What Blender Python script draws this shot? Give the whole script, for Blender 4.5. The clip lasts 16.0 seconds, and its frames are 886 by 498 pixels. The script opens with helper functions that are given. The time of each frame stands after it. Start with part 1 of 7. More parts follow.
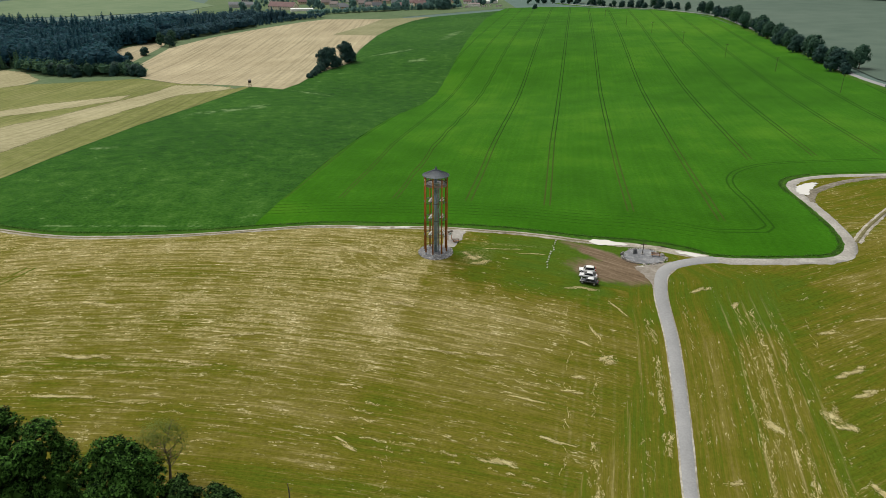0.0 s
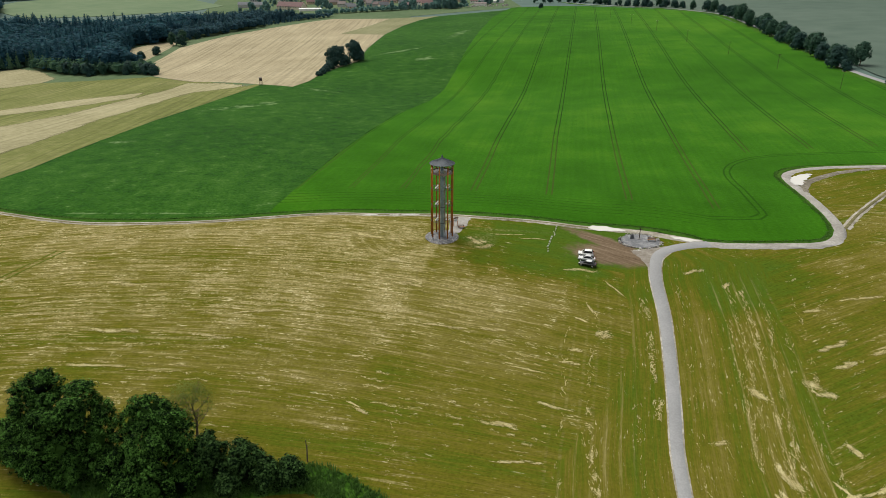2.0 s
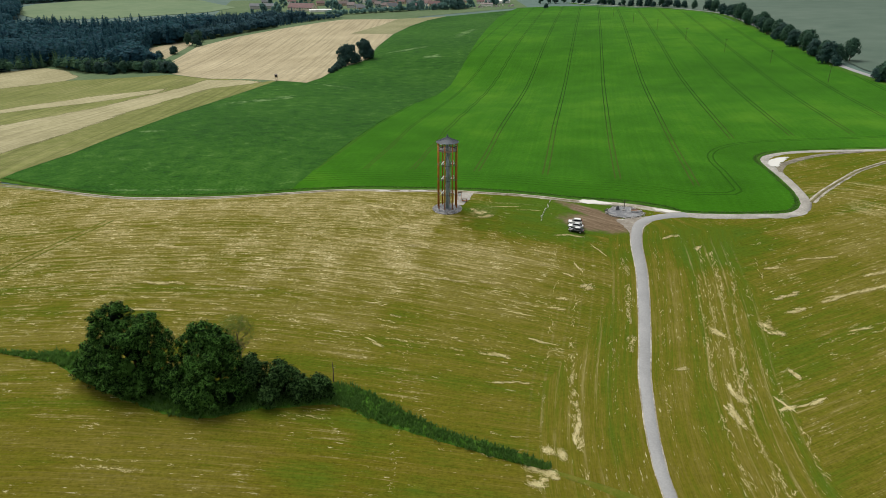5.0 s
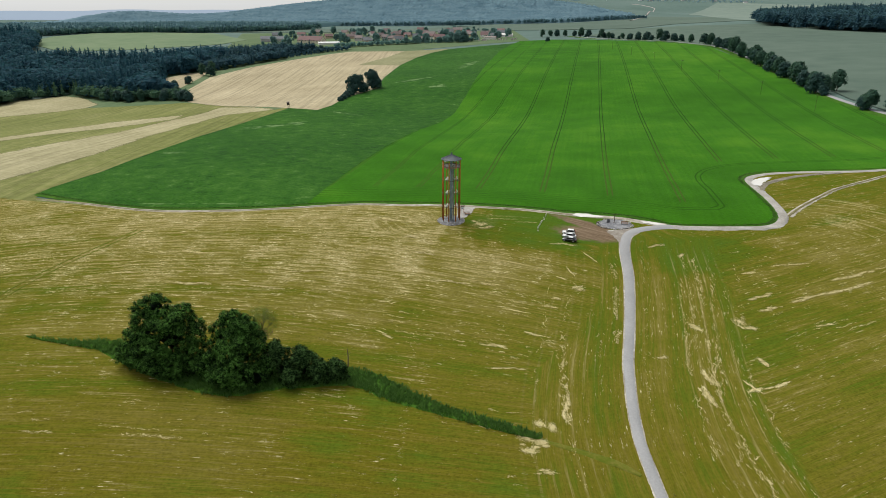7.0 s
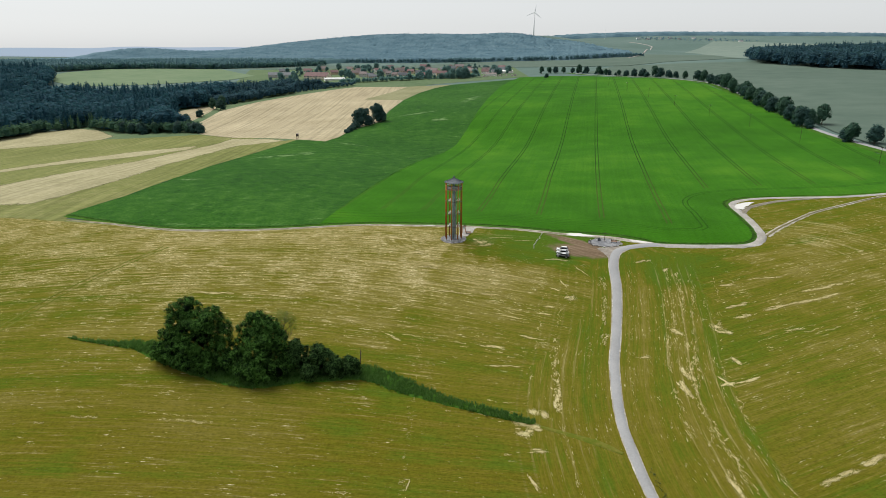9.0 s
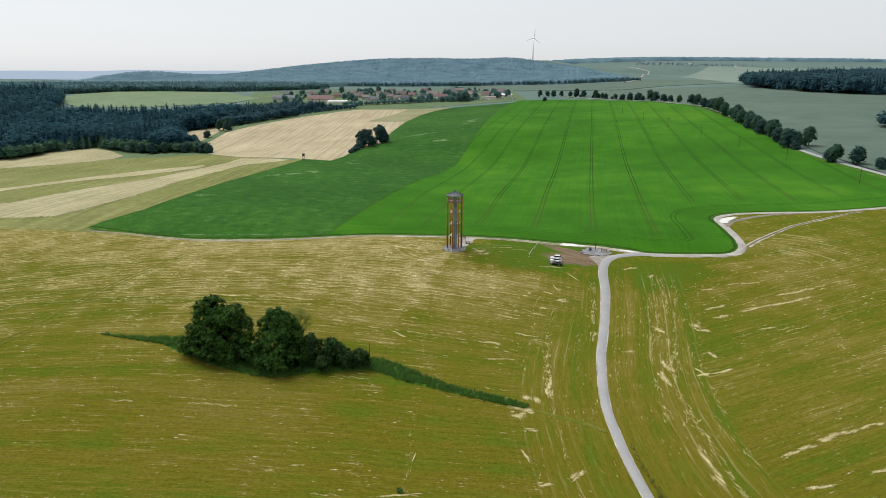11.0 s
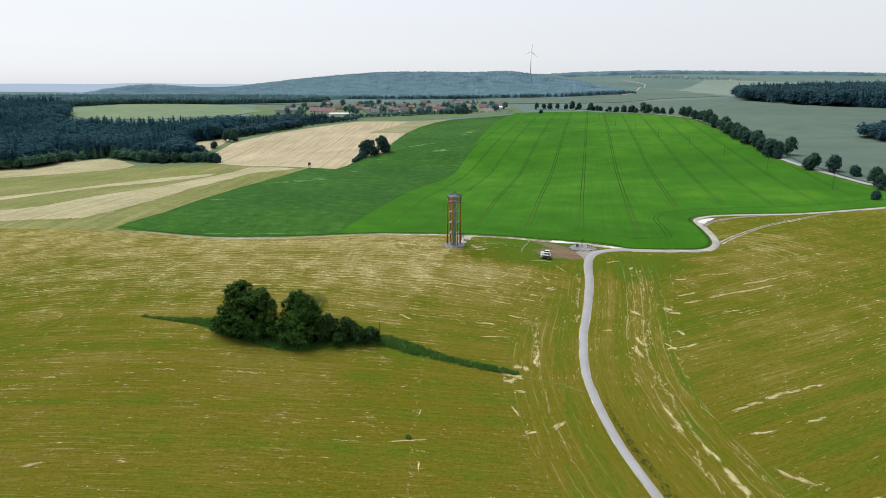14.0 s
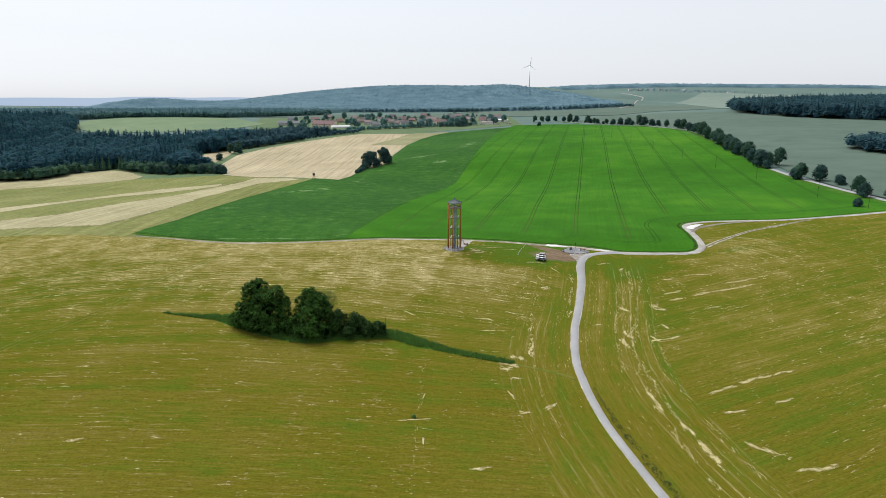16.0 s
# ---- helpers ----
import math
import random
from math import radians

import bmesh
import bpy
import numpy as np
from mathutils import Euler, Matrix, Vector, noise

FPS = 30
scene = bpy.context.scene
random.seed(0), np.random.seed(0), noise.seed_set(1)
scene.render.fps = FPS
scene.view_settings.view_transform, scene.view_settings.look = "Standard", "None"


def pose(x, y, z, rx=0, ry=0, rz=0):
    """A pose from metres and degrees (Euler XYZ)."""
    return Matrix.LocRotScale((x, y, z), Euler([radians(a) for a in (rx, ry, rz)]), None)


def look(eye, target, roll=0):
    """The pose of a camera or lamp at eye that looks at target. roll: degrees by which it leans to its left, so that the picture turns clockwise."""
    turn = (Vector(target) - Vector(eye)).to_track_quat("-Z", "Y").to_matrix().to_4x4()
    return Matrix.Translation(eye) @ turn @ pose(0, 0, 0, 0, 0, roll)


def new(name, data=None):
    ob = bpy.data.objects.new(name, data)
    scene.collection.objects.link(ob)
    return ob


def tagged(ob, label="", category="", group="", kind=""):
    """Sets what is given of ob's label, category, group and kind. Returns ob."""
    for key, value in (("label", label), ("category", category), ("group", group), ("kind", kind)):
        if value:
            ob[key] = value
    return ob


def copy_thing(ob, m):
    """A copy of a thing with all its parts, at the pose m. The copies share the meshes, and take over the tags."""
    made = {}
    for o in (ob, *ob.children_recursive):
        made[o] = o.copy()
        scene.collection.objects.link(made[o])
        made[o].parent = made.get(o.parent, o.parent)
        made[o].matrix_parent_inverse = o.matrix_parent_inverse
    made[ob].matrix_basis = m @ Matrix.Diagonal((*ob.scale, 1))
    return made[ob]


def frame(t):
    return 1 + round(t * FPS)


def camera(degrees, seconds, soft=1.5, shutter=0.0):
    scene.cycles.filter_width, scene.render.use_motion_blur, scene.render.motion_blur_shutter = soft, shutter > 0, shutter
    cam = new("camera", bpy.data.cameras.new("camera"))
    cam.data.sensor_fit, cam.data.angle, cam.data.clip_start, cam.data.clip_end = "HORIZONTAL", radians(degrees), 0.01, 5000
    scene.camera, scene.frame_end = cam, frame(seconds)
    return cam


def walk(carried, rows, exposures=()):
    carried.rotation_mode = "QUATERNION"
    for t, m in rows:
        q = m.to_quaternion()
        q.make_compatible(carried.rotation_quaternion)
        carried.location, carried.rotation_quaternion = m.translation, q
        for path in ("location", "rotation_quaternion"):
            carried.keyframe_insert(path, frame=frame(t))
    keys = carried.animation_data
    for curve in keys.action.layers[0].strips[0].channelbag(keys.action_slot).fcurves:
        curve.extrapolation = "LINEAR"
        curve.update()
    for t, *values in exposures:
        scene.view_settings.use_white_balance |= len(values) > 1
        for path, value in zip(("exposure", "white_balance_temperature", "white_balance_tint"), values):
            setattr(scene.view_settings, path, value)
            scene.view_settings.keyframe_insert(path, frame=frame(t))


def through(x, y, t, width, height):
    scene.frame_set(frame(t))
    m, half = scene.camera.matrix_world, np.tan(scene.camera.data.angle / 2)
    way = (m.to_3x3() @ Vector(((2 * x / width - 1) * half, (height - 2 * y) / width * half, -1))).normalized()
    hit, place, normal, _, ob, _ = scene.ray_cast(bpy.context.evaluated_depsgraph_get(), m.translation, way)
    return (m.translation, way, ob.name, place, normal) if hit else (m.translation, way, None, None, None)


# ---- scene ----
cam = camera(69.5, 16.0, soft=0.6)
PATH = [
    (0, (-0.651, -144.726, 63.484), (-0.62, -142.888, 62.695), 0.4),
    (0.5, (-0.823, -146.314, 63.452), (-0.795, -144.476, 62.664), 0.4),
    (1, (-0.829, -148.321, 63.377), (-0.807, -146.483, 62.589), 0.4),
    (1.5, (-0.731, -150.855, 63.274), (-0.715, -149.017, 62.485), 0.3),
    (2, (-0.558, -153.825, 63.141), (-0.548, -151.987, 62.352), 0.2),
    (2.5, (-0.414, -157.058, 63.021), (-0.41, -155.22, 62.231), 0.2),
    (3, (-0.306, -160.511, 62.928), (-0.306, -158.673, 62.14), 0.1),
    (3.5, (-0.175, -164.199, 62.852), (-0.179, -162.361, 62.064), 0.1),
    (4, (-0.118, -168.053, 62.815), (-0.125, -166.215, 62.027), 0.0),
    (6.5, (0.096, -188.122, 62.477), (0.074, -186.264, 61.738), 0.1),
    (7, (0.038, -192.376, 62.436), (0.013, -190.502, 61.738), 0.1),
    (7.5, (-0.037, -196.719, 62.409), (-0.064, -194.843, 61.717), 0.1),
    (8, (-0.092, -200.938, 62.407), (-0.12, -199.051, 61.743), 0.1),
    (8.5, (-0.177, -205.095, 62.357), (-0.206, -203.198, 61.726), 0.2),
    (9, (-0.276, -209.208, 62.305), (-0.306, -207.3, 61.707), 0.2),
    (11.5, (-0.671, -229.571, 62.116), (-0.701, -227.639, 61.603), 0.4),
    (12, (-0.697, -233.63, 62.092), (-0.727, -231.693, 61.595), 0.3),
    (12.5, (-0.752, -237.632, 62.078), (-0.78, -235.695, 61.581), 0.3),
    (13, (-0.842, -241.602, 62.061), (-0.869, -239.665, 61.564), 0.4),
    (13.5, (-0.889, -245.552, 62.051), (-0.915, -243.614, 61.554), 0.4),
    (14, (-0.97, -249.482, 62.054), (-0.996, -247.544, 61.56), 0.4),
    (14.5, (-1.064, -253.398, 62.072), (-1.089, -251.458, 61.586), 0.4),
    (15, (-1.11, -257.347, 62.08), (-1.134, -255.405, 61.601), 0.4),
    (15.5, (-1.136, -261.344, 62.079), (-1.161, -259.399, 61.613), 0.3),
    (16, (-1.228, -265.311, 62.077), (-1.254, -263.364, 61.621), 0.3),
]
walk(cam, [(t, look(e, g, r)) for t, e, g, r in PATH],
     exposures=[(0.0, 0.03, 6680, 7), (4.0, 0.05, 6630, 7), (7.0, 0.14, 6500, 8), (9.0, 0.2, 6450, 8), (12.5, 0.30, 6330, 10), (16.0, 0.36, 6250, 10)])

# ---- daylight: a bright, thinly overcast sky ----
SUN_UP, SUN_TURN = radians(57), radians(312)
world = bpy.data.worlds.new("overcast_sky")
scene.world = world
world.use_nodes = True
wn = world.node_tree
wn.nodes.clear()
sky = wn.nodes.new("ShaderNodeTexSky")
sky.sky_type, sky.sun_disc = "NISHITA", False
sky.sun_elevation, sky.sun_rotation = SUN_UP, SUN_TURN
sky.air_density, sky.dust_density, sky.ozone_density = 1.0, 1.2, 1.0
pale = wn.nodes.new("ShaderNodeHueSaturation")
pale.inputs["Saturation"].default_value = 0.22
back = wn.nodes.new("ShaderNodeBackground")
back.inputs["Strength"].default_value = 0.094
wout = wn.nodes.new("ShaderNodeOutputWorld")
wn.links.new(sky.outputs[0], pale.inputs["Color"])
cloud = wn.nodes.new("ShaderNodeMix")
cloud.data_type = "RGBA"
cloud.inputs[0].default_value = 0.55
cloud.inputs[7].default_value = (8.2, 8.3, 8.5, 1)
wn.links.new(pale.outputs[0], cloud.inputs[6])
wn.links.new(cloud.outputs[2], back.inputs["Color"])
wn.links.new(back.outputs[0], wout.inputs["Surface"])
sun_data = bpy.data.lights.new("sun", "SUN")
sun_data.energy, sun_data.angle, sun_data.color = 3.75, radians(46), (1.0, 0.95, 0.86)
sun = new("sun", sun_data)
sun.matrix_world = look((0, 0, 0), (math.sin(SUN_TURN) * -math.cos(SUN_UP), -math.cos(SUN_TURN) * math.cos(SUN_UP), -math.sin(SUN_UP)))


# ---- materials ----
def mat(name, rough=0.8, metal=0.0, spec=0.3):
    m = bpy.data.materials.new(name)
    m.use_nodes = True
    b = m.node_tree.nodes["Principled BSDF"]
    b.inputs["Roughness"].default_value = rough
    b.inputs["Metallic"].default_value = metal
    b.inputs["Specular IOR Level"].default_value = spec
    return m, m.node_tree, b


def node(nt, kind, **put):
    n = nt.nodes.new(kind)
    for key, value in put.items():
        n.inputs[key.replace("_", " ")].default_value = value
    return n


def coords(nt, scale=(1, 1, 1), uv=None):
    if uv:
        src = nt.nodes.new("ShaderNodeUVMap")
        src.uv_map = uv
        out = src.outputs[0]
    else:
        out = nt.nodes.new("ShaderNodeTexCoord").outputs["Object"]
    mp = nt.nodes.new("ShaderNodeMapping")
    mp.inputs["Scale"].default_value = scale
    nt.links.new(out, mp.inputs["Vector"])
    return mp.outputs[0]


def noise_tex(nt, vec, scale, detail=3.0, rough=0.55):
    n = node(nt, "ShaderNodeTexNoise", Scale=scale, Detail=detail, Roughness=rough)
    nt.links.new(vec, n.inputs["Vector"])
    return n.outputs["Fac"]


def ramp(nt, fac, stops):
    r = nt.nodes.new("ShaderNodeValToRGB")
    els = r.color_ramp.elements
    while len(els) < len(stops):
        els.new(0.5)
    for el, (p, c) in zip(els, stops):
        el.position = p
        el.color = (*c, 1) if isinstance(c, tuple) else (c, c, c, 1)
    nt.links.new(fac, r.inputs[0])
    return r.outputs[0]


def mix(nt, fac, a, b, how="MIX"):
    m = nt.nodes.new("ShaderNodeMix")
    m.data_type, m.blend_type = "RGBA", how
    for socket, value in ((m.inputs[0], fac), (m.inputs[6], a), (m.inputs[7], b)):
        if isinstance(value, bpy.types.NodeSocket):
            nt.links.new(value, socket)
        else:
            socket.default_value = value if isinstance(value, float) else (*value, 1)
    return m.outputs[2]


def arith(nt, how, a, b=0.0, c=0.0):
    m = nt.nodes.new("ShaderNodeMath")
    m.operation = how
    for socket, value in zip(m.inputs, (a, b, c)):
        if isinstance(value, bpy.types.NodeSocket):
            nt.links.new(value, socket)
        else:
            socket.default_value = value
    return m.outputs[0]


def step_up(nt, value, low, high):
    m = nt.nodes.new("ShaderNodeMapRange")
    m.interpolation_type = "SMOOTHSTEP"
    nt.links.new(value, m.inputs[0])
    m.inputs[1].default_value, m.inputs[2].default_value = low, high
    return m.outputs[0]


def bump(nt, b, fac, distance, strength=0.6):
    n = node(nt, "ShaderNodeBump", Strength=strength, Distance=distance)
    nt.links.new(fac, n.inputs["Height"])
    nt.links.new(n.outputs[0], b.inputs["Normal"])


def speckled(name, stops, fine, coarse, rough=0.95, metal=0.0, spec=0.04, relief=0.0, patch=0.5, random_part=0.0, rows=None, fray=0.0):
    """A surface with grain at a fine scale and patches at a coarse one."""
    m, nt, b = mat(name, rough, metal, spec)
    v = coords(nt)
    a, c = noise_tex(nt, v, fine, 4), noise_tex(nt, v, coarse, 3)
    f = arith(nt, "ADD", arith(nt, "MULTIPLY", a, 1 - patch), arith(nt, "MULTIPLY", c, patch))
    col = ramp(nt, f, [(0.32 + 0.36 * p, q) for p, q in stops])
    if rows:  # combed lines: heading in degrees, pitch in metres
        mp = nt.nodes.new("ShaderNodeMapping")
        mp.inputs["Rotation"].default_value = (0, 0, -radians(rows[0]))
        nt.links.new(nt.nodes.new("ShaderNodeTexCoord").outputs["Object"], mp.inputs["Vector"])
        sq = nt.nodes.new("ShaderNodeMapping")
        sq.inputs["Scale"].default_value = (0.008, 1 / rows[1], 0)
        nt.links.new(mp.outputs[0], sq.inputs["Vector"])
        col = mix(nt, rows[2], col, ramp(nt, noise_tex(nt, sq.outputs[0], 1.0, 4, 0.65), [(0.36, 0.55), (0.55, 1.0), (0.7, 1.12)]), "MULTIPLY")
    if random_part:
        info = nt.nodes.new("ShaderNodeObjectInfo")
        v2 = arith(nt, "MULTIPLY_ADD", info.outputs["Random"], random_part, 1 - random_part / 2)
        h = node(nt, "ShaderNodeHueSaturation")
        nt.links.new(v2, h.inputs["Value"])
        nt.links.new(col, h.inputs["Color"])
        col = h.outputs[0]
    nt.links.new(col, b.inputs["Base Color"])
    if relief:
        bump(nt, b, a, relief)
    if fray:  # the surface thins out raggedly over the last metres before its rim
        src = nt.nodes.new("ShaderNodeUVMap")
        src.uv_map = "rim"
        sep = nt.nodes.new("ShaderNodeSeparateXYZ")
        nt.links.new(src.outputs[0], sep.inputs[0])
        torn = noise_tex(nt, sq.outputs[0] if rows else v, 2.0, 6, 0.7)
        edge = arith(nt, "MULTIPLY_ADD", torn, -2.4 * fray, arith(nt, "ADD", sep.outputs[0], 0.9 * fray))
        nt.links.new(step_up(nt, edge, -0.25 * fray, 0.25 * fray), b.inputs["Alpha"])
    return m


def foliage(name, dark, light, rough=0.6, through=0.18, lit=(0.10, 0.22, 0.02), patch=0.35, spread=0.25, single=0.4, gloss=0.12, middle=0.5):
    m, nt, b = mat(name, rough, 0.0, gloss)
    geo = nt.nodes.new("ShaderNodeNewGeometry")
    v = coords(nt)
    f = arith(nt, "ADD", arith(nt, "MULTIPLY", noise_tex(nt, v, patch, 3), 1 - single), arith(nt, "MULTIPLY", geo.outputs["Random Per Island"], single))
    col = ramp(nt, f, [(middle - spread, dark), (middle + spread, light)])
    nt.links.new(col, b.inputs["Base Color"])
    thin = nt.nodes.new("ShaderNodeBsdfTranslucent")
    nt.links.new(mix(nt, 0.6, col, lit), thin.inputs["Color"])
    both = nt.nodes.new("ShaderNodeMixShader")
    both.inputs[0].default_value = through
    nt.links.new(b.outputs[0], both.inputs[1])
    nt.links.new(thin.outputs[0], both.inputs[2])
    nt.links.new(both.outputs[0], nt.nodes["Material Output"].inputs["Surface"])
    return m


def plain(name, colour, rough=0.5, metal=0.0, spec=0.5):
    m, nt, b = mat(name, rough, metal, spec)
    v = coords(nt)
    f = noise_tex(nt, v, 3.0, 4)
    nt.links.new(mix(nt, arith(nt, "MULTIPLY", f, 0.5), colour, tuple(c * 0.6 for c in colour)), b.inputs["Base Color"])
    return m


def meadow_material():
    """Mown grass with combed swaths and left-over straw: swath uv is (across, along), road uv is (distance from the road, along)."""
    m, nt, b = mat("mown_meadow", 1.0, 0.0, 0.0)
    here = coords(nt)
    warp = noise_tex(nt, here, 0.05, 3)

    def rows(uv):
        src = nt.nodes.new("ShaderNodeUVMap")
        src.uv_map = uv
        sep = nt.nodes.new("ShaderNodeSeparateXYZ")
        nt.links.new(src.outputs[0], sep.inputs[0])
        bent = arith(nt, "MULTIPLY_ADD", warp, 7.0, sep.outputs[0])
        comb = arith(nt, "MULTIPLY_ADD", arith(nt, "SINE", arith(nt, "MULTIPLY", bent, 2.95)), 0.5, 0.5)
        broad = noise_tex(nt, coords(nt, (0.2, 0.006, 1), uv), 1.0, 3.0)
        thin = noise_tex(nt, coords(nt, (1.7, 0.065, 1), uv), 1.0, 7.0, 0.78)
        hair = noise_tex(nt, coords(nt, (4.0, 0.3, 1), uv), 1.0, 4.0, 0.75)
        wisp = noise_tex(nt, coords(nt, (1.9, 0.28, 1), uv), 1.0, 6.0, 0.74)
        return comb, broad, thin, hair, wisp, sep.outputs[0]

    one, two = rows("swath"), rows("road")
    wobble = arith(nt, "MULTIPLY_ADD", noise_tex(nt, here, 0.10, 5), 14.0, -7.0)
    pos = nt.nodes.new("ShaderNodeSeparateXYZ")
    nt.links.new(here, pos.inputs[0])
    reach = arith(nt, "MULTIPLY_ADD", step_up(nt, pos.outputs[1], -35.0, -75.0), 2.1, -3.4)
    headland = step_up(nt, arith(nt, "ADD", arith(nt, "MAXIMUM", two[5], arith(nt, "MULTIPLY", two[5], reach)), wobble), 25.6, 24.4)
    comb, broad, thin, hair, wisp = [mix(nt, headland, p, q) for p, q in zip(one[:5], two[:5])]
    big, blot, grain = noise_tex(nt, here, 0.013, 3), noise_tex(nt, here, 0.09, 5, 0.65), noise_tex(nt, here, 1.6, 5, 0.75)
    crown = arith(nt, "MULTIPLY", step_up(nt, pos.outputs[2], -9.0, -3.0), arith(nt, "MAXIMUM", step_up(nt, pos.outputs[0], 45.0, 10.0), arith(nt, "MULTIPLY", step_up(nt, pos.outputs[0], 58.0, 95.0), 0.22)))
    # the greener lawn between tower, boulders and road
    ex = arith(nt, "DIVIDE", arith(nt, "SUBTRACT", pos.outputs[0], 28.0), 28.0)
    ey = arith(nt, "DIVIDE", arith(nt, "SUBTRACT", pos.outputs[1], -2.0), 17.0)
    off = arith(nt, "SQRT", arith(nt, "ADD", arith(nt, "MULTIPLY", ex, ex), arith(nt, "MULTIPLY", ey, ey)))
    lawn = step_up(nt, arith(nt, "ADD", off, arith(nt, "MULTIPLY_ADD", blot, 1.2, -0.6)), 1.35, 0.55)
    # and the fresher grass on the far side of the bend
    gx = arith(nt, "DIVIDE", arith(nt, "SUBTRACT", pos.outputs[0], 66.0), 20.0)
    gy = arith(nt, "DIVIDE", arith(nt, "SUBTRACT", pos.outputs[1], -18.0), 14.0)
    beyond = arith(nt, "SQRT", arith(nt, "ADD", arith(nt, "MULTIPLY", gx, gx), arith(nt, "MULTIPLY", gy, gy)))
    beyond = arith(nt, "MULTIPLY", step_up(nt, arith(nt, "ADD", beyond, arith(nt, "MULTIPLY_ADD", blot, 1.2, -0.6)), 1.4, 0.5), 0.5)
    lawn = arith(nt, "MAXIMUM", lawn, beyond)
    f = arith(nt, "ADD", arith(nt, "MULTIPLY", broad, 0.26), arith(nt, "ADD", arith(nt, "MULTIPLY", big, 0.22), arith(nt, "MULTIPLY", blot, 0.16)))
    f = arith(nt, "ADD", f, arith(nt, "MULTIPLY", thin, 0.36))
    f = arith(nt, "ADD", f, arith(nt, "MULTIPLY_ADD", crown, 0.065, -0.005))
    f = arith(nt, "SUBTRACT", f, arith(nt, "MULTIPLY", arith(nt, "MULTIPLY", step_up(nt, arith(nt, "ABSOLUTE", two[5]), 45.0, 15.0), step_up(nt, pos.outputs[1], -95.0, -45.0)), 0.018))
    f = arith(nt, "ADD", f, arith(nt, "MULTIPLY", step_up(nt, pos.outputs[2], -7.0, -14.0), 0.012))
    f = arith(nt, "SUBTRACT", f, arith(nt, "MULTIPLY", lawn, 0.16))
    f = arith(nt, "MULTIPLY_ADD", f, 1.2, -0.096)
    f = arith(nt, "SUBTRACT", f, arith(nt, "MULTIPLY", step_up(nt, pos.outputs[0], -95.0, -150.0), 0.035))
    f = arith(nt, "SUBTRACT", f, arith(nt, "MULTIPLY", step_up(nt, pos.outputs[0], 60.0, 100.0), 0.022))
    col = ramp(nt, f, [(0.30, (0.054, 0.101, 0.012)), (0.43, (0.070, 0.094, 0.009)), (0.50, (0.103, 0.100, 0.013)), (0.57, (0.138, 0.122, 0.027)), (0.68, (0.198, 0.169, 0.064))])
    # low ground: browner grass, with extra darkening put into the colour
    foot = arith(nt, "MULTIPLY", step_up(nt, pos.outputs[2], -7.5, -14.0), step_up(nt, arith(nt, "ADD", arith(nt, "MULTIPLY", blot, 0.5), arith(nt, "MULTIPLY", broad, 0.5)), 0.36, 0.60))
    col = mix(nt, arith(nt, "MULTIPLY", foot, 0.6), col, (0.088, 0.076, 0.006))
    dark = arith(nt, "ADD", arith(nt, "MULTIPLY", hair, 0.45), arith(nt, "ADD", arith(nt, "MULTIPLY", grain, 0.52), arith(nt, "MULTIPLY", comb, 0.03)))
    col = mix(nt, arith(nt, "MULTIPLY_ADD", headland, -0.25, 0.8), col, ramp(nt, dark, [(0.34, 0.46), (0.54, 1.0), (0.70, 1.3)]), "MULTIPLY")
    def smear(cx, cy, ra, rb, deg):
        c, s = math.cos(radians(deg)), math.sin(radians(deg))
        dx, dy = arith(nt, "SUBTRACT", pos.outputs[0], cx), arith(nt, "SUBTRACT", pos.outputs[1], cy)
        p = arith(nt, "DIVIDE", arith(nt, "ADD", arith(nt, "MULTIPLY", dx, c), arith(nt, "MULTIPLY", dy, s)), ra)
        q = arith(nt, "DIVIDE", arith(nt, "SUBTRACT", arith(nt, "MULTIPLY", dy, c), arith(nt, "MULTIPLY", dx, s)), rb)
        return arith(nt, "SQRT", arith(nt, "ADD", arith(nt, "MULTIPLY", p, p), arith(nt, "MULTIPLY", q, q)))

    # straw: thin combed lines, and ragged wisps that lie thicker on the crown of the hill
    lines = arith(nt, "ADD", arith(nt, "MULTIPLY", comb, 0.05), arith(nt, "ADD", arith(nt, "MULTIPLY", thin, 0.75), arith(nt, "MULTIPLY", blot, 0.25)))
    lines = arith(nt, "ADD", lines, arith(nt, "MULTIPLY_ADD", crown, 0.088, -0.03))
    lines = arith(nt, "SUBTRACT", lines, arith(nt, "MULTIPLY", step_up(nt, pos.outputs[2], -8.0, -14.0), 0.022))
    west = arith(nt, "MULTIPLY", step_up(nt, two[5], -22.0, -18.0), arith(nt, "MULTIPLY", step_up(nt, two[5], -8.0, -11.0), 1.05))
    band = arith(nt, "MULTIPLY", step_up(nt, two[5], 13.0, 17.0), step_up(nt, two[5], 27.0, 23.0))
    band = arith(nt, "MAXIMUM", band, west)
    lines = arith(nt, "ADD", lines, arith(nt, "SUBTRACT", arith(nt, "MULTIPLY", arith(nt, "MULTIPLY", band, headland), 0.055), arith(nt, "MULTIPLY", headland, 0.075)))
    lines = arith(nt, "SUBTRACT", lines, arith(nt, "MULTIPLY", step_up(nt, two[5], 26.0, 31.0), 0.02))
    verge = arith(nt, "MULTIPLY", step_up(nt, two[5], -48.0, -18.0), step_up(nt, two[5], 4.0, 0.0))
    lines = arith(nt, "SUBTRACT", lines, arith(nt, "MULTIPLY", verge, 0.06))
    lines = arith(nt, "SUBTRACT", lines, arith(nt, "MULTIPLY", lawn, 0.15))
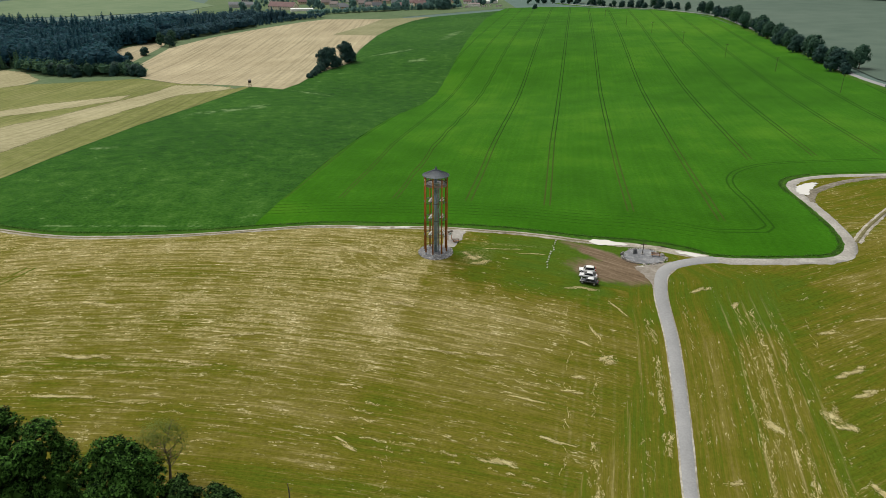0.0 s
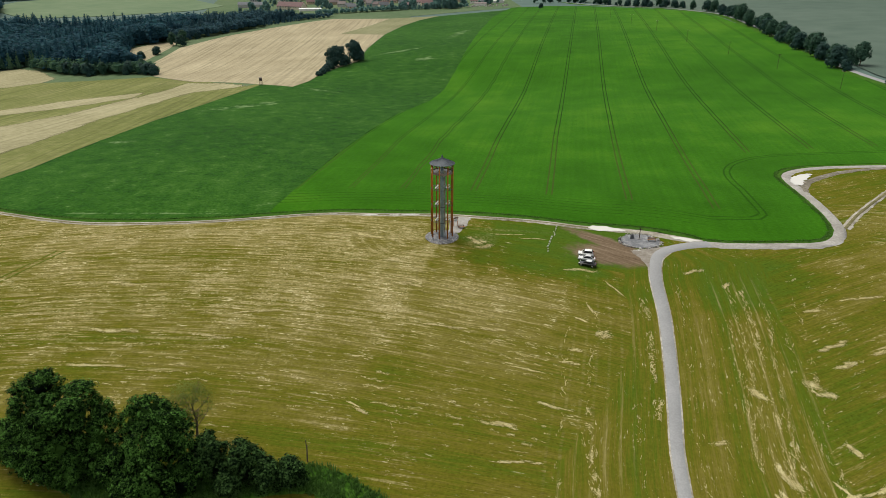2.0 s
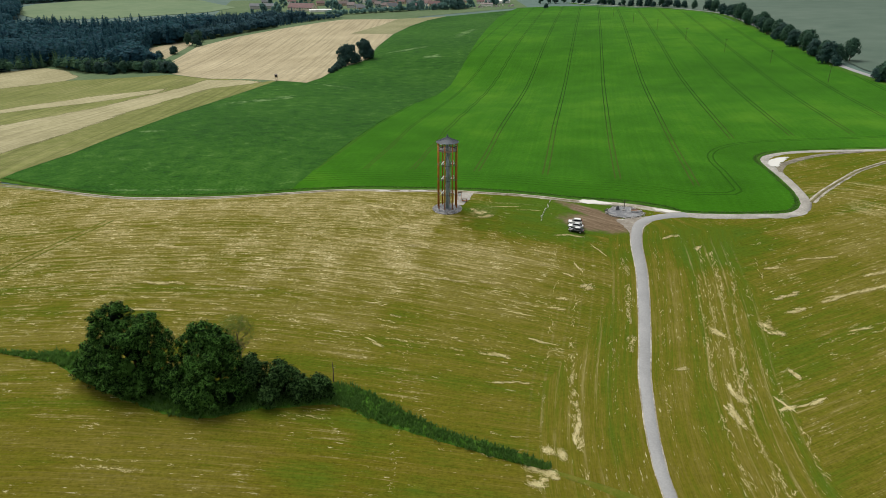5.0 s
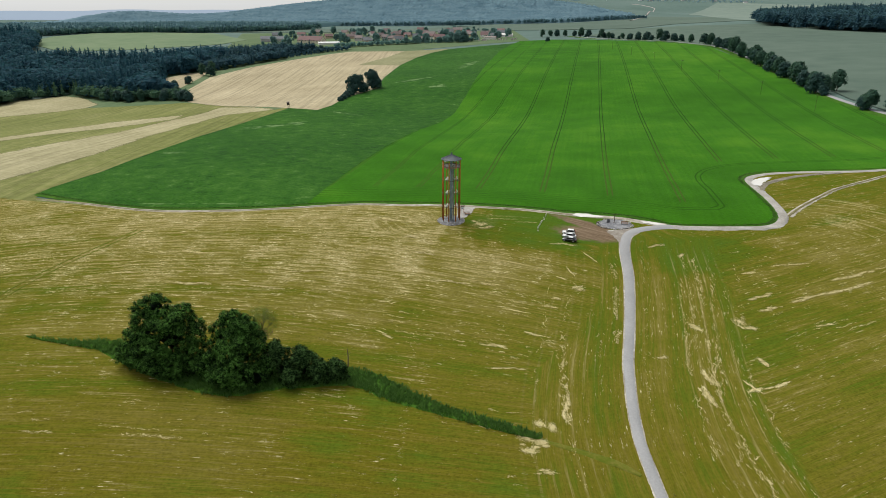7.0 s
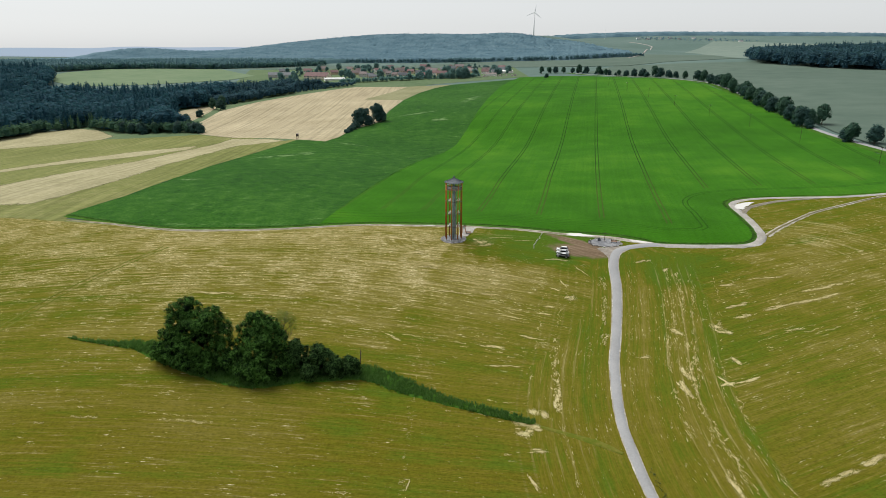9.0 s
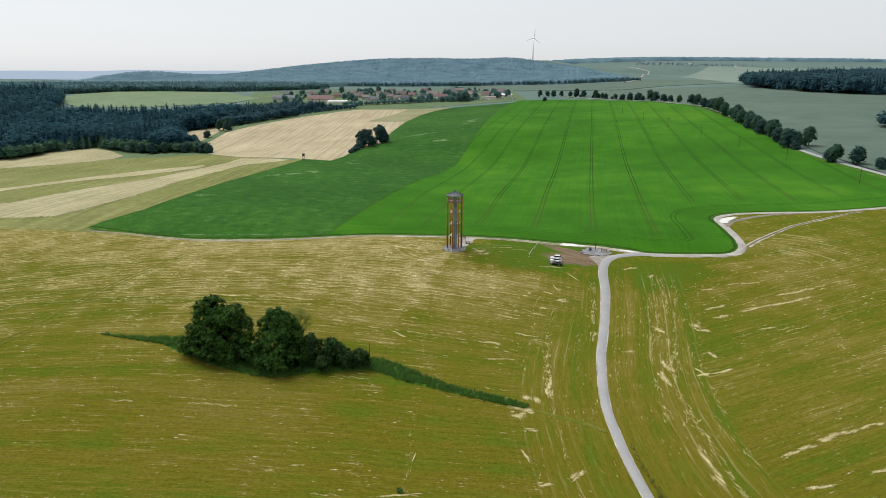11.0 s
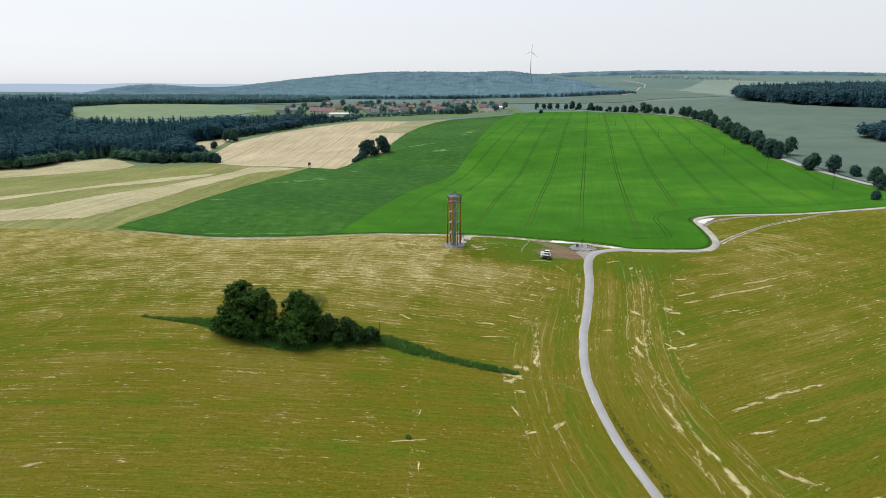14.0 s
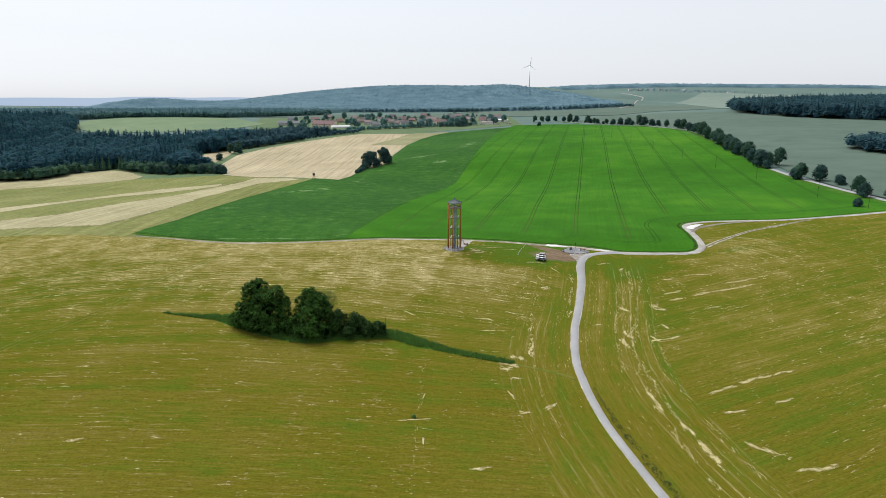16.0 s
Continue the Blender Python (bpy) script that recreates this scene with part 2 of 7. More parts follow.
    for cx, cy, mx, my, ra, rb in ((-4.0, 6.0, -14.0, 1.0, 12.0, 9.0), (112.0, -14.0, 128.0, 8.0, 22.0, 22.0)):
        dx, dy = arith(nt, "SUBTRACT", pos.outputs[0], cx), arith(nt, "SUBTRACT", pos.outputs[1], cy)
        far_off = arith(nt, "SQRT", arith(nt, "ADD", arith(nt, "MULTIPLY", dx, dx), arith(nt, "MULTIPLY", dy, dy)))
        round_it = nt.nodes.new("ShaderNodeCombineXYZ")
        nt.links.new(arith(nt, "MULTIPLY", far_off, 0.55), round_it.inputs[0])
        nt.links.new(arith(nt, "MULTIPLY", arith(nt, "ARCTAN2", dy, dx), 1.6), round_it.inputs[1])
        arcs = noise_tex(nt, round_it.outputs[0], 1.0, 5, 0.72)
        where = step_up(nt, arith(nt, "ADD", smear(mx, my, ra, rb, 0), arith(nt, "MULTIPLY_ADD", blot, 0.8, -0.4)), 1.1, 0.7)
        lines = mix(nt, where, lines, arith(nt, "ADD", arcs, 0.04))
    # faint pale lines where the mower followed the road
    turn = arith(nt, "FRACT", arith(nt, "MULTIPLY", arith(nt, "ADD", two[5], arith(nt, "MULTIPLY_ADD", warp, 1.6, 98.4)), 1 / 2.4))
    drawn_out = step_up(nt, arith(nt, "ABSOLUTE", arith(nt, "SUBTRACT", turn, 0.5)), 0.17, 0.05)
    beside = arith(nt, "MAXIMUM", arith(nt, "MULTIPLY", step_up(nt, two[5], 10.5, 12.5), step_up(nt, two[5], 26.0, 23.0)), arith(nt, "MULTIPLY", arith(nt, "MULTIPLY", step_up(nt, two[5], -23.0, -20.0), step_up(nt, two[5], -5.0, -8.0)), 0.55))
    faint = arith(nt, "MULTIPLY", arith(nt, "MULTIPLY", drawn_out, beside), arith(nt, "MULTIPLY", step_up(nt, thin, 0.44, 0.66), arith(nt, "MULTIPLY", step_up(nt, pos.outputs[1], -14.0, -26.0), 0.42)))
    col = mix(nt, faint, col, (0.36, 0.31, 0.16))
    straw = arith(nt, "MULTIPLY", step_up(nt, lines, 0.54, 0.66), arith(nt, "MULTIPLY", step_up(nt, grain, 0.30, 0.62), 0.52))
    heavy = arith(nt, "ADD", wisp, arith(nt, "MULTIPLY_ADD", blot, 0.22, -0.11))
    heavy = arith(nt, "ADD", heavy, arith(nt, "MULTIPLY", crown, 0.035))
    heavy = arith(nt, "SUBTRACT", heavy, arith(nt, "MULTIPLY", lawn, 0.05))
    heavy = arith(nt, "SUBTRACT", heavy, arith(nt, "MULTIPLY", step_up(nt, pos.outputs[2], -8.0, -14.0), 0.018))
    heavy = arith(nt, "MULTIPLY", step_up(nt, heavy, 0.605, 0.665), step_up(nt, grain, 0.38, 0.54))
    bare = arith(nt, "MINIMUM", arith(nt, "MINIMUM", smear(10.0, 0.0, 6.0, 4.0, 60), smear(-12.0, 4.0, 11.0, 4.5, -12)), arith(nt, "MINIMUM", smear(-20.0, -6.0, 18.0, 5.0, -14), smear(18.0, 5.5, 12.0, 0.9, -8)))
    bare = arith(nt, "MULTIPLY", step_up(nt, bare, 1.3, 0.1), arith(nt, "MULTIPLY", step_up(nt, arith(nt, "ADD", arith(nt, "MULTIPLY", blot, 0.4), arith(nt, "MULTIPLY", grain, 0.6)), 0.46, 0.62), 0.55))
    col = mix(nt, bare, col, (0.36, 0.31, 0.17))
    col = mix(nt, straw, col, (0.40, 0.345, 0.19))
    col = mix(nt, arith(nt, "MULTIPLY", heavy, 0.72), col, (0.56, 0.51, 0.32))
    near = arith(nt, "MINIMUM", smear(43.5, -2.5, 13.5, 2.8, -44), smear(43.0, -8.0, 11.5, 5.5, -14))
    near = arith(nt, "ADD", near, arith(nt, "ADD", arith(nt, "MULTIPLY_ADD", noise_tex(nt, here, 0.35, 4), 0.7, -0.35), arith(nt, "MULTIPLY_ADD", grain, 0.5, -0.25)))
    turned = nt.nodes.new("ShaderNodeMapping")
    turned.inputs["Rotation"].default_value = (0, 0, radians(36))
    nt.links.new(nt.nodes.new("ShaderNodeTexCoord").outputs["Object"], turned.inputs["Vector"])
    drawn = nt.nodes.new("ShaderNodeMapping")
    drawn.inputs["Scale"].default_value = (0.12, 1.5, 1)
    nt.links.new(turned.outputs[0], drawn.inputs["Vector"])
    tilted = drawn.outputs[0]
    soil = ramp(nt, arith(nt, "ADD", arith(nt, "MULTIPLY", grain, 0.4), arith(nt, "MULTIPLY", noise_tex(nt, tilted, 0.9, 4), 0.6)), [(0.34, (0.088, 0.058, 0.042)), (0.5, (0.142, 0.098, 0.072)), (0.66, (0.21, 0.155, 0.118))])
    col = mix(nt, arith(nt, "MULTIPLY", step_up(nt, near, 1.2, 0.7), 0.9), col, soil)
    nt.links.new(col, b.inputs["Base Color"])
    bump(nt, b, dark, 0.12, 0.5)
    return m


def haze_sheen(b, weight):
    """Sheen that pales a crop at grazing view, standing in for distance haze."""
    b.inputs["Sheen Weight"].default_value = weight
    b.inputs["Sheen Roughness"].default_value = 0.3
    b.inputs["Sheen Tint"].default_value = (0.85, 1.0, 0.86, 1)


def cereal_material():
    """Young cereal in drill rows; uv rows is (sprayer passes, metres from the headland edge)."""
    m, nt, b = mat("green_cereal", 1.0, 0.0, 0.0)
    v = coords(nt)
    big, mid, fine = noise_tex(nt, v, 0.006, 3), noise_tex(nt, v, 0.05, 4), noise_tex(nt, v, 0.9, 4, 0.7)
    drill = noise_tex(nt, coords(nt, (16, 0.012, 1), "rows"), 1.0, 3, 0.6)
    f = arith(nt, "ADD", arith(nt, "MULTIPLY", big, 0.55), arith(nt, "MULTIPLY", mid, 0.30))
    f = arith(nt, "ADD", f, arith(nt, "MULTIPLY", drill, 0.15))
    col = ramp(nt, f, [(0.36, (0.022, 0.087, 0.004)), (0.5, (0.033, 0.124, 0.006)), (0.64, (0.062, 0.168, 0.010))])
    col = mix(nt, 0.5, col, ramp(nt, fine, [(0.3, 0.5), (0.7, 1.0)]), "MULTIPLY")
    src = nt.nodes.new("ShaderNodeUVMap")
    src.uv_map = "rows"
    sep = nt.nodes.new("ShaderNodeSeparateXYZ")
    nt.links.new(src.outputs[0], sep.inputs[0])
    # wheelings: two bare lines a pass, and three round the headland
    u = arith(nt, "ADD", sep.outputs[0], arith(nt, "MULTIPLY_ADD", mid, 0.02, -0.01))
    off = arith(nt, "ABSOLUTE", arith(nt, "SUBTRACT", arith(nt, "FRACT", arith(nt, "ADD", u, 0.5)), 0.5))
    line = step_up(nt, arith(nt, "ABSOLUTE", arith(nt, "SUBTRACT", off, 0.036)), 0.016, 0.005)
    line = arith(nt, "MULTIPLY", line, step_up(nt, sep.outputs[1], 21.0, 25.0))
    place = nt.nodes.new("ShaderNodeSeparateXYZ")
    nt.links.new(v, place.inputs[0])
    lane = arith(nt, "MULTIPLY", arith(nt, "ADD", sep.outputs[1], arith(nt, "MULTIPLY", mid, 1.5)), 0.36)
    rim = step_up(nt, arith(nt, "ABSOLUTE", arith(nt, "SUBTRACT", arith(nt, "FRACT", lane), 0.5)), 0.16, 0.06)
    rim = arith(nt, "MULTIPLY", arith(nt, "MULTIPLY", rim, step_up(nt, sep.outputs[1], 5.0, 8.0)), step_up(nt, sep.outputs[1], 22.0, 18.0))
    rim = arith(nt, "MULTIPLY", arith(nt, "MULTIPLY", rim, step_up(nt, drill, 0.35, 0.6)), step_up(nt, place.outputs[0], 84.0, 60.0))
    loop = arith(nt, "ABSOLUTE", arith(nt, "SUBTRACT", arith(nt, "ABSOLUTE", arith(nt, "SUBTRACT", sep.outputs[1], 15.5)), 0.95))
    rim = arith(nt, "MAXIMUM", rim, arith(nt, "MULTIPLY", step_up(nt, loop, 0.45, 0.15), step_up(nt, place.outputs[0], 55.0, 80.0)))
    worn = arith(nt, "MULTIPLY", line, step_up(nt, fine, 0.25, 0.45))
    col = mix(nt, arith(nt, "MULTIPLY", rim, 0.75), col, (0.012, 0.046, 0.003))
    tone = arith(nt, "ADD", arith(nt, "MULTIPLY", mid, 0.35), arith(nt, "MULTIPLY", step_up(nt, place.outputs[1], 190.0, 60.0), 0.5))
    col = mix(nt, arith(nt, "MULTIPLY", worn, 0.85), col, ramp(nt, tone, [(0.2, (0.008, 0.026, 0.003)), (0.7, (0.042, 0.058, 0.012))]))
    nt.links.new(col, b.inputs["Base Color"])
    bump(nt, b, fine, 0.2, 0.5)
    haze_sheen(b, 0.06)
    return m


M_MEADOW, M_CEREAL = meadow_material(), cereal_material()
# distant grass colour includes grey-blue haze
M_GROUND = speckled("haze_tinted_far_grass", [(0, (0.068, 0.108, 0.096)), (0.5, (0.084, 0.128, 0.116)), (1, (0.104, 0.148, 0.138))], 0.05, 0.0035, patch=0.6)
def clover_material():
    """Dark clover ley with pale flowering streaks."""
    m, nt, b = mat("dark_clover", 0.95, 0.0, 0.02)
    v = coords(nt)
    fine, mid, big = noise_tex(nt, v, 1.1, 5, 0.75), noise_tex(nt, v, 0.16, 5, 0.7), noise_tex(nt, v, 0.012, 3)
    f = arith(nt, "ADD", arith(nt, "MULTIPLY", fine, 0.45), arith(nt, "ADD", arith(nt, "MULTIPLY", mid, 0.35), arith(nt, "MULTIPLY", big, 0.20)))
    col = ramp(nt, f, [(0.38, (0.006, 0.033, 0.004)), (0.5, (0.018, 0.070, 0.006)), (0.60, (0.040, 0.110, 0.014))])
    pos = nt.nodes.new("ShaderNodeSeparateXYZ")
    nt.links.new(v, pos.inputs[0])
    near = None
    for cx, cy, ra, rb, deg in ((-13.5, 385, 12, 8, 40), (20, 536, 48, 6, 72), (-34, 428, 30, 5, 40), (-78, 262, 18, 3, -30), (-109, 203, 26, 6, 40), (-135, 111, 6, 3, 15), (-90, 21.0, 40, 0.7, -3)):
        c, s = math.cos(radians(deg)), math.sin(radians(deg))
        dx, dy = arith(nt, "SUBTRACT", pos.outputs[0], cx), arith(nt, "SUBTRACT", pos.outputs[1], cy)
        x1 = arith(nt, "DIVIDE", arith(nt, "ADD", arith(nt, "MULTIPLY", dx, c), arith(nt, "MULTIPLY", dy, s)), ra)
        y1 = arith(nt, "DIVIDE", arith(nt, "SUBTRACT", arith(nt, "MULTIPLY", dy, c), arith(nt, "MULTIPLY", dx, s)), rb)
        d = arith(nt, "SQRT", arith(nt, "ADD", arith(nt, "MULTIPLY", x1, x1), arith(nt, "MULTIPLY", y1, y1)))
        near = d if near is None else arith(nt, "MINIMUM", near, d)
    bloom = arith(nt, "MULTIPLY", step_up(nt, near, 1.5, 0.2), 0.15)
    patches = arith(nt, "ADD", arith(nt, "ADD", arith(nt, "MULTIPLY", mid, 0.7), arith(nt, "MULTIPLY", fine, 0.3)), bloom)
    col = mix(nt, arith(nt, "MULTIPLY", step_up(nt, patches, 0.58, 0.72), 0.7), col, (0.15, 0.22, 0.10))
    nt.links.new(col, b.inputs["Base Color"])
    bump(nt, b, fine, 0.25, 0.6)
    haze_sheen(b, 0.05)
    return m


M_CLOVER = clover_material()
M_HAY = speckled("dry_hay_stubble", [(0, (0.25, 0.215, 0.14)), (0.5, (0.31, 0.27, 0.18)), (1, (0.38, 0.335, 0.23))], 0.35, 0.02, relief=0.1, rows=(90, 3.4, 0.6))
M_SWATH = speckled("pale_cut_swath", [(0, (0.21, 0.195, 0.11)), (0.5, (0.27, 0.25, 0.15)), (1, (0.34, 0.315, 0.20))], 0.4, 0.03, relief=0.1, rows=(84, 3.0, 0.45), fray=5.0)
M_OLIVE = speckled("olive_aftermath", [(0, (0.102, 0.120, 0.033)), (0.5, (0.143, 0.155, 0.053)), (1, (0.202, 0.203, 0.086))], 0.3, 0.02, relief=0.1, rows=(91, 3.0, 0.6))
M_PASTURE = speckled("rough_pasture", [(0, (0.062, 0.100, 0.050)), (0.5, (0.082, 0.122, 0.064)), (1, (0.11, 0.145, 0.08))], 0.2, 0.02)
# green crop with the haze's blue put into its colour
M_HAZED_CROP = speckled("haze_tinted_crop", [(0, (0.062, 0.093, 0.076)), (0.5, (0.077, 0.110, 0.090)), (1, (0.094, 0.127, 0.106))], 0.04, 0.005)
M_ASPHALT = speckled("worn_asphalt", [(0, (0.205, 0.208, 0.217)), (0.5, (0.240, 0.244, 0.254)), (1, (0.285, 0.289, 0.298))], 3.0, 0.12, 0.9, relief=0.01)
M_TRACK = speckled("gravel_track", [(0, (0.135, 0.12, 0.09)), (0.5, (0.26, 0.24, 0.20)), (1, (0.45, 0.43, 0.39))], 1.8, 0.2, 0.95, relief=0.04)
M_LANE = speckled("grey_crushed_stone", [(0, (0.19, 0.18, 0.165)), (0.5, (0.27, 0.26, 0.245)), (1, (0.38, 0.37, 0.35))], 1.8, 0.2, 0.95, relief=0.03)
M_APRON = speckled("gravelly_soil", [(0, (0.15, 0.13, 0.11)), (0.5, (0.215, 0.195, 0.172)), (1, (0.30, 0.28, 0.255))], 1.8, 0.3, 0.95, relief=0.03)
M_GRAVEL = speckled("grey_gravel", [(0, (0.085, 0.09, 0.10)), (0.5, (0.16, 0.165, 0.18)), (1, (0.32, 0.325, 0.34))], 3.0, 0.5, 0.95, relief=0.04)
M_VERGE = speckled("lush_verge_grass", [(0, (0.022, 0.066, 0.006)), (0.5, (0.036, 0.096, 0.010)), (1, (0.068, 0.140, 0.02))], 1.0, 0.15, relief=0.15)


# ---- the lie of the land: heights over a few knots, and the far hills ----
KNOT_X = np.array([-420.0, -220, -100, 0, 100, 230, 450])
KNOT_Y = np.array([-320.0, -200, -110, -50, 0, 60, 150, 270, 400, 580, 800, 1150])
RISE = np.array([
    [-23.5, -28.9, -30.3, -29.6, -27.2, -22.4, -12.5],
    [-17.6, -19.9, -21.1, -20.5, -17.2, -12.3, -4.4],
    [-14, -12.8, -13.2, -13.9, -9.8, -4.8, 1.4],
    [-12.5, -8.5, -6.9, -7.2, -5.2, -0.2, 4.8],
    [-12.2, -5.6, -2.2, -0.2, -0.3, 2.4, 7.4],
    [-12.8, -4.1, -0.7, -1.5, -0.4, 3.7, 10.5],
    [-14.9, -5.6, -3, -4.2, -1.4, 4.3, 14.9],
    [-18.6, -10.4, -4.6, -6.8, -2.4, 7.4, 20.8],
    [-19.6, -12.3, -3, 1.7, 5, 11.6, 24.9],
    [-15.8, -3, 2.7, 8.1, 12.9, 18.3, 28.6],
    [-1.9, 5.9, 10.6, 14.5, 18.3, 23.5, 32.3],
    [19.9, 21.8, 23.4, 25.1, 27.3, 30.7, 37],
])
HILLS = [  # centre x, centre y, reach x, reach y, height
    (19, 2750, 403, 420, 73), (-586, 2735, 415, 572, 58), (-1926, 2435, 715, 638, -31), (603, 2650, 342, 300, 29),
    (1300, 4350, 1500, 900, 118), (3000, 4200, 1000, 800, 75), (-2900, 4500, 1300, 350, 16), (-1500, 4500, 900, 300, 14),
    (1500, 1900, 900, 500, 12), (430, 3480, 330, 260, 62), (1000, 1150, 380, 330, 15),
    (-1229, 2333, 214, 150, 36), (-336, 2740, 232, 152, 14), (267, 2715, 139, 176, 20), (-525, 2461, 237, 249, -7),
]


def spline_bends(k):
    n, h = len(k), np.diff(k)
    a, r = np.zeros((n, n)), np.zeros((n, n))
    a[0, 0] = a[-1, -1] = 1
    for i in range(1, n - 1):
        a[i, i - 1 : i + 2] = h[i - 1], 2 * (h[i - 1] + h[i]), h[i]
        r[i, i - 1 : i + 2] = 6 / h[i - 1], -6 / h[i - 1] - 6 / h[i], 6 / h[i]
    return np.linalg.solve(a, r)


BEND_X, BEND_Y = spline_bends(KNOT_X), spline_bends(KNOT_Y)


def spline_weights(k, bends, v):
    v = np.clip(v, k[0], k[-1])
    i = np.clip(np.searchsorted(k, v) - 1, 0, len(k) - 2)
    h = k[i + 1] - k[i]
    a = (k[i + 1] - v) / h
    b = 1 - a
    w, n = np.zeros((len(v), len(k))), np.arange(len(v))
    w[n, i] += a
    w[n, i + 1] += b
    return w + ((a**3 - a) * h * h / 6)[:, None] * bends[i] + ((b**3 - b) * h * h / 6)[:, None] * bends[i + 1]


def land(x, y):
    """The ground's height at x, y (arrays)."""
    x, y = np.atleast_1d(np.asarray(x, float)), np.atleast_1d(np.asarray(y, float))
    z = np.einsum("ni,ij,nj->n", spline_weights(KNOT_Y, BEND_Y, y), RISE, spline_weights(KNOT_X, BEND_X, x))
    for cx, cy, rx, ry, h in HILLS:
        z = z + h * np.exp(-(((x - cx) / rx) ** 2) - ((y - cy) / ry) ** 2)
    return z


def land_at(x, y):
    return float(land(x, y)[0])


# ---- building helpers ----
def mesh_of(name, verts, faces, material=None, smooth=False):
    me = bpy.data.meshes.new(name)
    me.from_pydata([tuple(v) for v in verts], [], [tuple(f) for f in faces])
    if material:
        me.materials.append(material)
    if smooth:
        me.polygons.foreach_set("use_smooth", [True] * len(me.polygons))
    me.update()
    return me


def part(name, bm, material, parent, label="", smooth=False):
    me = bpy.data.meshes.new(name)
    bm.to_mesh(me)
    bm.free()
    me.materials.append(material)
    if smooth:
        me.polygons.foreach_set("use_smooth", [True] * len(me.polygons))
    ob = new(name, me)
    ob.parent = parent
    if label:
        tagged(ob, label)
    return ob


def under(name, me, parent, m=None, label=""):
    ob = new(name, me)
    ob.parent = parent
    if m:
        ob.matrix_basis = m
    if label:
        tagged(ob, label)
    return ob


def thing(name, x, y, turn=0.0, dz=0.0, label="", category="", group="", kind="", scale=1.0):
    ob = new(name)
    ob.matrix_world = pose(x, y, land_at(x, y) + dz, 0, 0, turn) @ Matrix.Scale(scale, 4)
    return tagged(ob, label, category, group, kind)


def box(bm, size, at=(0, 0, 0), turn=None, bevel=0.0):
    made = bmesh.ops.create_cube(bm, size=1.0)["verts"]
    bmesh.ops.scale(bm, vec=size, verts=made)
    if bevel:
        edges = list({e for v in made for e in v.link_edges})
        got = bmesh.ops.bevel(bm, geom=edges, offset=bevel, segments=1, affect="EDGES")
        made = list({v for f in got["faces"] for v in f.verts} | {v for v in made if v.is_valid})
    m = Matrix.Translation(at) @ (turn.to_matrix().to_4x4() if turn else Matrix())
    bmesh.ops.transform(bm, matrix=m, verts=made)
    return made


def rod(bm, a, b, r1, r2=None, sides=8):
    """A bar from a to b."""
    a, b = Vector(a), Vector(b)
    d = b - a
    made = bmesh.ops.create_cone(bm, cap_ends=True, segments=sides, radius1=r1, radius2=r1 if r2 is None else r2, depth=d.length)["verts"]
    m = Matrix.Translation((a + b) / 2) @ d.to_track_quat("Z", "Y").to_matrix().to_4x4()
    bmesh.ops.transform(bm, matrix=m, verts=made)
    return made


def ring(bm, inner, outer, low, high, sides=32, a0=0.0, a1=360.0):
    """A flat ring, or an arc of one, with thickness."""
    whole = a1 - a0 >= 360
    n = sides
    rows = []
    for i in range(n if whole else n + 1):
        a = radians(a0 + (a1 - a0) * i / n)
        c, s = math.cos(a), math.sin(a)
        rows.append([bm.verts.new((r * c, r * s, z)) for r, z in ((inner, low), (outer, low), (outer, high), (inner, high))])
    for i in range(n):
        p, q = rows[i], rows[(i + 1) % len(rows)]
        for k in range(4):
            bm.faces.new((p[k], p[(k + 1) % 4], q[(k + 1) % 4], q[k]))
    if not whole:
        bm.faces.new(rows[0])
        bm.faces.new(rows[-1][::-1])


def smooth_line(points, step):
    """Points at even steps along a soft curve through the given ones."""
    p = np.array(points, float)
    p = np.vstack([2 * p[0] - p[1], p, 2 * p[-1] - p[-2]])
    out = []
    for i in range(1, len(p) - 2):
        a, b, c, d = p[i - 1 : i + 3]
        n = max(2, int(np.linalg.norm(c - b) / step))
        for t in np.arange(n) / n:
            out.append(0.5 * (2 * b + (c - a) * t + (2 * a - 5 * b + 4 * c - d) * t * t + (3 * b - a - 3 * c + d) * t**3))
    out.append(p[-2])
    return np.array(out)


def ribbon(name, line, width, lift, material, label, category, wobble=0.12, step=1.5, crown=0.03, kind="structure"):
    """A strip of made ground along a line, with ragged edges and a slight camber."""
    if isinstance(width, (list, tuple)) and len(width) == len(line):
        c = smooth_line([(*p, w) for p, w in zip(line, width)], step)
        c, w = c[:, :2], c[:, 2]
    else:
        c = smooth_line(line, step)
        w = np.interp(np.linspace(0, 1, len(c)), np.linspace(0, 1, len(width)), width) if isinstance(width, (list, tuple)) else np.full(len(c), width)
    t = np.gradient(c, axis=0)
    t /= np.linalg.norm(t, axis=1)[:, None]
    nrm = np.stack([-t[:, 1], t[:, 0]], 1)
    rng = np.random.RandomState(len(name) + len(c))
    cols = []
    for k, s in enumerate((-0.5, -0.42, 0.0, 0.42, 0.5)):
        edge = rng.normal(0, wobble, len(c)) if k in (0, 4) else 0.0
        xy = c + nrm * ((w * s) + edge)[:, None]
        dz = lift + (crown if k == 2 else 0.0) - (0.06 + lift if k in (0, 4) else 0.0)
        cols.append(np.column_stack([xy, land(xy[:, 0], xy[:, 1]) + dz]))
    v = np.stack(cols, 1).reshape(-1, 3)
    f = [(5 * i + k, 5 * i + k + 1, 5 * i + k + 6, 5 * i + k + 5) for i in range(len(c) - 1) for k in range(4)]
    me = mesh_of(name, v, [q[::-1] for q in f], material, True)
    me.update()
    ob = new(name, me)
    return tagged(ob, label, category, kind=kind)


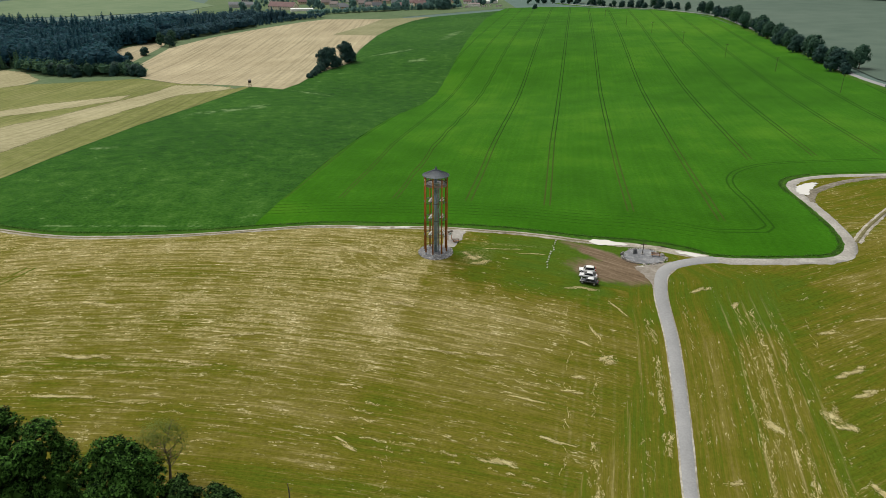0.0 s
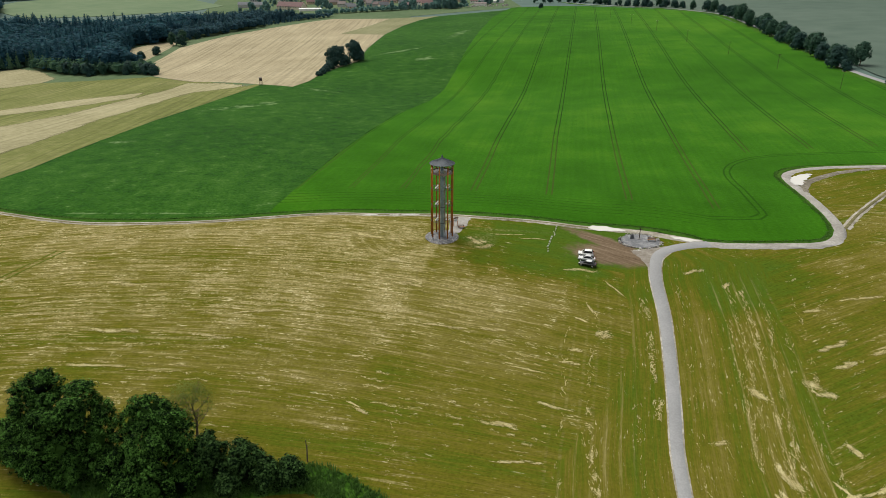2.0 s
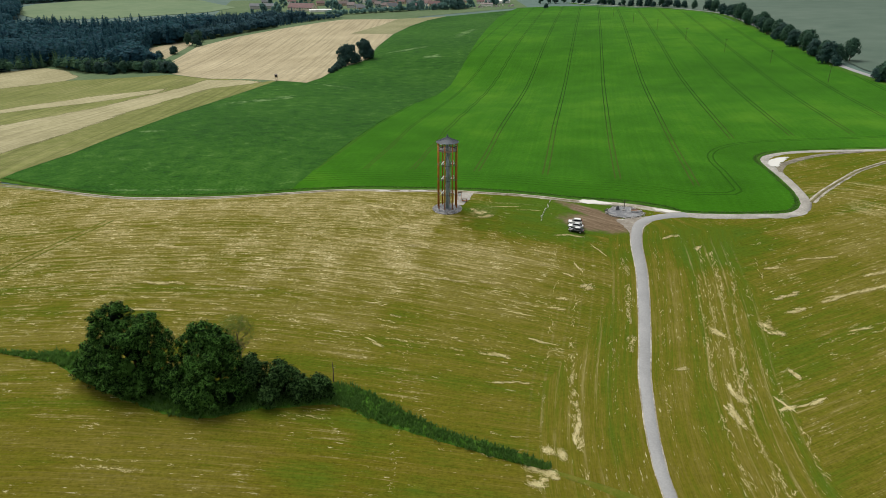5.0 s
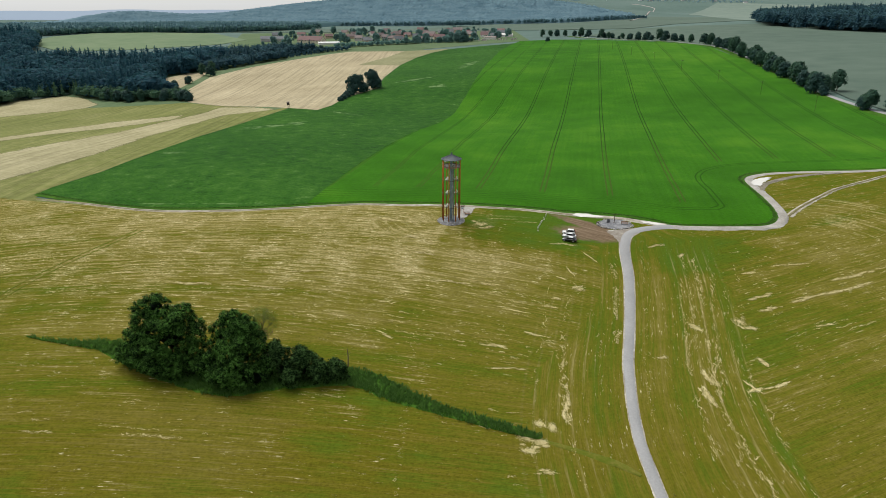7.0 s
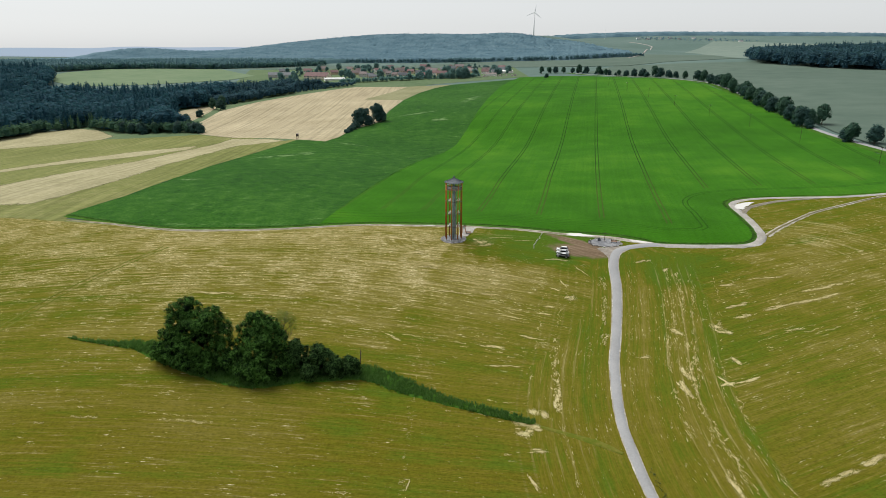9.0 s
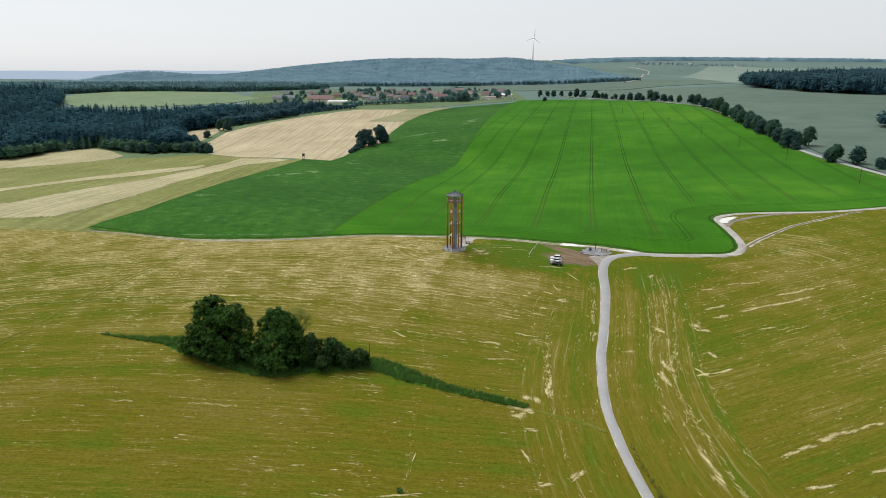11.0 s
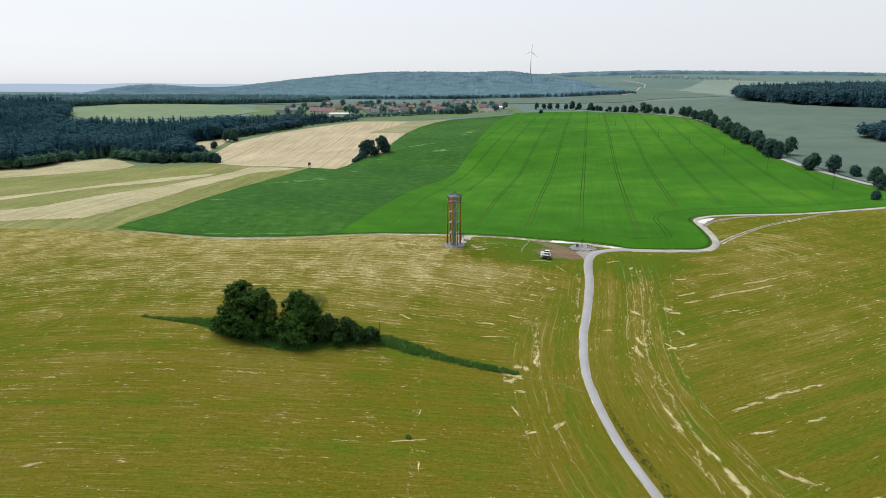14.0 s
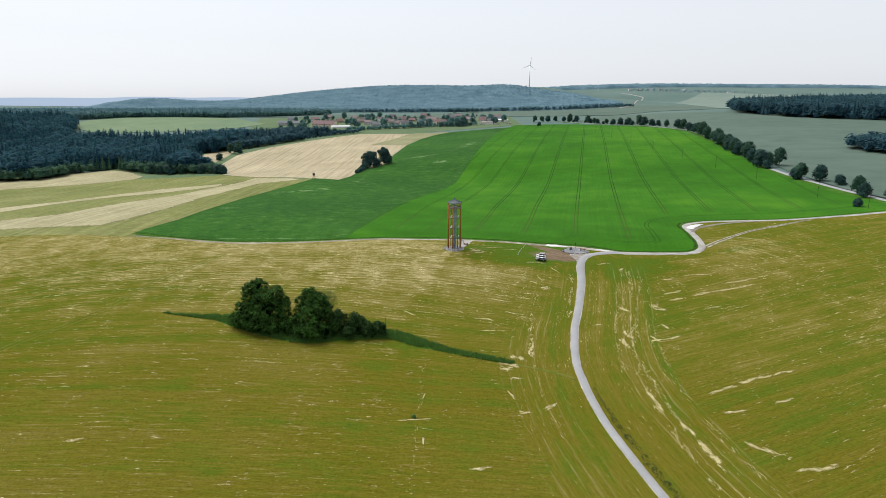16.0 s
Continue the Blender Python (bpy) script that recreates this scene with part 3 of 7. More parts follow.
def inside(poly, pts):
    x, y = pts[:, 0], pts[:, 1]
    hit = np.zeros(len(pts), bool)
    for (ax, ay), (bx, by) in zip(poly, np.roll(poly, -1, 0)):
        cross = ((ay > y) != (by > y)) & (x < (bx - ax) * (y - ay) / (by - ay + 1e-12) + ax)
        hit ^= cross
    return hit


def edge_distance(line, pts):
    best = np.full(len(pts), 1e9)
    for a, b in zip(line[:-1], line[1:]):
        d = b - a
        t = np.clip(((pts - a) @ d) / (d @ d + 1e-12), 0, 1)
        best = np.minimum(best, np.linalg.norm(pts - a - t[:, None] * d, axis=1))
    return best


def sheet(name, poly, cell, lift, material, label, category, skirt=0.0, uvs=None, ragged=0.0, soft=True):
    """A field laid over the land inside a polygon, with a standing edge where the crop has height."""
    from mathutils.geometry import delaunay_2d_cdt
    p = np.array(poly, float)
    rim = []
    rng = np.random.RandomState(len(name) * 7 + len(p))
    for a, b in zip(p, np.roll(p, -1, 0)):
        n = max(1, int(np.linalg.norm(b - a) / cell))
        for t in np.arange(n) / n:
            rim.append(a + (b - a) * t + (rng.normal(0, ragged, 2) if ragged else 0))
    rim = np.array(rim)
    lo, hi = rim.min(0), rim.max(0)
    gx, gy = np.meshgrid(np.arange(lo[0], hi[0], cell), np.arange(lo[1], hi[1], cell))
    g = np.column_stack([gx.ravel(), gy.ravel()])
    g = g[inside(rim, g)]
    closed = np.vstack([rim, rim[:1]])
    g = g[edge_distance(closed, g) > cell * 0.45]
    pts = np.vstack([rim, g])
    n = len(rim)
    got = delaunay_2d_cdt([Vector(q) for q in pts], [(i, (i + 1) % n) for i in range(n)], [], 1, 1e-4)
    xy = np.array([tuple(q) for q in got[0]])
    faces = [tuple(f) for f in got[2]]
    v = np.column_stack([xy, land(xy[:, 0], xy[:, 1]) + lift])
    if skirt:
        base = len(v)
        low = np.column_stack([rim, land(rim[:, 0], rim[:, 1]) + lift - skirt])
        top = np.column_stack([rim, land(rim[:, 0], rim[:, 1]) + lift])
        v = np.vstack([v, top, low])
        faces += [(base + i, base + (i + 1) % n, base + n + (i + 1) % n, base + n + i) for i in range(n)]
    me = mesh_of(name, v, faces, material, True)
    if material is M_SWATH:
        uvs = {"rim": lambda q: np.column_stack([edge_distance(closed, q)] * 2)}
    for uv_name, fn in (uvs or {}).items():
        layer = me.uv_layers.new(name=uv_name)
        val = fn(v[:, :2])
        idx = np.zeros(len(me.loops), int)
        me.loops.foreach_get("vertex_index", idx)
        layer.data.foreach_set("uv", val[idx].astype(np.float32).ravel())
    ob = new(name, me)
    return tagged(ob, label, category, kind="structure")


# ---- ground: one sheet to the horizon ----
def spread(stops):
    out = []
    for (a, step), (b, _) in zip(stops, stops[1:]):
        out += list(np.arange(a, b, step))
    return np.array(out + [stops[-1][0]], float)


gx = spread([(-4200, 200), (-1600, 80), (-600, 20), (-300, 8), (300, 20), (600, 80), (1600, 200), (4200, 1)])
gy = spread([(-1500, 100), (-400, 10), (400, 20), (1200, 50), (3200, 60), (4700, 1)])
mx, my = np.meshgrid(gx, gy)
gz = land(mx.ravel(), my.ravel())
nx = len(gx)
quads = [(j * nx + i, j * nx + i + 1, (j + 1) * nx + i + 1, (j + 1) * nx + i) for j in range(len(gy) - 1) for i in range(nx - 1)]
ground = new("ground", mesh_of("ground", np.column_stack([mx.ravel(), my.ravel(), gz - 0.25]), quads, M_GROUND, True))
tagged(ground, "rolling green farmland reaching to the hills", "ground", kind="structure")

# plan of the lanes
TRACK = [(-300, 38), (-224, 40), (-196, 40), (-172, 36), (-151, 30), (-130, 23.8), (-117.6, 19.3), (-106, 15.7), (-95.6, 13.9), (-85.7, 13.4), (-76, 13.4), (-66.6, 13.8),
         (-57.3, 14.9), (-47.9, 16.4), (-38.5, 18), (-28.9, 18.5), (-19.1, 17.6), (-9.3, 17.2), (0.3, 16.9), (8, 15.6), (15.5, 14.1), (23, 12.7), (30.2, 10.6),
         (37, 8.2), (44, 6.6), (49.3, 5.6), (54.7, 4.2), (61.2, 1.3), (67.5, -1.4)]
LANE = [(64, -1.8), (75.1, -3.3), (89.3, -3.3), (97.6, -2.8), (102.6, -0.3), (106.4, 4), (108.8, 9.7), (111.3, 20.4), (113.4, 33), (114.9, 43.5), (116.2, 51.5),
        (119.4, 58.4), (125.4, 63), (135.5, 65.6), (150, 65.6), (165, 64.9), (180, 66.3), (198, 70), (217.5, 74.3), (233, 78.5), (300, 92), (420, 110)]
ROAD = [(69, -2.2), (61.7, -3.6), (56.2, -6.2), (52.9, -10.2), (50.4, -17.9), (49.2, -24.6), (48.3, -30.8), (47.2, -36.5), (44.2, -49.6), (41.2, -61.3), (38.9, -69.7),
        (37.3, -77.8), (36.1, -84.5), (35.3, -91), (34.9, -96.9), (35.2, -111.1), (36.5, -124.3), (38.6, -135.6), (40.7, -145.5), (43.5, -157), (48, -172), (60, -210), (80, -260), (110, -330), (150, -420)]
SIDE = [(109.5, 7.2), (117.8, 16.2), (126, 24), (135, 32.3), (142, 38.4), (151, 44.4), (160, 49.8), (176, 59.3), (186, 64.2)]
SHORTCUT = [(114.6, 38.5), (117.4, 43.6), (121.5, 48.8), (128, 53.8), (137, 58.8), (147, 61.9), (158, 63.2)]
road_xy = smooth_line(ROAD[3:], 4)


def swath_uv(xy):
    x, y = xy[:, 0], xy[:, 1]
    rx = np.interp(-y, -road_xy[:, 1], road_xy[:, 0])
    bend = np.interp(y, [-200, -110, -60], [0.0006, 0.0010, 0.0020])
    west = y + bend * (np.clip(x, -180, 60) + 70) ** 2
    east = y - 0.42 * x + 900
    return np.column_stack([np.where(x < rx, west, east), x])


def road_uv(xy):
    x, y = xy[:, 0], xy[:, 1]
    rx = np.interp(-y, -road_xy[:, 1], road_xy[:, 0])
    d = (x - rx) * np.interp(y, [-60, -12, 5], [0.97, 1.0, 2.4])
    return np.column_stack([d, y])


rim = [tuple(p) for p in smooth_line(TRACK, 6)[:-1]] + [tuple(p) for p in smooth_line(LANE[1:], 6)]
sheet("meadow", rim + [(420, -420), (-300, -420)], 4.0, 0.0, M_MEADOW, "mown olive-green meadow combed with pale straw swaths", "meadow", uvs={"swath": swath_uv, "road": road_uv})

# ---- fields beyond the track ----
S_EDGE = [(-155.6, 38), (-130, 26.6), (-106, 18.6), (-85.7, 16.4), (-66.6, 17), (-50, 19.6)]
B_EDGE = [(-50, 19.6), (-28, 21.8), (-9, 20.6), (8, 19.2), (23, 16.2), (39, 11.2), (48.8, 9.6), (58.2, 7.1), (65.9, 2.9), (71, -0.2), (93.8, -0.4), (102.2, 3.1), (106.9, 12.7),
          (109.9, 29.5), (111.8, 40.5), (112.8, 50), (115.6, 59.4), (121.2, 65.4), (130, 68.4), (150, 69), (179.3, 69.6), (212.8, 77), (238, 84)]
B_LEFT = [(-46.5, 49.7), (-40.3, 99.3), (-30.9, 152), (-23.3, 189), (-7, 236), (1.3, 271), (10.6, 337), (23, 425), (41.6, 554), (65.7, 700), (92, 800)]
B_RIGHT = [(245, 98), (242, 128), (240.6, 163), (242, 203), (244.7, 249), (257.5, 315), (273.6, 399), (287, 490), (302, 600), (298, 650), (276, 715), (240, 765), (203, 815), (152, 845), (99, 840)]
b_edge = smooth_line(B_EDGE, 3)


def rows_uv(xy):
    u = (xy[:, 0] - 0.2059 * xy[:, 1] + 25.9) / 25.38
    u = u - 0.16 * np.exp(-0.6 * np.maximum(u, -0.5)) * np.clip((125 - xy[:, 1]) / 85, 0, 1)
    return np.column_stack([np.where(u < 0, u / 0.7, u), edge_distance(b_edge, xy)])


sheet("cereal_field", [tuple(p) for p in b_edge] + [(x + 5, y) for x, y in B_RIGHT] + B_LEFT[::-1], 7.0, 0.14, M_CEREAL, "bright green young cereal field with sprayer wheelings", "crop field", skirt=0.28, uvs={"rows": rows_uv})
D_TOP = [(-120, 284), (-97, 272), (-90.6, 295), (-86, 338), (-66, 384), (-66.6, 456), (-59.3, 560), (-45, 641), (-26.7, 700), (-1.6, 745), (51, 775), (91, 799)]
D_LEFT = [(-154.5, 45), (-147.6, 70), (-144.8, 115), (-141.6, 162), (-130.6, 227)]
sheet("clover_field", [tuple(p) for p in smooth_line(S_EDGE, 4)] + B_LEFT + D_TOP[::-1][1:] + D_LEFT[::-1], 7.0, 0.16, M_CLOVER, "dark green clover ley with paler flowering patches", "crop field", skirt=0.3, ragged=0.2)
sheet("rough_grass", [(-420, 360), (-234, 376), (-120, 270), (-60, 380), (-40, 760), (120, 850), (120, 1150), (-420, 1150), (-330, 700)], 14.0, 0.03, M_PASTURE, "rough grass between hay field and village", "grassland")
sheet("hay_field", [(-234, 380), (-247, 428), (-266, 452), (-273, 546), (-248, 612), (-202, 689), (-168, 742), (-145, 765), (-67, 740), (-83, 668), (-110, 592), (-60, 562), (-67.5, 456), (-67, 386), (-87, 338), (-91, 296), (-97, 273), (-121, 285), (-180, 322)],
      9.0, 0.12, M_HAY, "dry beige hay field with faint rows", "crop field", skirt=0.3)
sheet("hay_strip", [(-318, 508), (-331, 563), (-315, 594), (-290, 590), (-284, 545), (-280, 470), (-300, 478)], 9.0, 0.12, M_HAY, "narrow beige strip of hay between wood and bushes", "crop field")
sheet("olive_strip", [(-109, 592), (-82, 668), (-66, 741), (-2, 747), (-27, 701), (-45.5, 642), (-60, 562)], 9.0, 0.15, speckled("dull_cut_grass", [(0, (0.145, 0.150, 0.078)), (0.5, (0.185, 0.186, 0.104)), (1, (0.23, 0.225, 0.135))], 0.3, 0.02, relief=0.1, rows=(75, 3.0, 0.3)), "dull olive strip of cut grass", "crop field")
sheet("aftermath_field", [(-300, 38.6), (-224, 40.6), (-196, 40.6), (-172, 36.6), (-153, 31.4), (-155, 45.5), (-148.2, 70.4), (-145.4, 115), (-142.2, 162), (-131.2, 227), (-121, 284), (-180, 321), (-234, 379), (-300, 396), (-420, 420), (-520, 330), (-420, 60)],
      8.0, 0.02, M_OLIVE, "mown olive grassland left of the clover", "grassland")
sheet("cut_swath", [(-234, 54), (-206, 56), (-183, 57), (-179, 67), (-171, 111), (-171, 168), (-166, 209), (-158, 257), (-126, 279), (-150, 301), (-185, 317), (-183, 285), (-192, 243), (-204, 186), (-221, 142), (-233, 101), (-257, 86), (-330, 70), (-330, 50)],
      4.0, 0.10, M_SWATH, "broad pale swath of cut grass", "swath", ragged=0.5)
sheet("cut_swath", [(-279, 118), (-266, 154), (-246, 189), (-216, 215), (-190, 251), (-195, 278), (-234, 256), (-260, 215), (-276, 170), (-298, 146), (-360, 120), (-360, 100)],
      4.0, 0.10, M_SWATH, "narrow pale swath of cut grass", "swath", ragged=0.5)
sheet("cut_swath", [(-403, 295), (-382, 309), (-348, 330), (-317, 367), (-318, 390), (-360, 440), (-387, 455), (-419, 434), (-434, 380), (-520, 340), (-520, 290)],
      6.0, 0.10, M_SWATH, "pale mown patch before the wood", "swath", ragged=0.5)
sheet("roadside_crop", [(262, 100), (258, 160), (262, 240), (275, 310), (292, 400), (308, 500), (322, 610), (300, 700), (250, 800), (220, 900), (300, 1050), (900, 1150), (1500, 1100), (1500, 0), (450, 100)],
      30.0, 0.3, M_HAZED_CROP, "crop beyond the tree-lined road, blued by haze in its colour", "crop field")

ribbon("field_verge", [(x, y - 0.6) for x, y in S_EDGE + B_EDGE[1:]], 3.6, 0.03, M_VERGE, "strip of rough green grass between track and crops", "verge", 0.2, crown=0.0)

# ---- lanes ----
ribbon("grown_over_track", TRACK[:6], [7.0, 6.0, 5.0, 4.0, 3.0], 0.05, M_OLIVE, "mown grass where the track fades out", "grass", 0.5, crown=0.01)
sheet("road_apron", [(47.6, -5.9), (50.2, -5.4), (53.5, -4.4), (57.4, -3.6), (54.8, -8.0), (51.4, -14.2), (49.9, -19.0), (49.6, -16.6), (49.5, -13.0), (48.9, -9.8), (47.8, -7.4)], 0.5, 0.07, M_APRON, "gravelly apron where the yard meets the road", "gravel", ragged=0.12)
ribbon("paved_road", ROAD, [3.4, 2.3, 1.95, 1.9, 1.9, 1.9, 1.9], 0.11, M_ASPHALT, "narrow worn grey asphalt road", "road", 0.04)
ribbon("road_shoulder", ROAD[2:], [3.7, 2.6, 2.2, 2.15, 2.15, 2.15], 0.05, M_TRACK, "thin pale gravel shoulder of the road", "verge", 0.05, step=1.2)
ribbon("gravel_track", TRACK[4:], [1.2, 2.1, 2.2, 2.2, 2.3, 2.5, 3.4], 0.06, M_TRACK, "pale gravel farm track with puddles", "track", 0.22)
M_MIDDLE = speckled("trodden_soil_and_grass", [(0, (0.075, 0.072, 0.03)), (0.5, (0.12, 0.11, 0.055)), (1, (0.20, 0.18, 0.11))], 2.0, 0.25, relief=0.03)
ribbon("track_middle", TRACK[4:-3], 0.55, 0.10, M_MIDDLE, "trodden grassy middle between the track's ruts", "track", 0.16, step=1.0, crown=0.02)
M_RUT = speckled("wet_brown_gravel", [(0, (0.075, 0.068, 0.052)), (0.5, (0.15, 0.135, 0.108)), (1, (0.27, 0.25, 0.215))], 1.6, 0.3, 0.85, relief=0.03)
ribbon("gravel_lane", LANE, [3.6, 3.2, 3.2, 3.4, 3.2, 3.0, 3.0], 0.08, M_LANE, "pale gravel lane bending round the cereal field", "track", 0.2)
ribbon("side_track", SIDE, [2.6, 2.4, 2.2, 2.2, 1.8], 0.05, M_TRACK, "faint two-wheel side track over the meadow", "track", 0.25)
ribbon("side_track_middle", SIDE, 1.0, 0.10, M_MIDDLE, "grassy middle of the side track", "track", 0.18, step=1.0, crown=0.02)
ribbon("lane_shortcut", SHORTCUT, [2.6, 3.0, 2.8, 2.2], 0.07, M_RUT, "brown wheel ruts cutting the lane's bend", "track", 0.25, step=1.0)
COUNTRY = [(258, 60), (257, 90), (256.5, 120), (256, 150), (255.5, 180), (255, 214), (258, 262), (270, 315), (286, 399), (301, 490), (317, 600), (310, 660), (288, 728), (252, 785), (218, 842), (196, 910)]
ribbon("road_verge", [(x - 5.4, y) for x, y in COUNTRY], 7.4, 0.06, M_VERGE, "rough green verge between cereal field and country road", "verge", 0.5, step=6, crown=0.0)
ribbon("country_road", COUNTRY,
       4.2, 0.12, M_ASPHALT, "country road lined with trees", "road", 0.1, step=6)

M_WHEEL = speckled("pressed_wheel_marks", [(0, (0.06, 0.085, 0.008)), (0.5, (0.085, 0.10, 0.012)), (1, (0.13, 0.12, 0.025))], 1.5, 0.2, relief=0.05)
ribbon("wheel_marks", [(-139, -98), (-133, -84), (-121, -63), (-113, -33), (-99, -3)], 0.7, 0.03, M_WHEEL, "greener wheel marks crossing the swaths", "wheel marks", 0.2)
ribbon("wheel_marks", [(-136.8, -98), (-130.8, -84), (-118.8, -63), (-110.8, -33), (-96.8, -3)], 0.6, 0.03, M_WHEEL, "greener wheel marks crossing the swaths", "wheel marks", 0.2)

# ---- puddles, mud and gravel ----
M_WATER, _nt, _b = mat("silty_puddle_water", 0.25, 0.0, 0.5)
_b.inputs["Base Color"].default_value = (0.56, 0.545, 0.51, 1)
_b.inputs["Coat Weight"].default_value = 0.6
_b.inputs["Coat Roughness"].default_value = 0.04


def outline(points, n=3):
    return [tuple(p) for p in smooth_line(list(points) + [points[0]], n)[:-1]]


sheet("tower_path", outline([(1.5, 5), (2.2, 10), (2.6, 16), (7.6, 15.4), (7.0, 10), (4.6, 4)], 1), 1.2, 0.055, M_LANE, "pale grey gravel path from the track to the tower", "path", ragged=0.2)
sheet("tower_bed", outline([(4.2 * math.cos(a), 1.5 + 4.2 * math.sin(a)) for a in np.arange(0, 6.28, 0.35)], 0.6), 1.0, 0.11, M_GRAVEL, "round grey gravel bed under the tower", "gravel bed", skirt=0.15, ragged=0.05)
sheet("cross_bed", outline([(46.4, -0.4), (48.4, 2.4), (52.2, 3.2), (55.6, 1.6), (56.4, -1.6), (54.6, -3.9), (50.6, -4.6), (47.4, -3.4)], 0.8), 1.0, 0.13, M_GRAVEL, "grey gravel bed round the wayside cross", "gravel bed", skirt=0.15, ragged=0.05)
sheet("puddle", outline([(39.2, 7.5), (42, 8.6), (48.1, 6.9), (49.5, 5.5), (45.8, 5.0), (40.6, 6.2)], 0.8), 1.0, 0.125, M_WATER, "shallow puddle shining white on the track", "puddle", ragged=0.28)
sheet("puddle", outline([(60.0, 2.0), (64, 1.0), (67.5, -0.4), (66.4, -1.2), (63.5, -0.6), (60.6, 0.8)], 0.8), 1.0, 0.14, M_WATER, "shallow puddle shining at the lane's edge", "puddle", ragged=0.28)
sheet("puddle", outline([(115.4, 46.6), (117.6, 53.0), (121.2, 56.6), (127.4, 58.6), (124.6, 54.2), (120.6, 49.6), (117.6, 45.4)], 0.8), 1.0, 0.15, M_WATER, "puddle filling the bend of the lane", "puddle", ragged=0.28)
for px, py, r in ((-20, 17.4, 0.9), (-9, 17.3, 1.3), (-13.5, 17.2, 0.7), (-31, 18.6, 0.6), (49.2, -5.9, 0.45)):
    sheet("puddle", outline([(px + r * 2.2 * math.cos(a), py + 0.35 * r * math.sin(a)) for a in np.arange(0, 6.28, 0.7)], 0.6), 0.9, 0.115, M_WATER, "small puddle in a rut of the track", "puddle", ragged=0.08)


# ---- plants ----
# near-black and bright leaf tones imitate shaded gaps and lit clumps
M_LEAF = foliage("shade_mottled_maple_leaves", (0.001, 0.004, 0.002), (0.084, 0.200, 0.036), 0.65, 0.12, (0.09, 0.23, 0.04), 0.5, 0.20, 0.45, 0.02, 0.58)
M_LEAF_B = foliage("shade_mottled_elder_leaves", (0.001, 0.005, 0.002), (0.052, 0.108, 0.030), 0.65, 0.10, (0.14, 0.26, 0.03), 0.5, 0.18, 0.45, 0.02, 0.57)
# needles shifted to blue: the valley's haze is in their colour
M_SPRUCE = foliage("haze_tinted_spruce_needles", (0.008, 0.040, 0.070), (0.026, 0.084, 0.108), 0.9, 0.3, (0.05, 0.15, 0.15), 0.04)
# far forests: blue haze mixed into leaf and translucent colours
M_FAR_WOOD = foliage("haze_tinted_distant_forest", (0.090, 0.176, 0.234), (0.198, 0.318, 0.384), 0.9, 0.5, (0.23, 0.37, 0.46), 0.016, 0.20, 0.0)
M_MID_WOOD = foliage("haze_tinted_valley_forest", (0.046, 0.108, 0.142), (0.096, 0.178, 0.196), 0.9, 0.4, (0.14, 0.26, 0.26), 0.02, 0.2)
M_GRASS = foliage("tall_grass", (0.034, 0.094, 0.016), (0.108, 0.205, 0.052), 0.6, 0.35, (0.12, 0.25, 0.05))
M_BARK = speckled("bark", [(0, (0.04, 0.03, 0.02)), (0.5, (0.08, 0.06, 0.04)), (1, (0.13, 0.10, 0.07))], 8.0, 1.0, relief=0.02)


def quads_to(name, p, u, v, material, extra=None):
    """One mesh of loose leaf-shaped quads at p, spanned by u and v."""
    n = len(p)
    verts = np.stack([p - u, p + 0.75 * v, p + u, p - 0.75 * v], 1).reshape(-1, 3)
    faces = np.arange(4 * n).reshape(n, 4)
    if extra:
        ev, ef = extra
        faces = [tuple(f) for f in faces] + [tuple(i + 4 * n for i in f) for f in ef]
        verts = np.vstack([verts, ev])
    return mesh_of(name, verts, [tuple(f) for f in faces], material)


def unit(a):
    return a / (np.linalg.norm(a, axis=-1, keepdims=True) + 1e-9)


def blob(centre, radii, rng, rough=0.15, rows=5, cols=8):
    v, f = [], []
    for i in range(rows + 1):
        for j in range(cols):
            t, a = math.pi * i / rows, 2 * math.pi * j / cols
            k = 1 + rng.normal(0, rough)
            v.append((centre[0] + radii[0] * k * math.sin(t) * math.cos(a), centre[1] + radii[1] * k * math.sin(t) * math.sin(a), centre[2] + radii[2] * k * math.cos(t)))
    for i in range(rows):
        for j in range(cols):
            f.append((i * cols + j, (i + 1) * cols + j, (i + 1) * cols + (j + 1) % cols, i * cols + (j + 1) % cols))
    return v, f


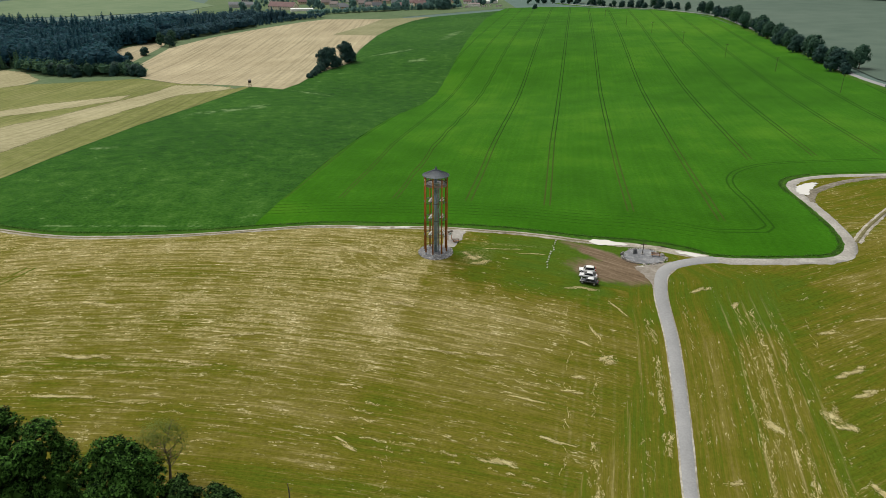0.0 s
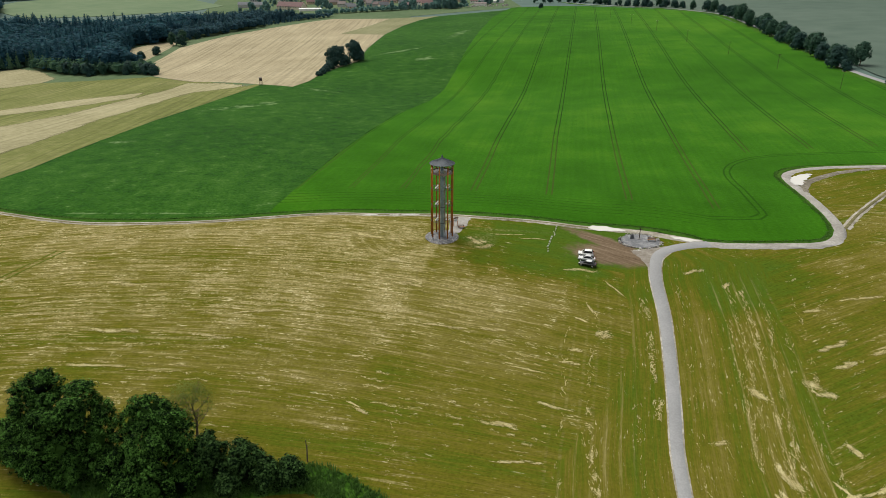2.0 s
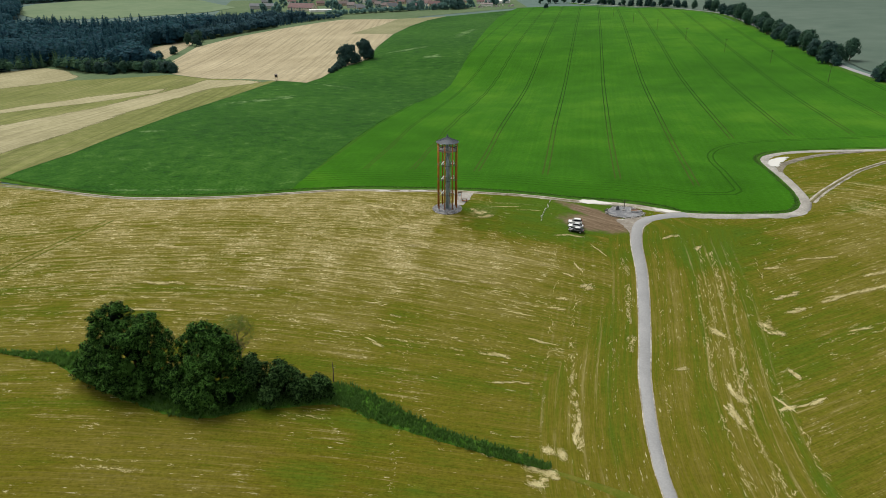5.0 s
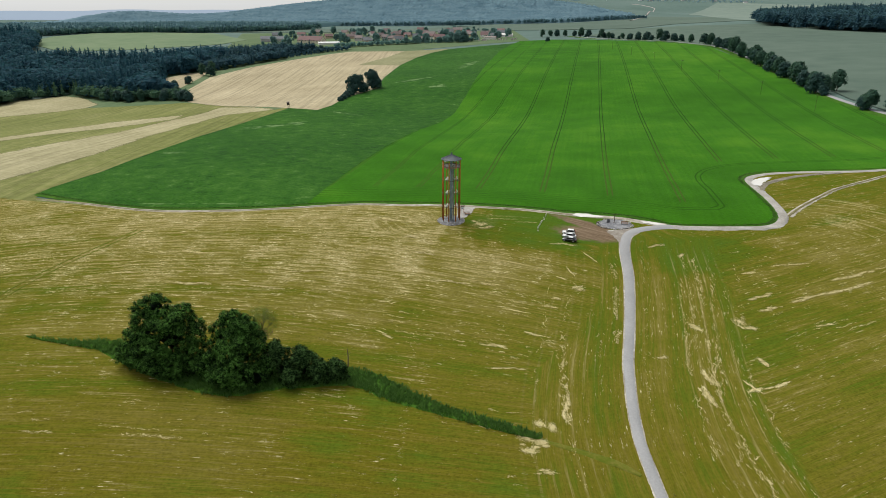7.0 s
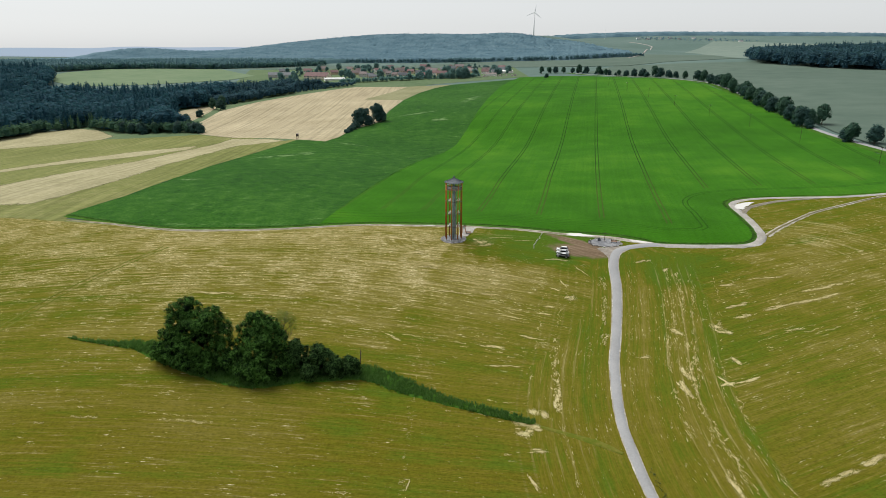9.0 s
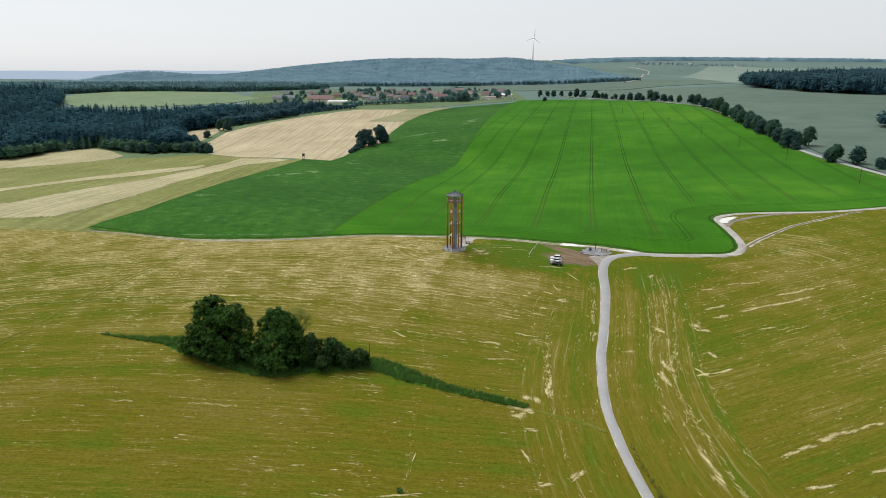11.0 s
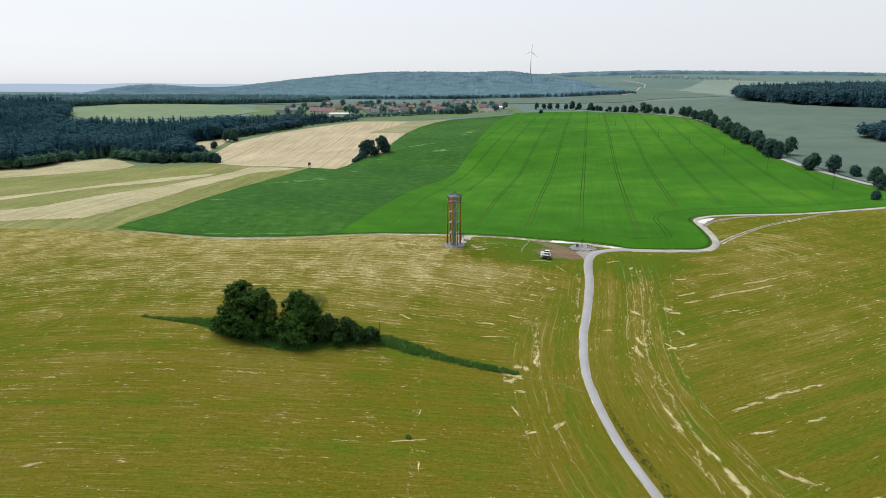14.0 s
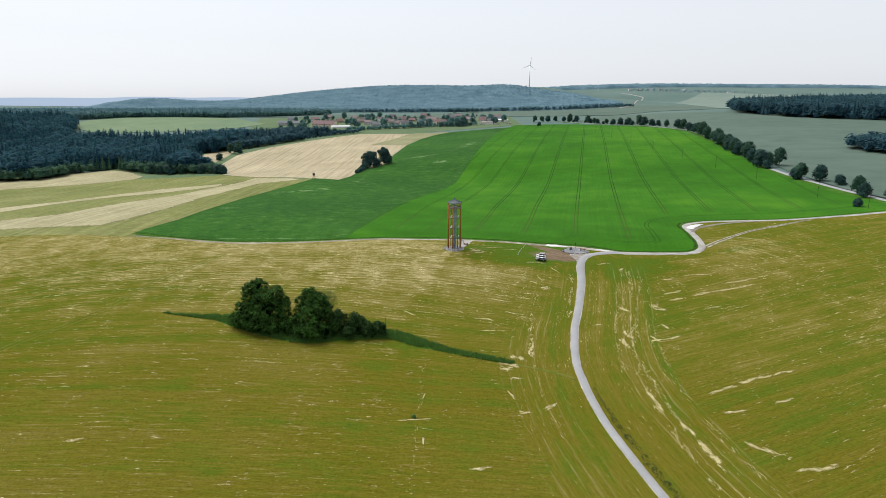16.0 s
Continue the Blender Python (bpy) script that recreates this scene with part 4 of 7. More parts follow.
def crown_mesh(name, seed, lobes, clumps, leaves, clump_r, leaf, material, core=0.72, floor=0.0, knobs=0):
    """A crown of leafy clumps over several uneven lobes (x, y, z, rx, ry, rz)."""
    rng = np.random.RandomState(seed)
    lobes = np.array(lobes, float)
    if knobs:
        more = []
        for lb in lobes:
            for _ in range(knobs):
                d = unit(rng.normal(size=3) + np.array([0, 0, 0.25]))
                k = rng.uniform(0.18, 0.36) * lb[3:].mean()
                more.append((*(lb[:3] + d * lb[3:] * 0.92), k, k, k * 0.8))
        lobes = np.vstack([lobes * np.array([1, 1, 1, 0.80, 0.80, 0.84]), more])
    area = lobes[:, 3] * lobes[:, 5]
    if knobs:
        area[len(lobes) - len(more):] *= 2.2
    pick = rng.choice(len(lobes), clumps * 2, p=area / area.sum())
    d = unit(rng.normal(size=(clumps * 2, 3)) + np.array([0, 0, 0.75 if knobs else 0.0]))
    d[:, 2] = np.where(d[:, 2] < -0.5, -d[:, 2], d[:, 2])
    reach = 1 + 0.10 * rng.normal(size=(clumps * 2, 1))
    p = lobes[pick, :3] + d * lobes[pick, 3:] * reach
    keep = p[:, 2] > floor
    for k, lb in enumerate(lobes):
        inside_it = (((p - lb[:3]) / (lb[3:] * 0.86)) ** 2).sum(1) < 1
        keep &= ~(inside_it & (pick != k))
    p, d = p[keep][:clumps], d[keep][:clumps]
    n = unit(d / lobes[pick[keep][:clumps], 3:])
    pp, nn = np.repeat(p, leaves, 0), np.repeat(n, leaves, 0)
    size = np.repeat(clump_r * (0.7 + 0.6 * rng.rand(len(p))), leaves)[:, None]
    off = unit(rng.normal(size=pp.shape)) * rng.rand(len(pp), 1) ** 0.5
    off += nn * 0.35
    q = pp + off * size
    up = np.array([0, 0, 0.22])
    face = unit(nn * 1.2 + off * 0.45 + up + rng.normal(0, 0.30, pp.shape))
    u = unit(np.cross(face, rng.normal(size=pp.shape)))
    v = np.cross(face, u)
    s = leaf * (0.6 + 0.8 * rng.rand(len(pp), 1))
    ev, ef = [], []
    for lb in lobes:
        bv, bf = blob(lb[:3], lb[3:] * (core if not knobs else 0.63 if lb[3] > 1.7 else 0.34), rng)
        bv = [(a, b, max(c, floor)) for a, b, c in bv]
        ef += [tuple(i + len(ev) for i in f) for f in bf]
        ev += bv
    return quads_to(name, q, u * s, v * s, material, (np.array(ev), ef))


def trunk_mesh(name, seed, height, radius, limbs, spread_r, material=None, twigs=0):
    rng = np.random.RandomState(seed)
    bm = bmesh.new()
    top = Vector((rng.normal(0, 0.15), rng.normal(0, 0.15), height))
    knee = Vector((rng.normal(0, 0.2), rng.normal(0, 0.2), height * 0.45))
    rod(bm, (0, 0, -0.4), knee, radius * 1.25, radius * 0.8, 9)
    rod(bm, knee, top, radius * 0.8, radius * 0.3, 8)
    for k in range(limbs):
        a = 2.4 * k + rng.rand()
        z = height * (0.3 + 0.6 * k / max(1, limbs))
        start = knee.lerp(top, max(0.0, (z - knee.z) / (height - knee.z))) if z > knee.z else Vector((0, 0, -0.4)).lerp(knee, (z + 0.4) / (knee.z + 0.4))
        end = start + Vector((math.cos(a), math.sin(a), 0.7 + 0.5 * rng.rand())) * spread_r * (0.6 + 0.5 * rng.rand())
        rod(bm, start, end, radius * 0.38, radius * 0.12, 6)
        for t in range(twigs):
            b0 = start.lerp(end, 0.35 + 0.6 * rng.rand())
            w = Vector((rng.normal(), rng.normal(), 0.6 + rng.rand())).normalized()
            b1 = b0 + w * spread_r * (0.25 + 0.3 * rng.rand())
            rod(bm, b0, b1, radius * 0.13, radius * 0.05, 4)
            for s in range(3):
                c0 = b0.lerp(b1, 0.3 + 0.7 * rng.rand())
                w2 = (w + Vector((rng.normal(), rng.normal(), rng.normal())) * 0.8).normalized()
                rod(bm, c0, c0 + w2 * spread_r * 0.22, radius * 0.06, radius * 0.025, 3)
    me = bpy.data.meshes.new(name)
    bm.to_mesh(me)
    bm.free()
    me.materials.append(material or M_BARK)
    return me


def lumpy(seed, height, radius, n=7, low=0.12, top_narrow=0.6):
    """Lobes for a crown that reaches near the ground."""
    rng = np.random.RandomState(seed)
    out = [(0, 0, height * 0.52, radius * 0.72, radius * 0.72, height * 0.42)]
    for k in range(n):
        a = 2.4 * k + rng.rand() * 0.8
        h = low + (0.86 - low) * (k + 0.5) / n
        r = radius * (1 - (1 - top_narrow) * h) * (0.5 + 0.12 * rng.rand())
        s = radius * (0.36 + 0.16 * rng.rand()) * (1.1 - 0.35 * h)
        out.append((r * math.cos(a), r * math.sin(a), height * h, s, s, s * (0.85 + 0.3 * rng.rand())))
    out.append((rng.normal(0, radius * 0.1), rng.normal(0, radius * 0.1), height * 0.83, radius * 0.42, radius * 0.42, height * 0.17))
    return out


def tree(name, x, y, seed, height, radius, label, category="tree", clumps=600, leaves=26, clump_r=0.75, leaf=0.24, material=None, lobes=None, turn=0.0, group="", knobs=0):
    ob = thing(name, x, y, turn, 0.0, label, category, group)
    under("trunk", trunk_mesh("trunk", seed, height * 0.75, height * 0.022, 5, radius * 0.6), ob)
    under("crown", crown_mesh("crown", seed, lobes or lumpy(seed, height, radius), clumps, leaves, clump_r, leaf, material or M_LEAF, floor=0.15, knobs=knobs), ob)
    return ob


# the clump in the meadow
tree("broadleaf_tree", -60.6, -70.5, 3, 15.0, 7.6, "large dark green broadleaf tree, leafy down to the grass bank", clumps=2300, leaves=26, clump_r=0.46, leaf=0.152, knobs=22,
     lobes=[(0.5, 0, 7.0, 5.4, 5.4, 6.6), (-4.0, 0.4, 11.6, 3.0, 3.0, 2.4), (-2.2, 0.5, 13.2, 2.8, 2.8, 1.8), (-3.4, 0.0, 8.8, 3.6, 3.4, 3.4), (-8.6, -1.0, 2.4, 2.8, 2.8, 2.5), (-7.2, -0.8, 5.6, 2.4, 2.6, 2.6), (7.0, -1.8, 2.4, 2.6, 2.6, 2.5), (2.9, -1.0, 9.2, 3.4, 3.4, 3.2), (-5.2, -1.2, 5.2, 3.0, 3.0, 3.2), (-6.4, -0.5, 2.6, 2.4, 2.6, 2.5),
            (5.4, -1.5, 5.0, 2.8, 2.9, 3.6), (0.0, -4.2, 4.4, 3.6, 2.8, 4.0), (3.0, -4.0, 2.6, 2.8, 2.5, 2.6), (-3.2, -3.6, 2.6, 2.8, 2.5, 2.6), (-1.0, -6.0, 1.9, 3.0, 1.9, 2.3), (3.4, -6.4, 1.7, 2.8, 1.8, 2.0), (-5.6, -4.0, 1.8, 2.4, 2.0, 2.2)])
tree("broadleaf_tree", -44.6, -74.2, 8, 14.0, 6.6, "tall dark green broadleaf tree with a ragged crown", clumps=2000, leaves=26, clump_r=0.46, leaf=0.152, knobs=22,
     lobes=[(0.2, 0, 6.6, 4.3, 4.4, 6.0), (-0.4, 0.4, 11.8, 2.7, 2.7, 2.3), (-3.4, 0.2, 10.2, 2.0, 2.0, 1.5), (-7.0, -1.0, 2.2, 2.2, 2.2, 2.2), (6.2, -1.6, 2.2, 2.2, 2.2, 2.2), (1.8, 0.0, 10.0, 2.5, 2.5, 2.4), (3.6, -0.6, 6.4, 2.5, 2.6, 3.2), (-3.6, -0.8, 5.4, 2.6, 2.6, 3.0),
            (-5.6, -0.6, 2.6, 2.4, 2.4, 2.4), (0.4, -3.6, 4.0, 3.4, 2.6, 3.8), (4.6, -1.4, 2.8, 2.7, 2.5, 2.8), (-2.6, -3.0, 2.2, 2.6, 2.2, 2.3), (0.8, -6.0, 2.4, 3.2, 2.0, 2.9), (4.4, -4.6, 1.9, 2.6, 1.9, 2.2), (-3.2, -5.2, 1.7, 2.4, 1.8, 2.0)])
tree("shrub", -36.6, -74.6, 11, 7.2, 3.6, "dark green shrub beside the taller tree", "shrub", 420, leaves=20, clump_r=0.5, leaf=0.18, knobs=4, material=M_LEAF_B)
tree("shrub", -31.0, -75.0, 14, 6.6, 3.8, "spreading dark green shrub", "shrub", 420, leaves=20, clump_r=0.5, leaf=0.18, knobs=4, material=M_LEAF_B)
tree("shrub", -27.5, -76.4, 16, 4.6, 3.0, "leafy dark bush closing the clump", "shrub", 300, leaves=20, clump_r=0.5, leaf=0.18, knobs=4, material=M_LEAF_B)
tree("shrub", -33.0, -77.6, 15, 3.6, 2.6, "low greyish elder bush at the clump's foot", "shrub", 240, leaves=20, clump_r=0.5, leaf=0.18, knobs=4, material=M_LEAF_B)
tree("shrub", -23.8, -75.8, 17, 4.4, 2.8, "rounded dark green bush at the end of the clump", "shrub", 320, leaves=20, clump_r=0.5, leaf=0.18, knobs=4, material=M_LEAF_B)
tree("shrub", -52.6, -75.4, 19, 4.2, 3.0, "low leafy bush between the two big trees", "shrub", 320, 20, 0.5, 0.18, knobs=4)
M_TWIG = speckled("bare_twigs", [(0, (0.07, 0.055, 0.04)), (0.5, (0.12, 0.10, 0.07)), (1, (0.18, 0.15, 0.11))], 8.0, 1.0)
bare = thing("bare_tree", -41.8, -66.5, 0, 0, "thinly leaved, almost bare small tree", "tree")
under("trunk", trunk_mesh("trunk", 5, 7.4, 0.2, 12, 3.0, M_TWIG, 9), bare)
under("crown", crown_mesh("crown", 6, [(0, 0, 7.2, 3.0, 3.0, 3.0)], 230, 12, 0.75, 0.11, foliage("thin_leaves", (0.08, 0.10, 0.02), (0.17, 0.19, 0.045), 0.7, 0.4), core=0.01), bare)
stake = thing("dead_trunk", -22.2, -71.4, 0, 0, "thin dead broken trunk standing in the grass", "dead tree")
bm = bmesh.new()
rod(bm, (0, 0, -0.2), (0.15, 0, 2.6), 0.13, 0.1, 7)
rod(bm, (0.15, 0, 2.6), (0.05, 0, 4.4), 0.1, 0.05, 7)
rod(bm, (0.12, 0, 2.9), (0.7, 0.2, 3.5), 0.05, 0.02, 5)
part("stem", bm, M_TWIG, stake)

# the long grass bank that runs from the clump
BANK = [(-98, -62.4), (-92, -63.9), (-84, -65), (-77, -65.8), (-63, -71.6), (-55, -74.8), (-46, -77.2), (-36.7, -76), (-29.6, -75.2), (-20, -75.2), (-12, -79.5), (-1.8, -85), (11.5, -90.6), (17, -92.8)]
BANK_W = [0.2, 0.7, 2.0, 4.4, 8.4, 8.6, 9.4, 7.4, 6.6, 5.6, 5.0, 2.8, 2.4, 1.0]
ribbon("grass_bank", BANK, BANK_W, 0.22, M_VERGE, "lush uncut grass bank across the meadow", "grass", 0.3)
ribbon("grass_spur", [(16, -92.6), (20.5, -95.2), (25, -97.2), (29.5, -99.8), (33, -102.6)], [0.4, 1.2, 1.5, 1.8, 1.0], 0.03, M_WHEEL, "greener uncut strip from the bank to the road", "grass", 0.25)
GRNG = np.random.RandomState(77)


def grass_stuff(name, line, width, per_metre, height, material, label):
    """Tall grass and weeds along a strip: loose blades in tufts."""
    if len(width) == len(line):
        c = smooth_line([(*p, w) for p, w in zip(line, width)], 0.5)
        c, w = c[:, :2], c[:, 2]
    else:
        c = smooth_line(line, 0.5)
        w = np.interp(np.linspace(0, 1, len(c)), np.linspace(0, 1, len(width)), width)
    t = unit(np.gradient(c, axis=0))
    n = np.stack([-t[:, 1], t[:, 0]], 1)
    k = GRNG.choice(len(c), int(per_metre * len(c) * 0.5), p=w / w.sum())
    xy = c[k] + n[k] * (w[k] * (GRNG.rand(len(k)) - 0.5))[:, None] + GRNG.normal(0, 0.15, (len(k), 2))
    xy = np.repeat(xy, 5, 0) + GRNG.normal(0, 0.16, (5 * len(k), 2))
    h = np.repeat(height * (0.5 + 0.9 * GRNG.rand(len(k))), 5) * (0.6 + 0.5 * GRNG.rand(len(xy)))
    z = land(xy[:, 0], xy[:, 1]) + 0.15
    lean = GRNG.normal(0, 0.32, (len(xy), 2)) * h[:, None]
    a = GRNG.rand(len(xy)) * 6.28
    side = np.column_stack([np.cos(a), np.sin(a)]) * 0.07
    base = np.column_stack([xy, z])
    tip = np.column_stack([xy + lean, z + h])
    mid = np.column_stack([xy + lean * 0.35, z + h * 0.55])
    s3 = np.column_stack([side, np.zeros(len(xy))])
    verts = np.stack([base - s3, base + s3, mid + s3 * 1.1, tip, mid - s3 * 1.1], 1).reshape(-1, 3)
    faces = [(5 * i, 5 * i + 1, 5 * i + 2, 5 * i + 3, 5 * i + 4) for i in range(len(xy))]
    return tagged(new(name, mesh_of(name, verts, faces, material)), label, "grass", kind="stuff")


grass_stuff("tall_grass", BANK, BANK_W, 44, 0.75, M_GRASS, "tall green grass and weeds on the bank")
grass_stuff("field_edge_grass", [tuple(p) for p in smooth_line(S_EDGE + B_EDGE[1:19], 3) - np.array([0, 0.35])], [1.2], 8.0, 0.2, M_GRASS, "rough grass between the track and the crops")
grass_stuff("roadside_weeds", [(37.0, -107), (37.9, -117), (39.4, -126.5), (41.8, -138), (44.2, -148), (47.4, -160)], [0.4, 1.0, 1.5, 1.6, 1.7, 1.2], 5.0, 0.28, foliage("dry_weeds", (0.070, 0.075, 0.024), (0.20, 0.165, 0.075), 0.8, 0.4), "dry weeds along the road's edge")
tree("shrub", -10.2, -120.6, 23, 0.6, 0.6, "small green weed bush alone in the meadow", "shrub", 40, 14, 0.22, 0.12, M_GRASS)

# straw left lying: heaps, rows along the headlands, and short wisps on the swaths
M_STRAW = speckled("loose_straw", [(0, (0.29, 0.245, 0.115)), (0.5, (0.43, 0.375, 0.19)), (1, (0.57, 0.51, 0.29))], 2.0, 0.3, relief=0.05)


def straw_mesh(name, xy, heading, k, rng):
    """Loose stalks lying on the stubble: one slim quad each, at xy, with its heading and half length."""
    n = len(xy)
    p = np.column_stack([xy, land(xy[:, 0], xy[:, 1]) + 0.03 + 0.04 * rng.rand(n)])
    b = heading + rng.normal(0, 0.32, n)
    u = np.column_stack([np.cos(b), np.sin(b), rng.normal(0, 0.05, n)]) * k[:, None]
    v = np.column_stack([-np.sin(b), np.cos(b), rng.normal(0, 0.05, n)]) * k[:, None] * 0.34
    return quads_to(name, p, u, v, M_STRAW)


def straw_heap(x, y, length, width, turn, seed, label="pale heap of left-over straw"):
    """A ragged heap: a few uneven bunches along its length, thinning out at the rim."""
    rng = np.random.RandomState(seed)
    bunches = max(3, int(length * 1.3))
    at = np.column_stack([(np.arange(bunches) + rng.rand(bunches)) / bunches - 0.5, rng.uniform(-0.38, 0.38, bunches)]) * (length, width)
    at[:, 1] += 0.3 * width * np.sin(at[:, 0] * 5 / length + seed)
    full = rng.rand(bunches) ** 1.3 + 0.12
    n = int(190 * length * width + 60)
    pick = rng.choice(bunches, n, p=full / full.sum())
    a = at[pick] + rng.normal(0, 1, (n, 2)) * np.column_stack([0.2 + 0.45 * full[pick], (0.05 + 0.16 * full[pick]) * width])
    c, s = math.cos(radians(turn)), math.sin(radians(turn))
    xy = np.column_stack([x + a[:, 0] * c - a[:, 1] * s, y + a[:, 0] * s + a[:, 1] * c])
    k = 0.14 * (0.3 + rng.rand(n) ** 1.5)
    return tagged(new("straw_heap", straw_mesh("straw_heap", xy, np.full(n, radians(turn)), k, rng)), label, "straw", "straw heaps", "stuff")


# x, y, length, width, turn
HEAPS_WEST = [(33.4, -38.7, 2.6, 2.0, 20), (32.6, -31.5, 3.2, 0.7, -80), (29.4, -34.6, 2.6, 1.1, -40), (27.1, -44.3, 1.6, 0.9, 0), (25.3, -47.8, 3.2, 0.6, -10), (16.5, -49.4, 6.0, 0.6, -17), (20.7, -59.7, 5.0, 0.7, -20),
              (10.2, -63.6, 5.5, 1.0, -24), (13.0, -71.8, 6.5, 0.5, -4), (32.8, -15.6, 7.0, 0.9, -6), (23.2, -84.5, 5.5, 1.4, -95), (15.8, -93.0, 4.5, 2.2, -15)]
HEAPS_YARD = [(15.4, -95.4, 4.5, 1.6, -10), (18.4, -89.5, 3.6, 1.8, -60), (16.4, -101.5, 2.0, 1.0, 0), (14.9, -110.3, 3.2, 0.8, -70), (24.4, -116.1, 3.2, 1.0, 50), (17.7, -118.5, 2.4, 0.9, 10), (5.5, -140.7, 3.4, 0.8, 5), (-10.5, -121.4, 7.0, 0.5, 3), (-88.6, -132.3, 3.0, 1.0, 10),
              (39.6, -23.6, 4.5, 0.5, -65), (-8.0, -110, 1.6, 0.4, 80), (-7.4, -130, 1.8, 0.4, 95)]
HEAPS_LAWN = [(9.0, -0.6, 4.5, 2.0, -40), (10.8, -4.0, 4.0, 1.6, 10), (17.0, 3.0, 8.0, 0.35, -4), (24.0, 0.3, 6.0, 0.35, -3)]
HEAPS_CROWN = [(-75.3, -19.4, 6.0, 1.0, -8), (-40.7, -31.1, 9.0, 0.7, 6), (-45.3, -39.8, 7.0, 0.6, -4), (-68.9, -37.4, 9.0, 1.1, -6), (-67.7, -48.4, 11.0, 0.7, -3), (-89.3, -31.8, 6.0, 0.6, 0), (-15.7, -59.1, 4.6, 0.8, -30), (-16, -45.8, 4.0, 0.6, -12),
               (1.7, -36.5, 7.0, 0.6, -10), (10.4, -37.5, 5.0, 0.7, -14), (-2.0, -35.5, 4.0, 0.7, -10), (-12.4, -10.4, 6.0, 1.4, -14), (-7.7, -21.1, 6.0, 0.9, -12), (-19.5, 2.8, 6.5, 1.3, -14)]
HEAPS_EAST = [(58.0, -57.0, 3.2, 2.0, -60), (69.5, -56.6, 4.4, 2.2, -40), (80.9, -32.1, 3.2, 1.0, 8), (78.6, -44.1, 6.5, 1.3, 16), (77.9, -50.0, 4.4, 1.2, 18), (67.0, -71.4, 2.8, 2.0, -70), (64.9, -79.5, 9.0, 1.0, 20), (54.1, -75.4, 5.0, 1.3, -82),
              (51.9, -81.5, 6.0, 1.5, -84), (46.7, -68.6, 1.8, 0.8, 0), (65.3, -22.5, 3.0, 1.4, 40), (60.1, -16.1, 4.0, 1.2, 30), (93.4, -27.8, 10.0, 0.6, 10)]
HEAPS_FAR_EAST = [(98, -42, 24, 0.9, 19), (107, -34, 13, 1.1, 18), (88.2, -45.7, 8.0, 0.8, 18), (70.1, -110.3, 8.0, 0.9, 22), (80.1, -105.6, 9.0, 1.3, 24), (89.1, -102.6, 6.0, 0.9, 24), (56.4, -136.6, 8.0, 1.9, -72), (76.9, -143.4, 8.0, 1.0, 8),
                  (68.4, -136, 6.0, 1.2, -50), (61.8, -79.3, 3.4, 0.8, -70), (87.5, -57.3, 4.0, 0.6, 16), (51.2, -114.6, 8.0, 1.1, -78), (68.5, -121.1, 4.0, 0.8, 12), (82.9, -116.8, 4.0, 0.8, 15), (55, -127, 6, 1.2, -85)]
for k, row in enumerate(HEAPS_WEST + HEAPS_YARD + HEAPS_LAWN + HEAPS_CROWN + HEAPS_EAST + HEAPS_FAR_EAST):
    straw_heap(*row, 100 + k)


def strewn(name, xy, heading, length, width, seed, label, thick=62.0):
    """Many short wisps of straw, each a thin scatter of stalks along its heading."""
    rng = np.random.RandomState(seed)
    count = np.maximum(5, (thick * length * width * rng.uniform(0.4, 1.3, len(xy))).astype(int))
    i = np.repeat(np.arange(len(xy)), count)
    along = rng.uniform(-0.5, 0.5, len(i)) * length[i]
    side = rng.normal(0, 0.33, len(i)) * width[i] + 0.18 * np.sin(along * 1.7 + i)
    c, s = np.cos(heading[i]), np.sin(heading[i])
    p = xy[i] + np.column_stack([along * c - side * s, along * s + side * c])
    k = 0.14 * (0.35 + rng.rand(len(i)) ** 1.5)
    return tagged(new(name, straw_mesh(name, p, heading[i], k, rng)), label, "straw", kind="stuff")


def road_x(y):
    return np.interp(-y, -road_xy[:, 1], road_xy[:, 0])


# rows beside the road: distance from it at the far and the near end, y of both ends, wisps a metre, width
ROWS = [(-4.0, -2.8, -27, -63, 1.5, 0.7), (-15.2, -15.6, -30, -60, 0.45, 0.5), (-15.4, -12.4, -60, -90, 1.0, 0.8), (-12.2, -11.6, -92, -132, 0.4, 0.5), (-21.5, -19.4, -22, -86, 0.30, 0.5), (-19.6, -19, -92, -128, 0.35, 0.6),
        (-6.4, -5.6, -58, -80, 0.45, 0.4), (4.4, 3.6, -18, -88, 0.30, 0.35), (13.6, 12.8, -26, -104, 0.75, 0.45), (18.4, 17.4, -24, -95, 0.9, 0.7), (17.4, 11.8, -95, -150, 0.7, 0.8), (22.6, 19.6, -25, -62, 0.6, 0.5), (19.6, 17.0, -62, -152, 0.9, 0.7)]
ROWS += [(15.9, 14.8, -23, -72, 0.7, 0.45), (29.2, 24.6, -28, -82, 0.4, 0.5), (24.5, 22.5, -40, -120, 0.5, 0.4), (8.0, 9.5, -40, -130, 0.14, 0.35), (26.0, 23.0, -84, -150, 0.45, 0.6)]
SWRNG = np.random.RandomState(61)
at, head, size = [], [], []
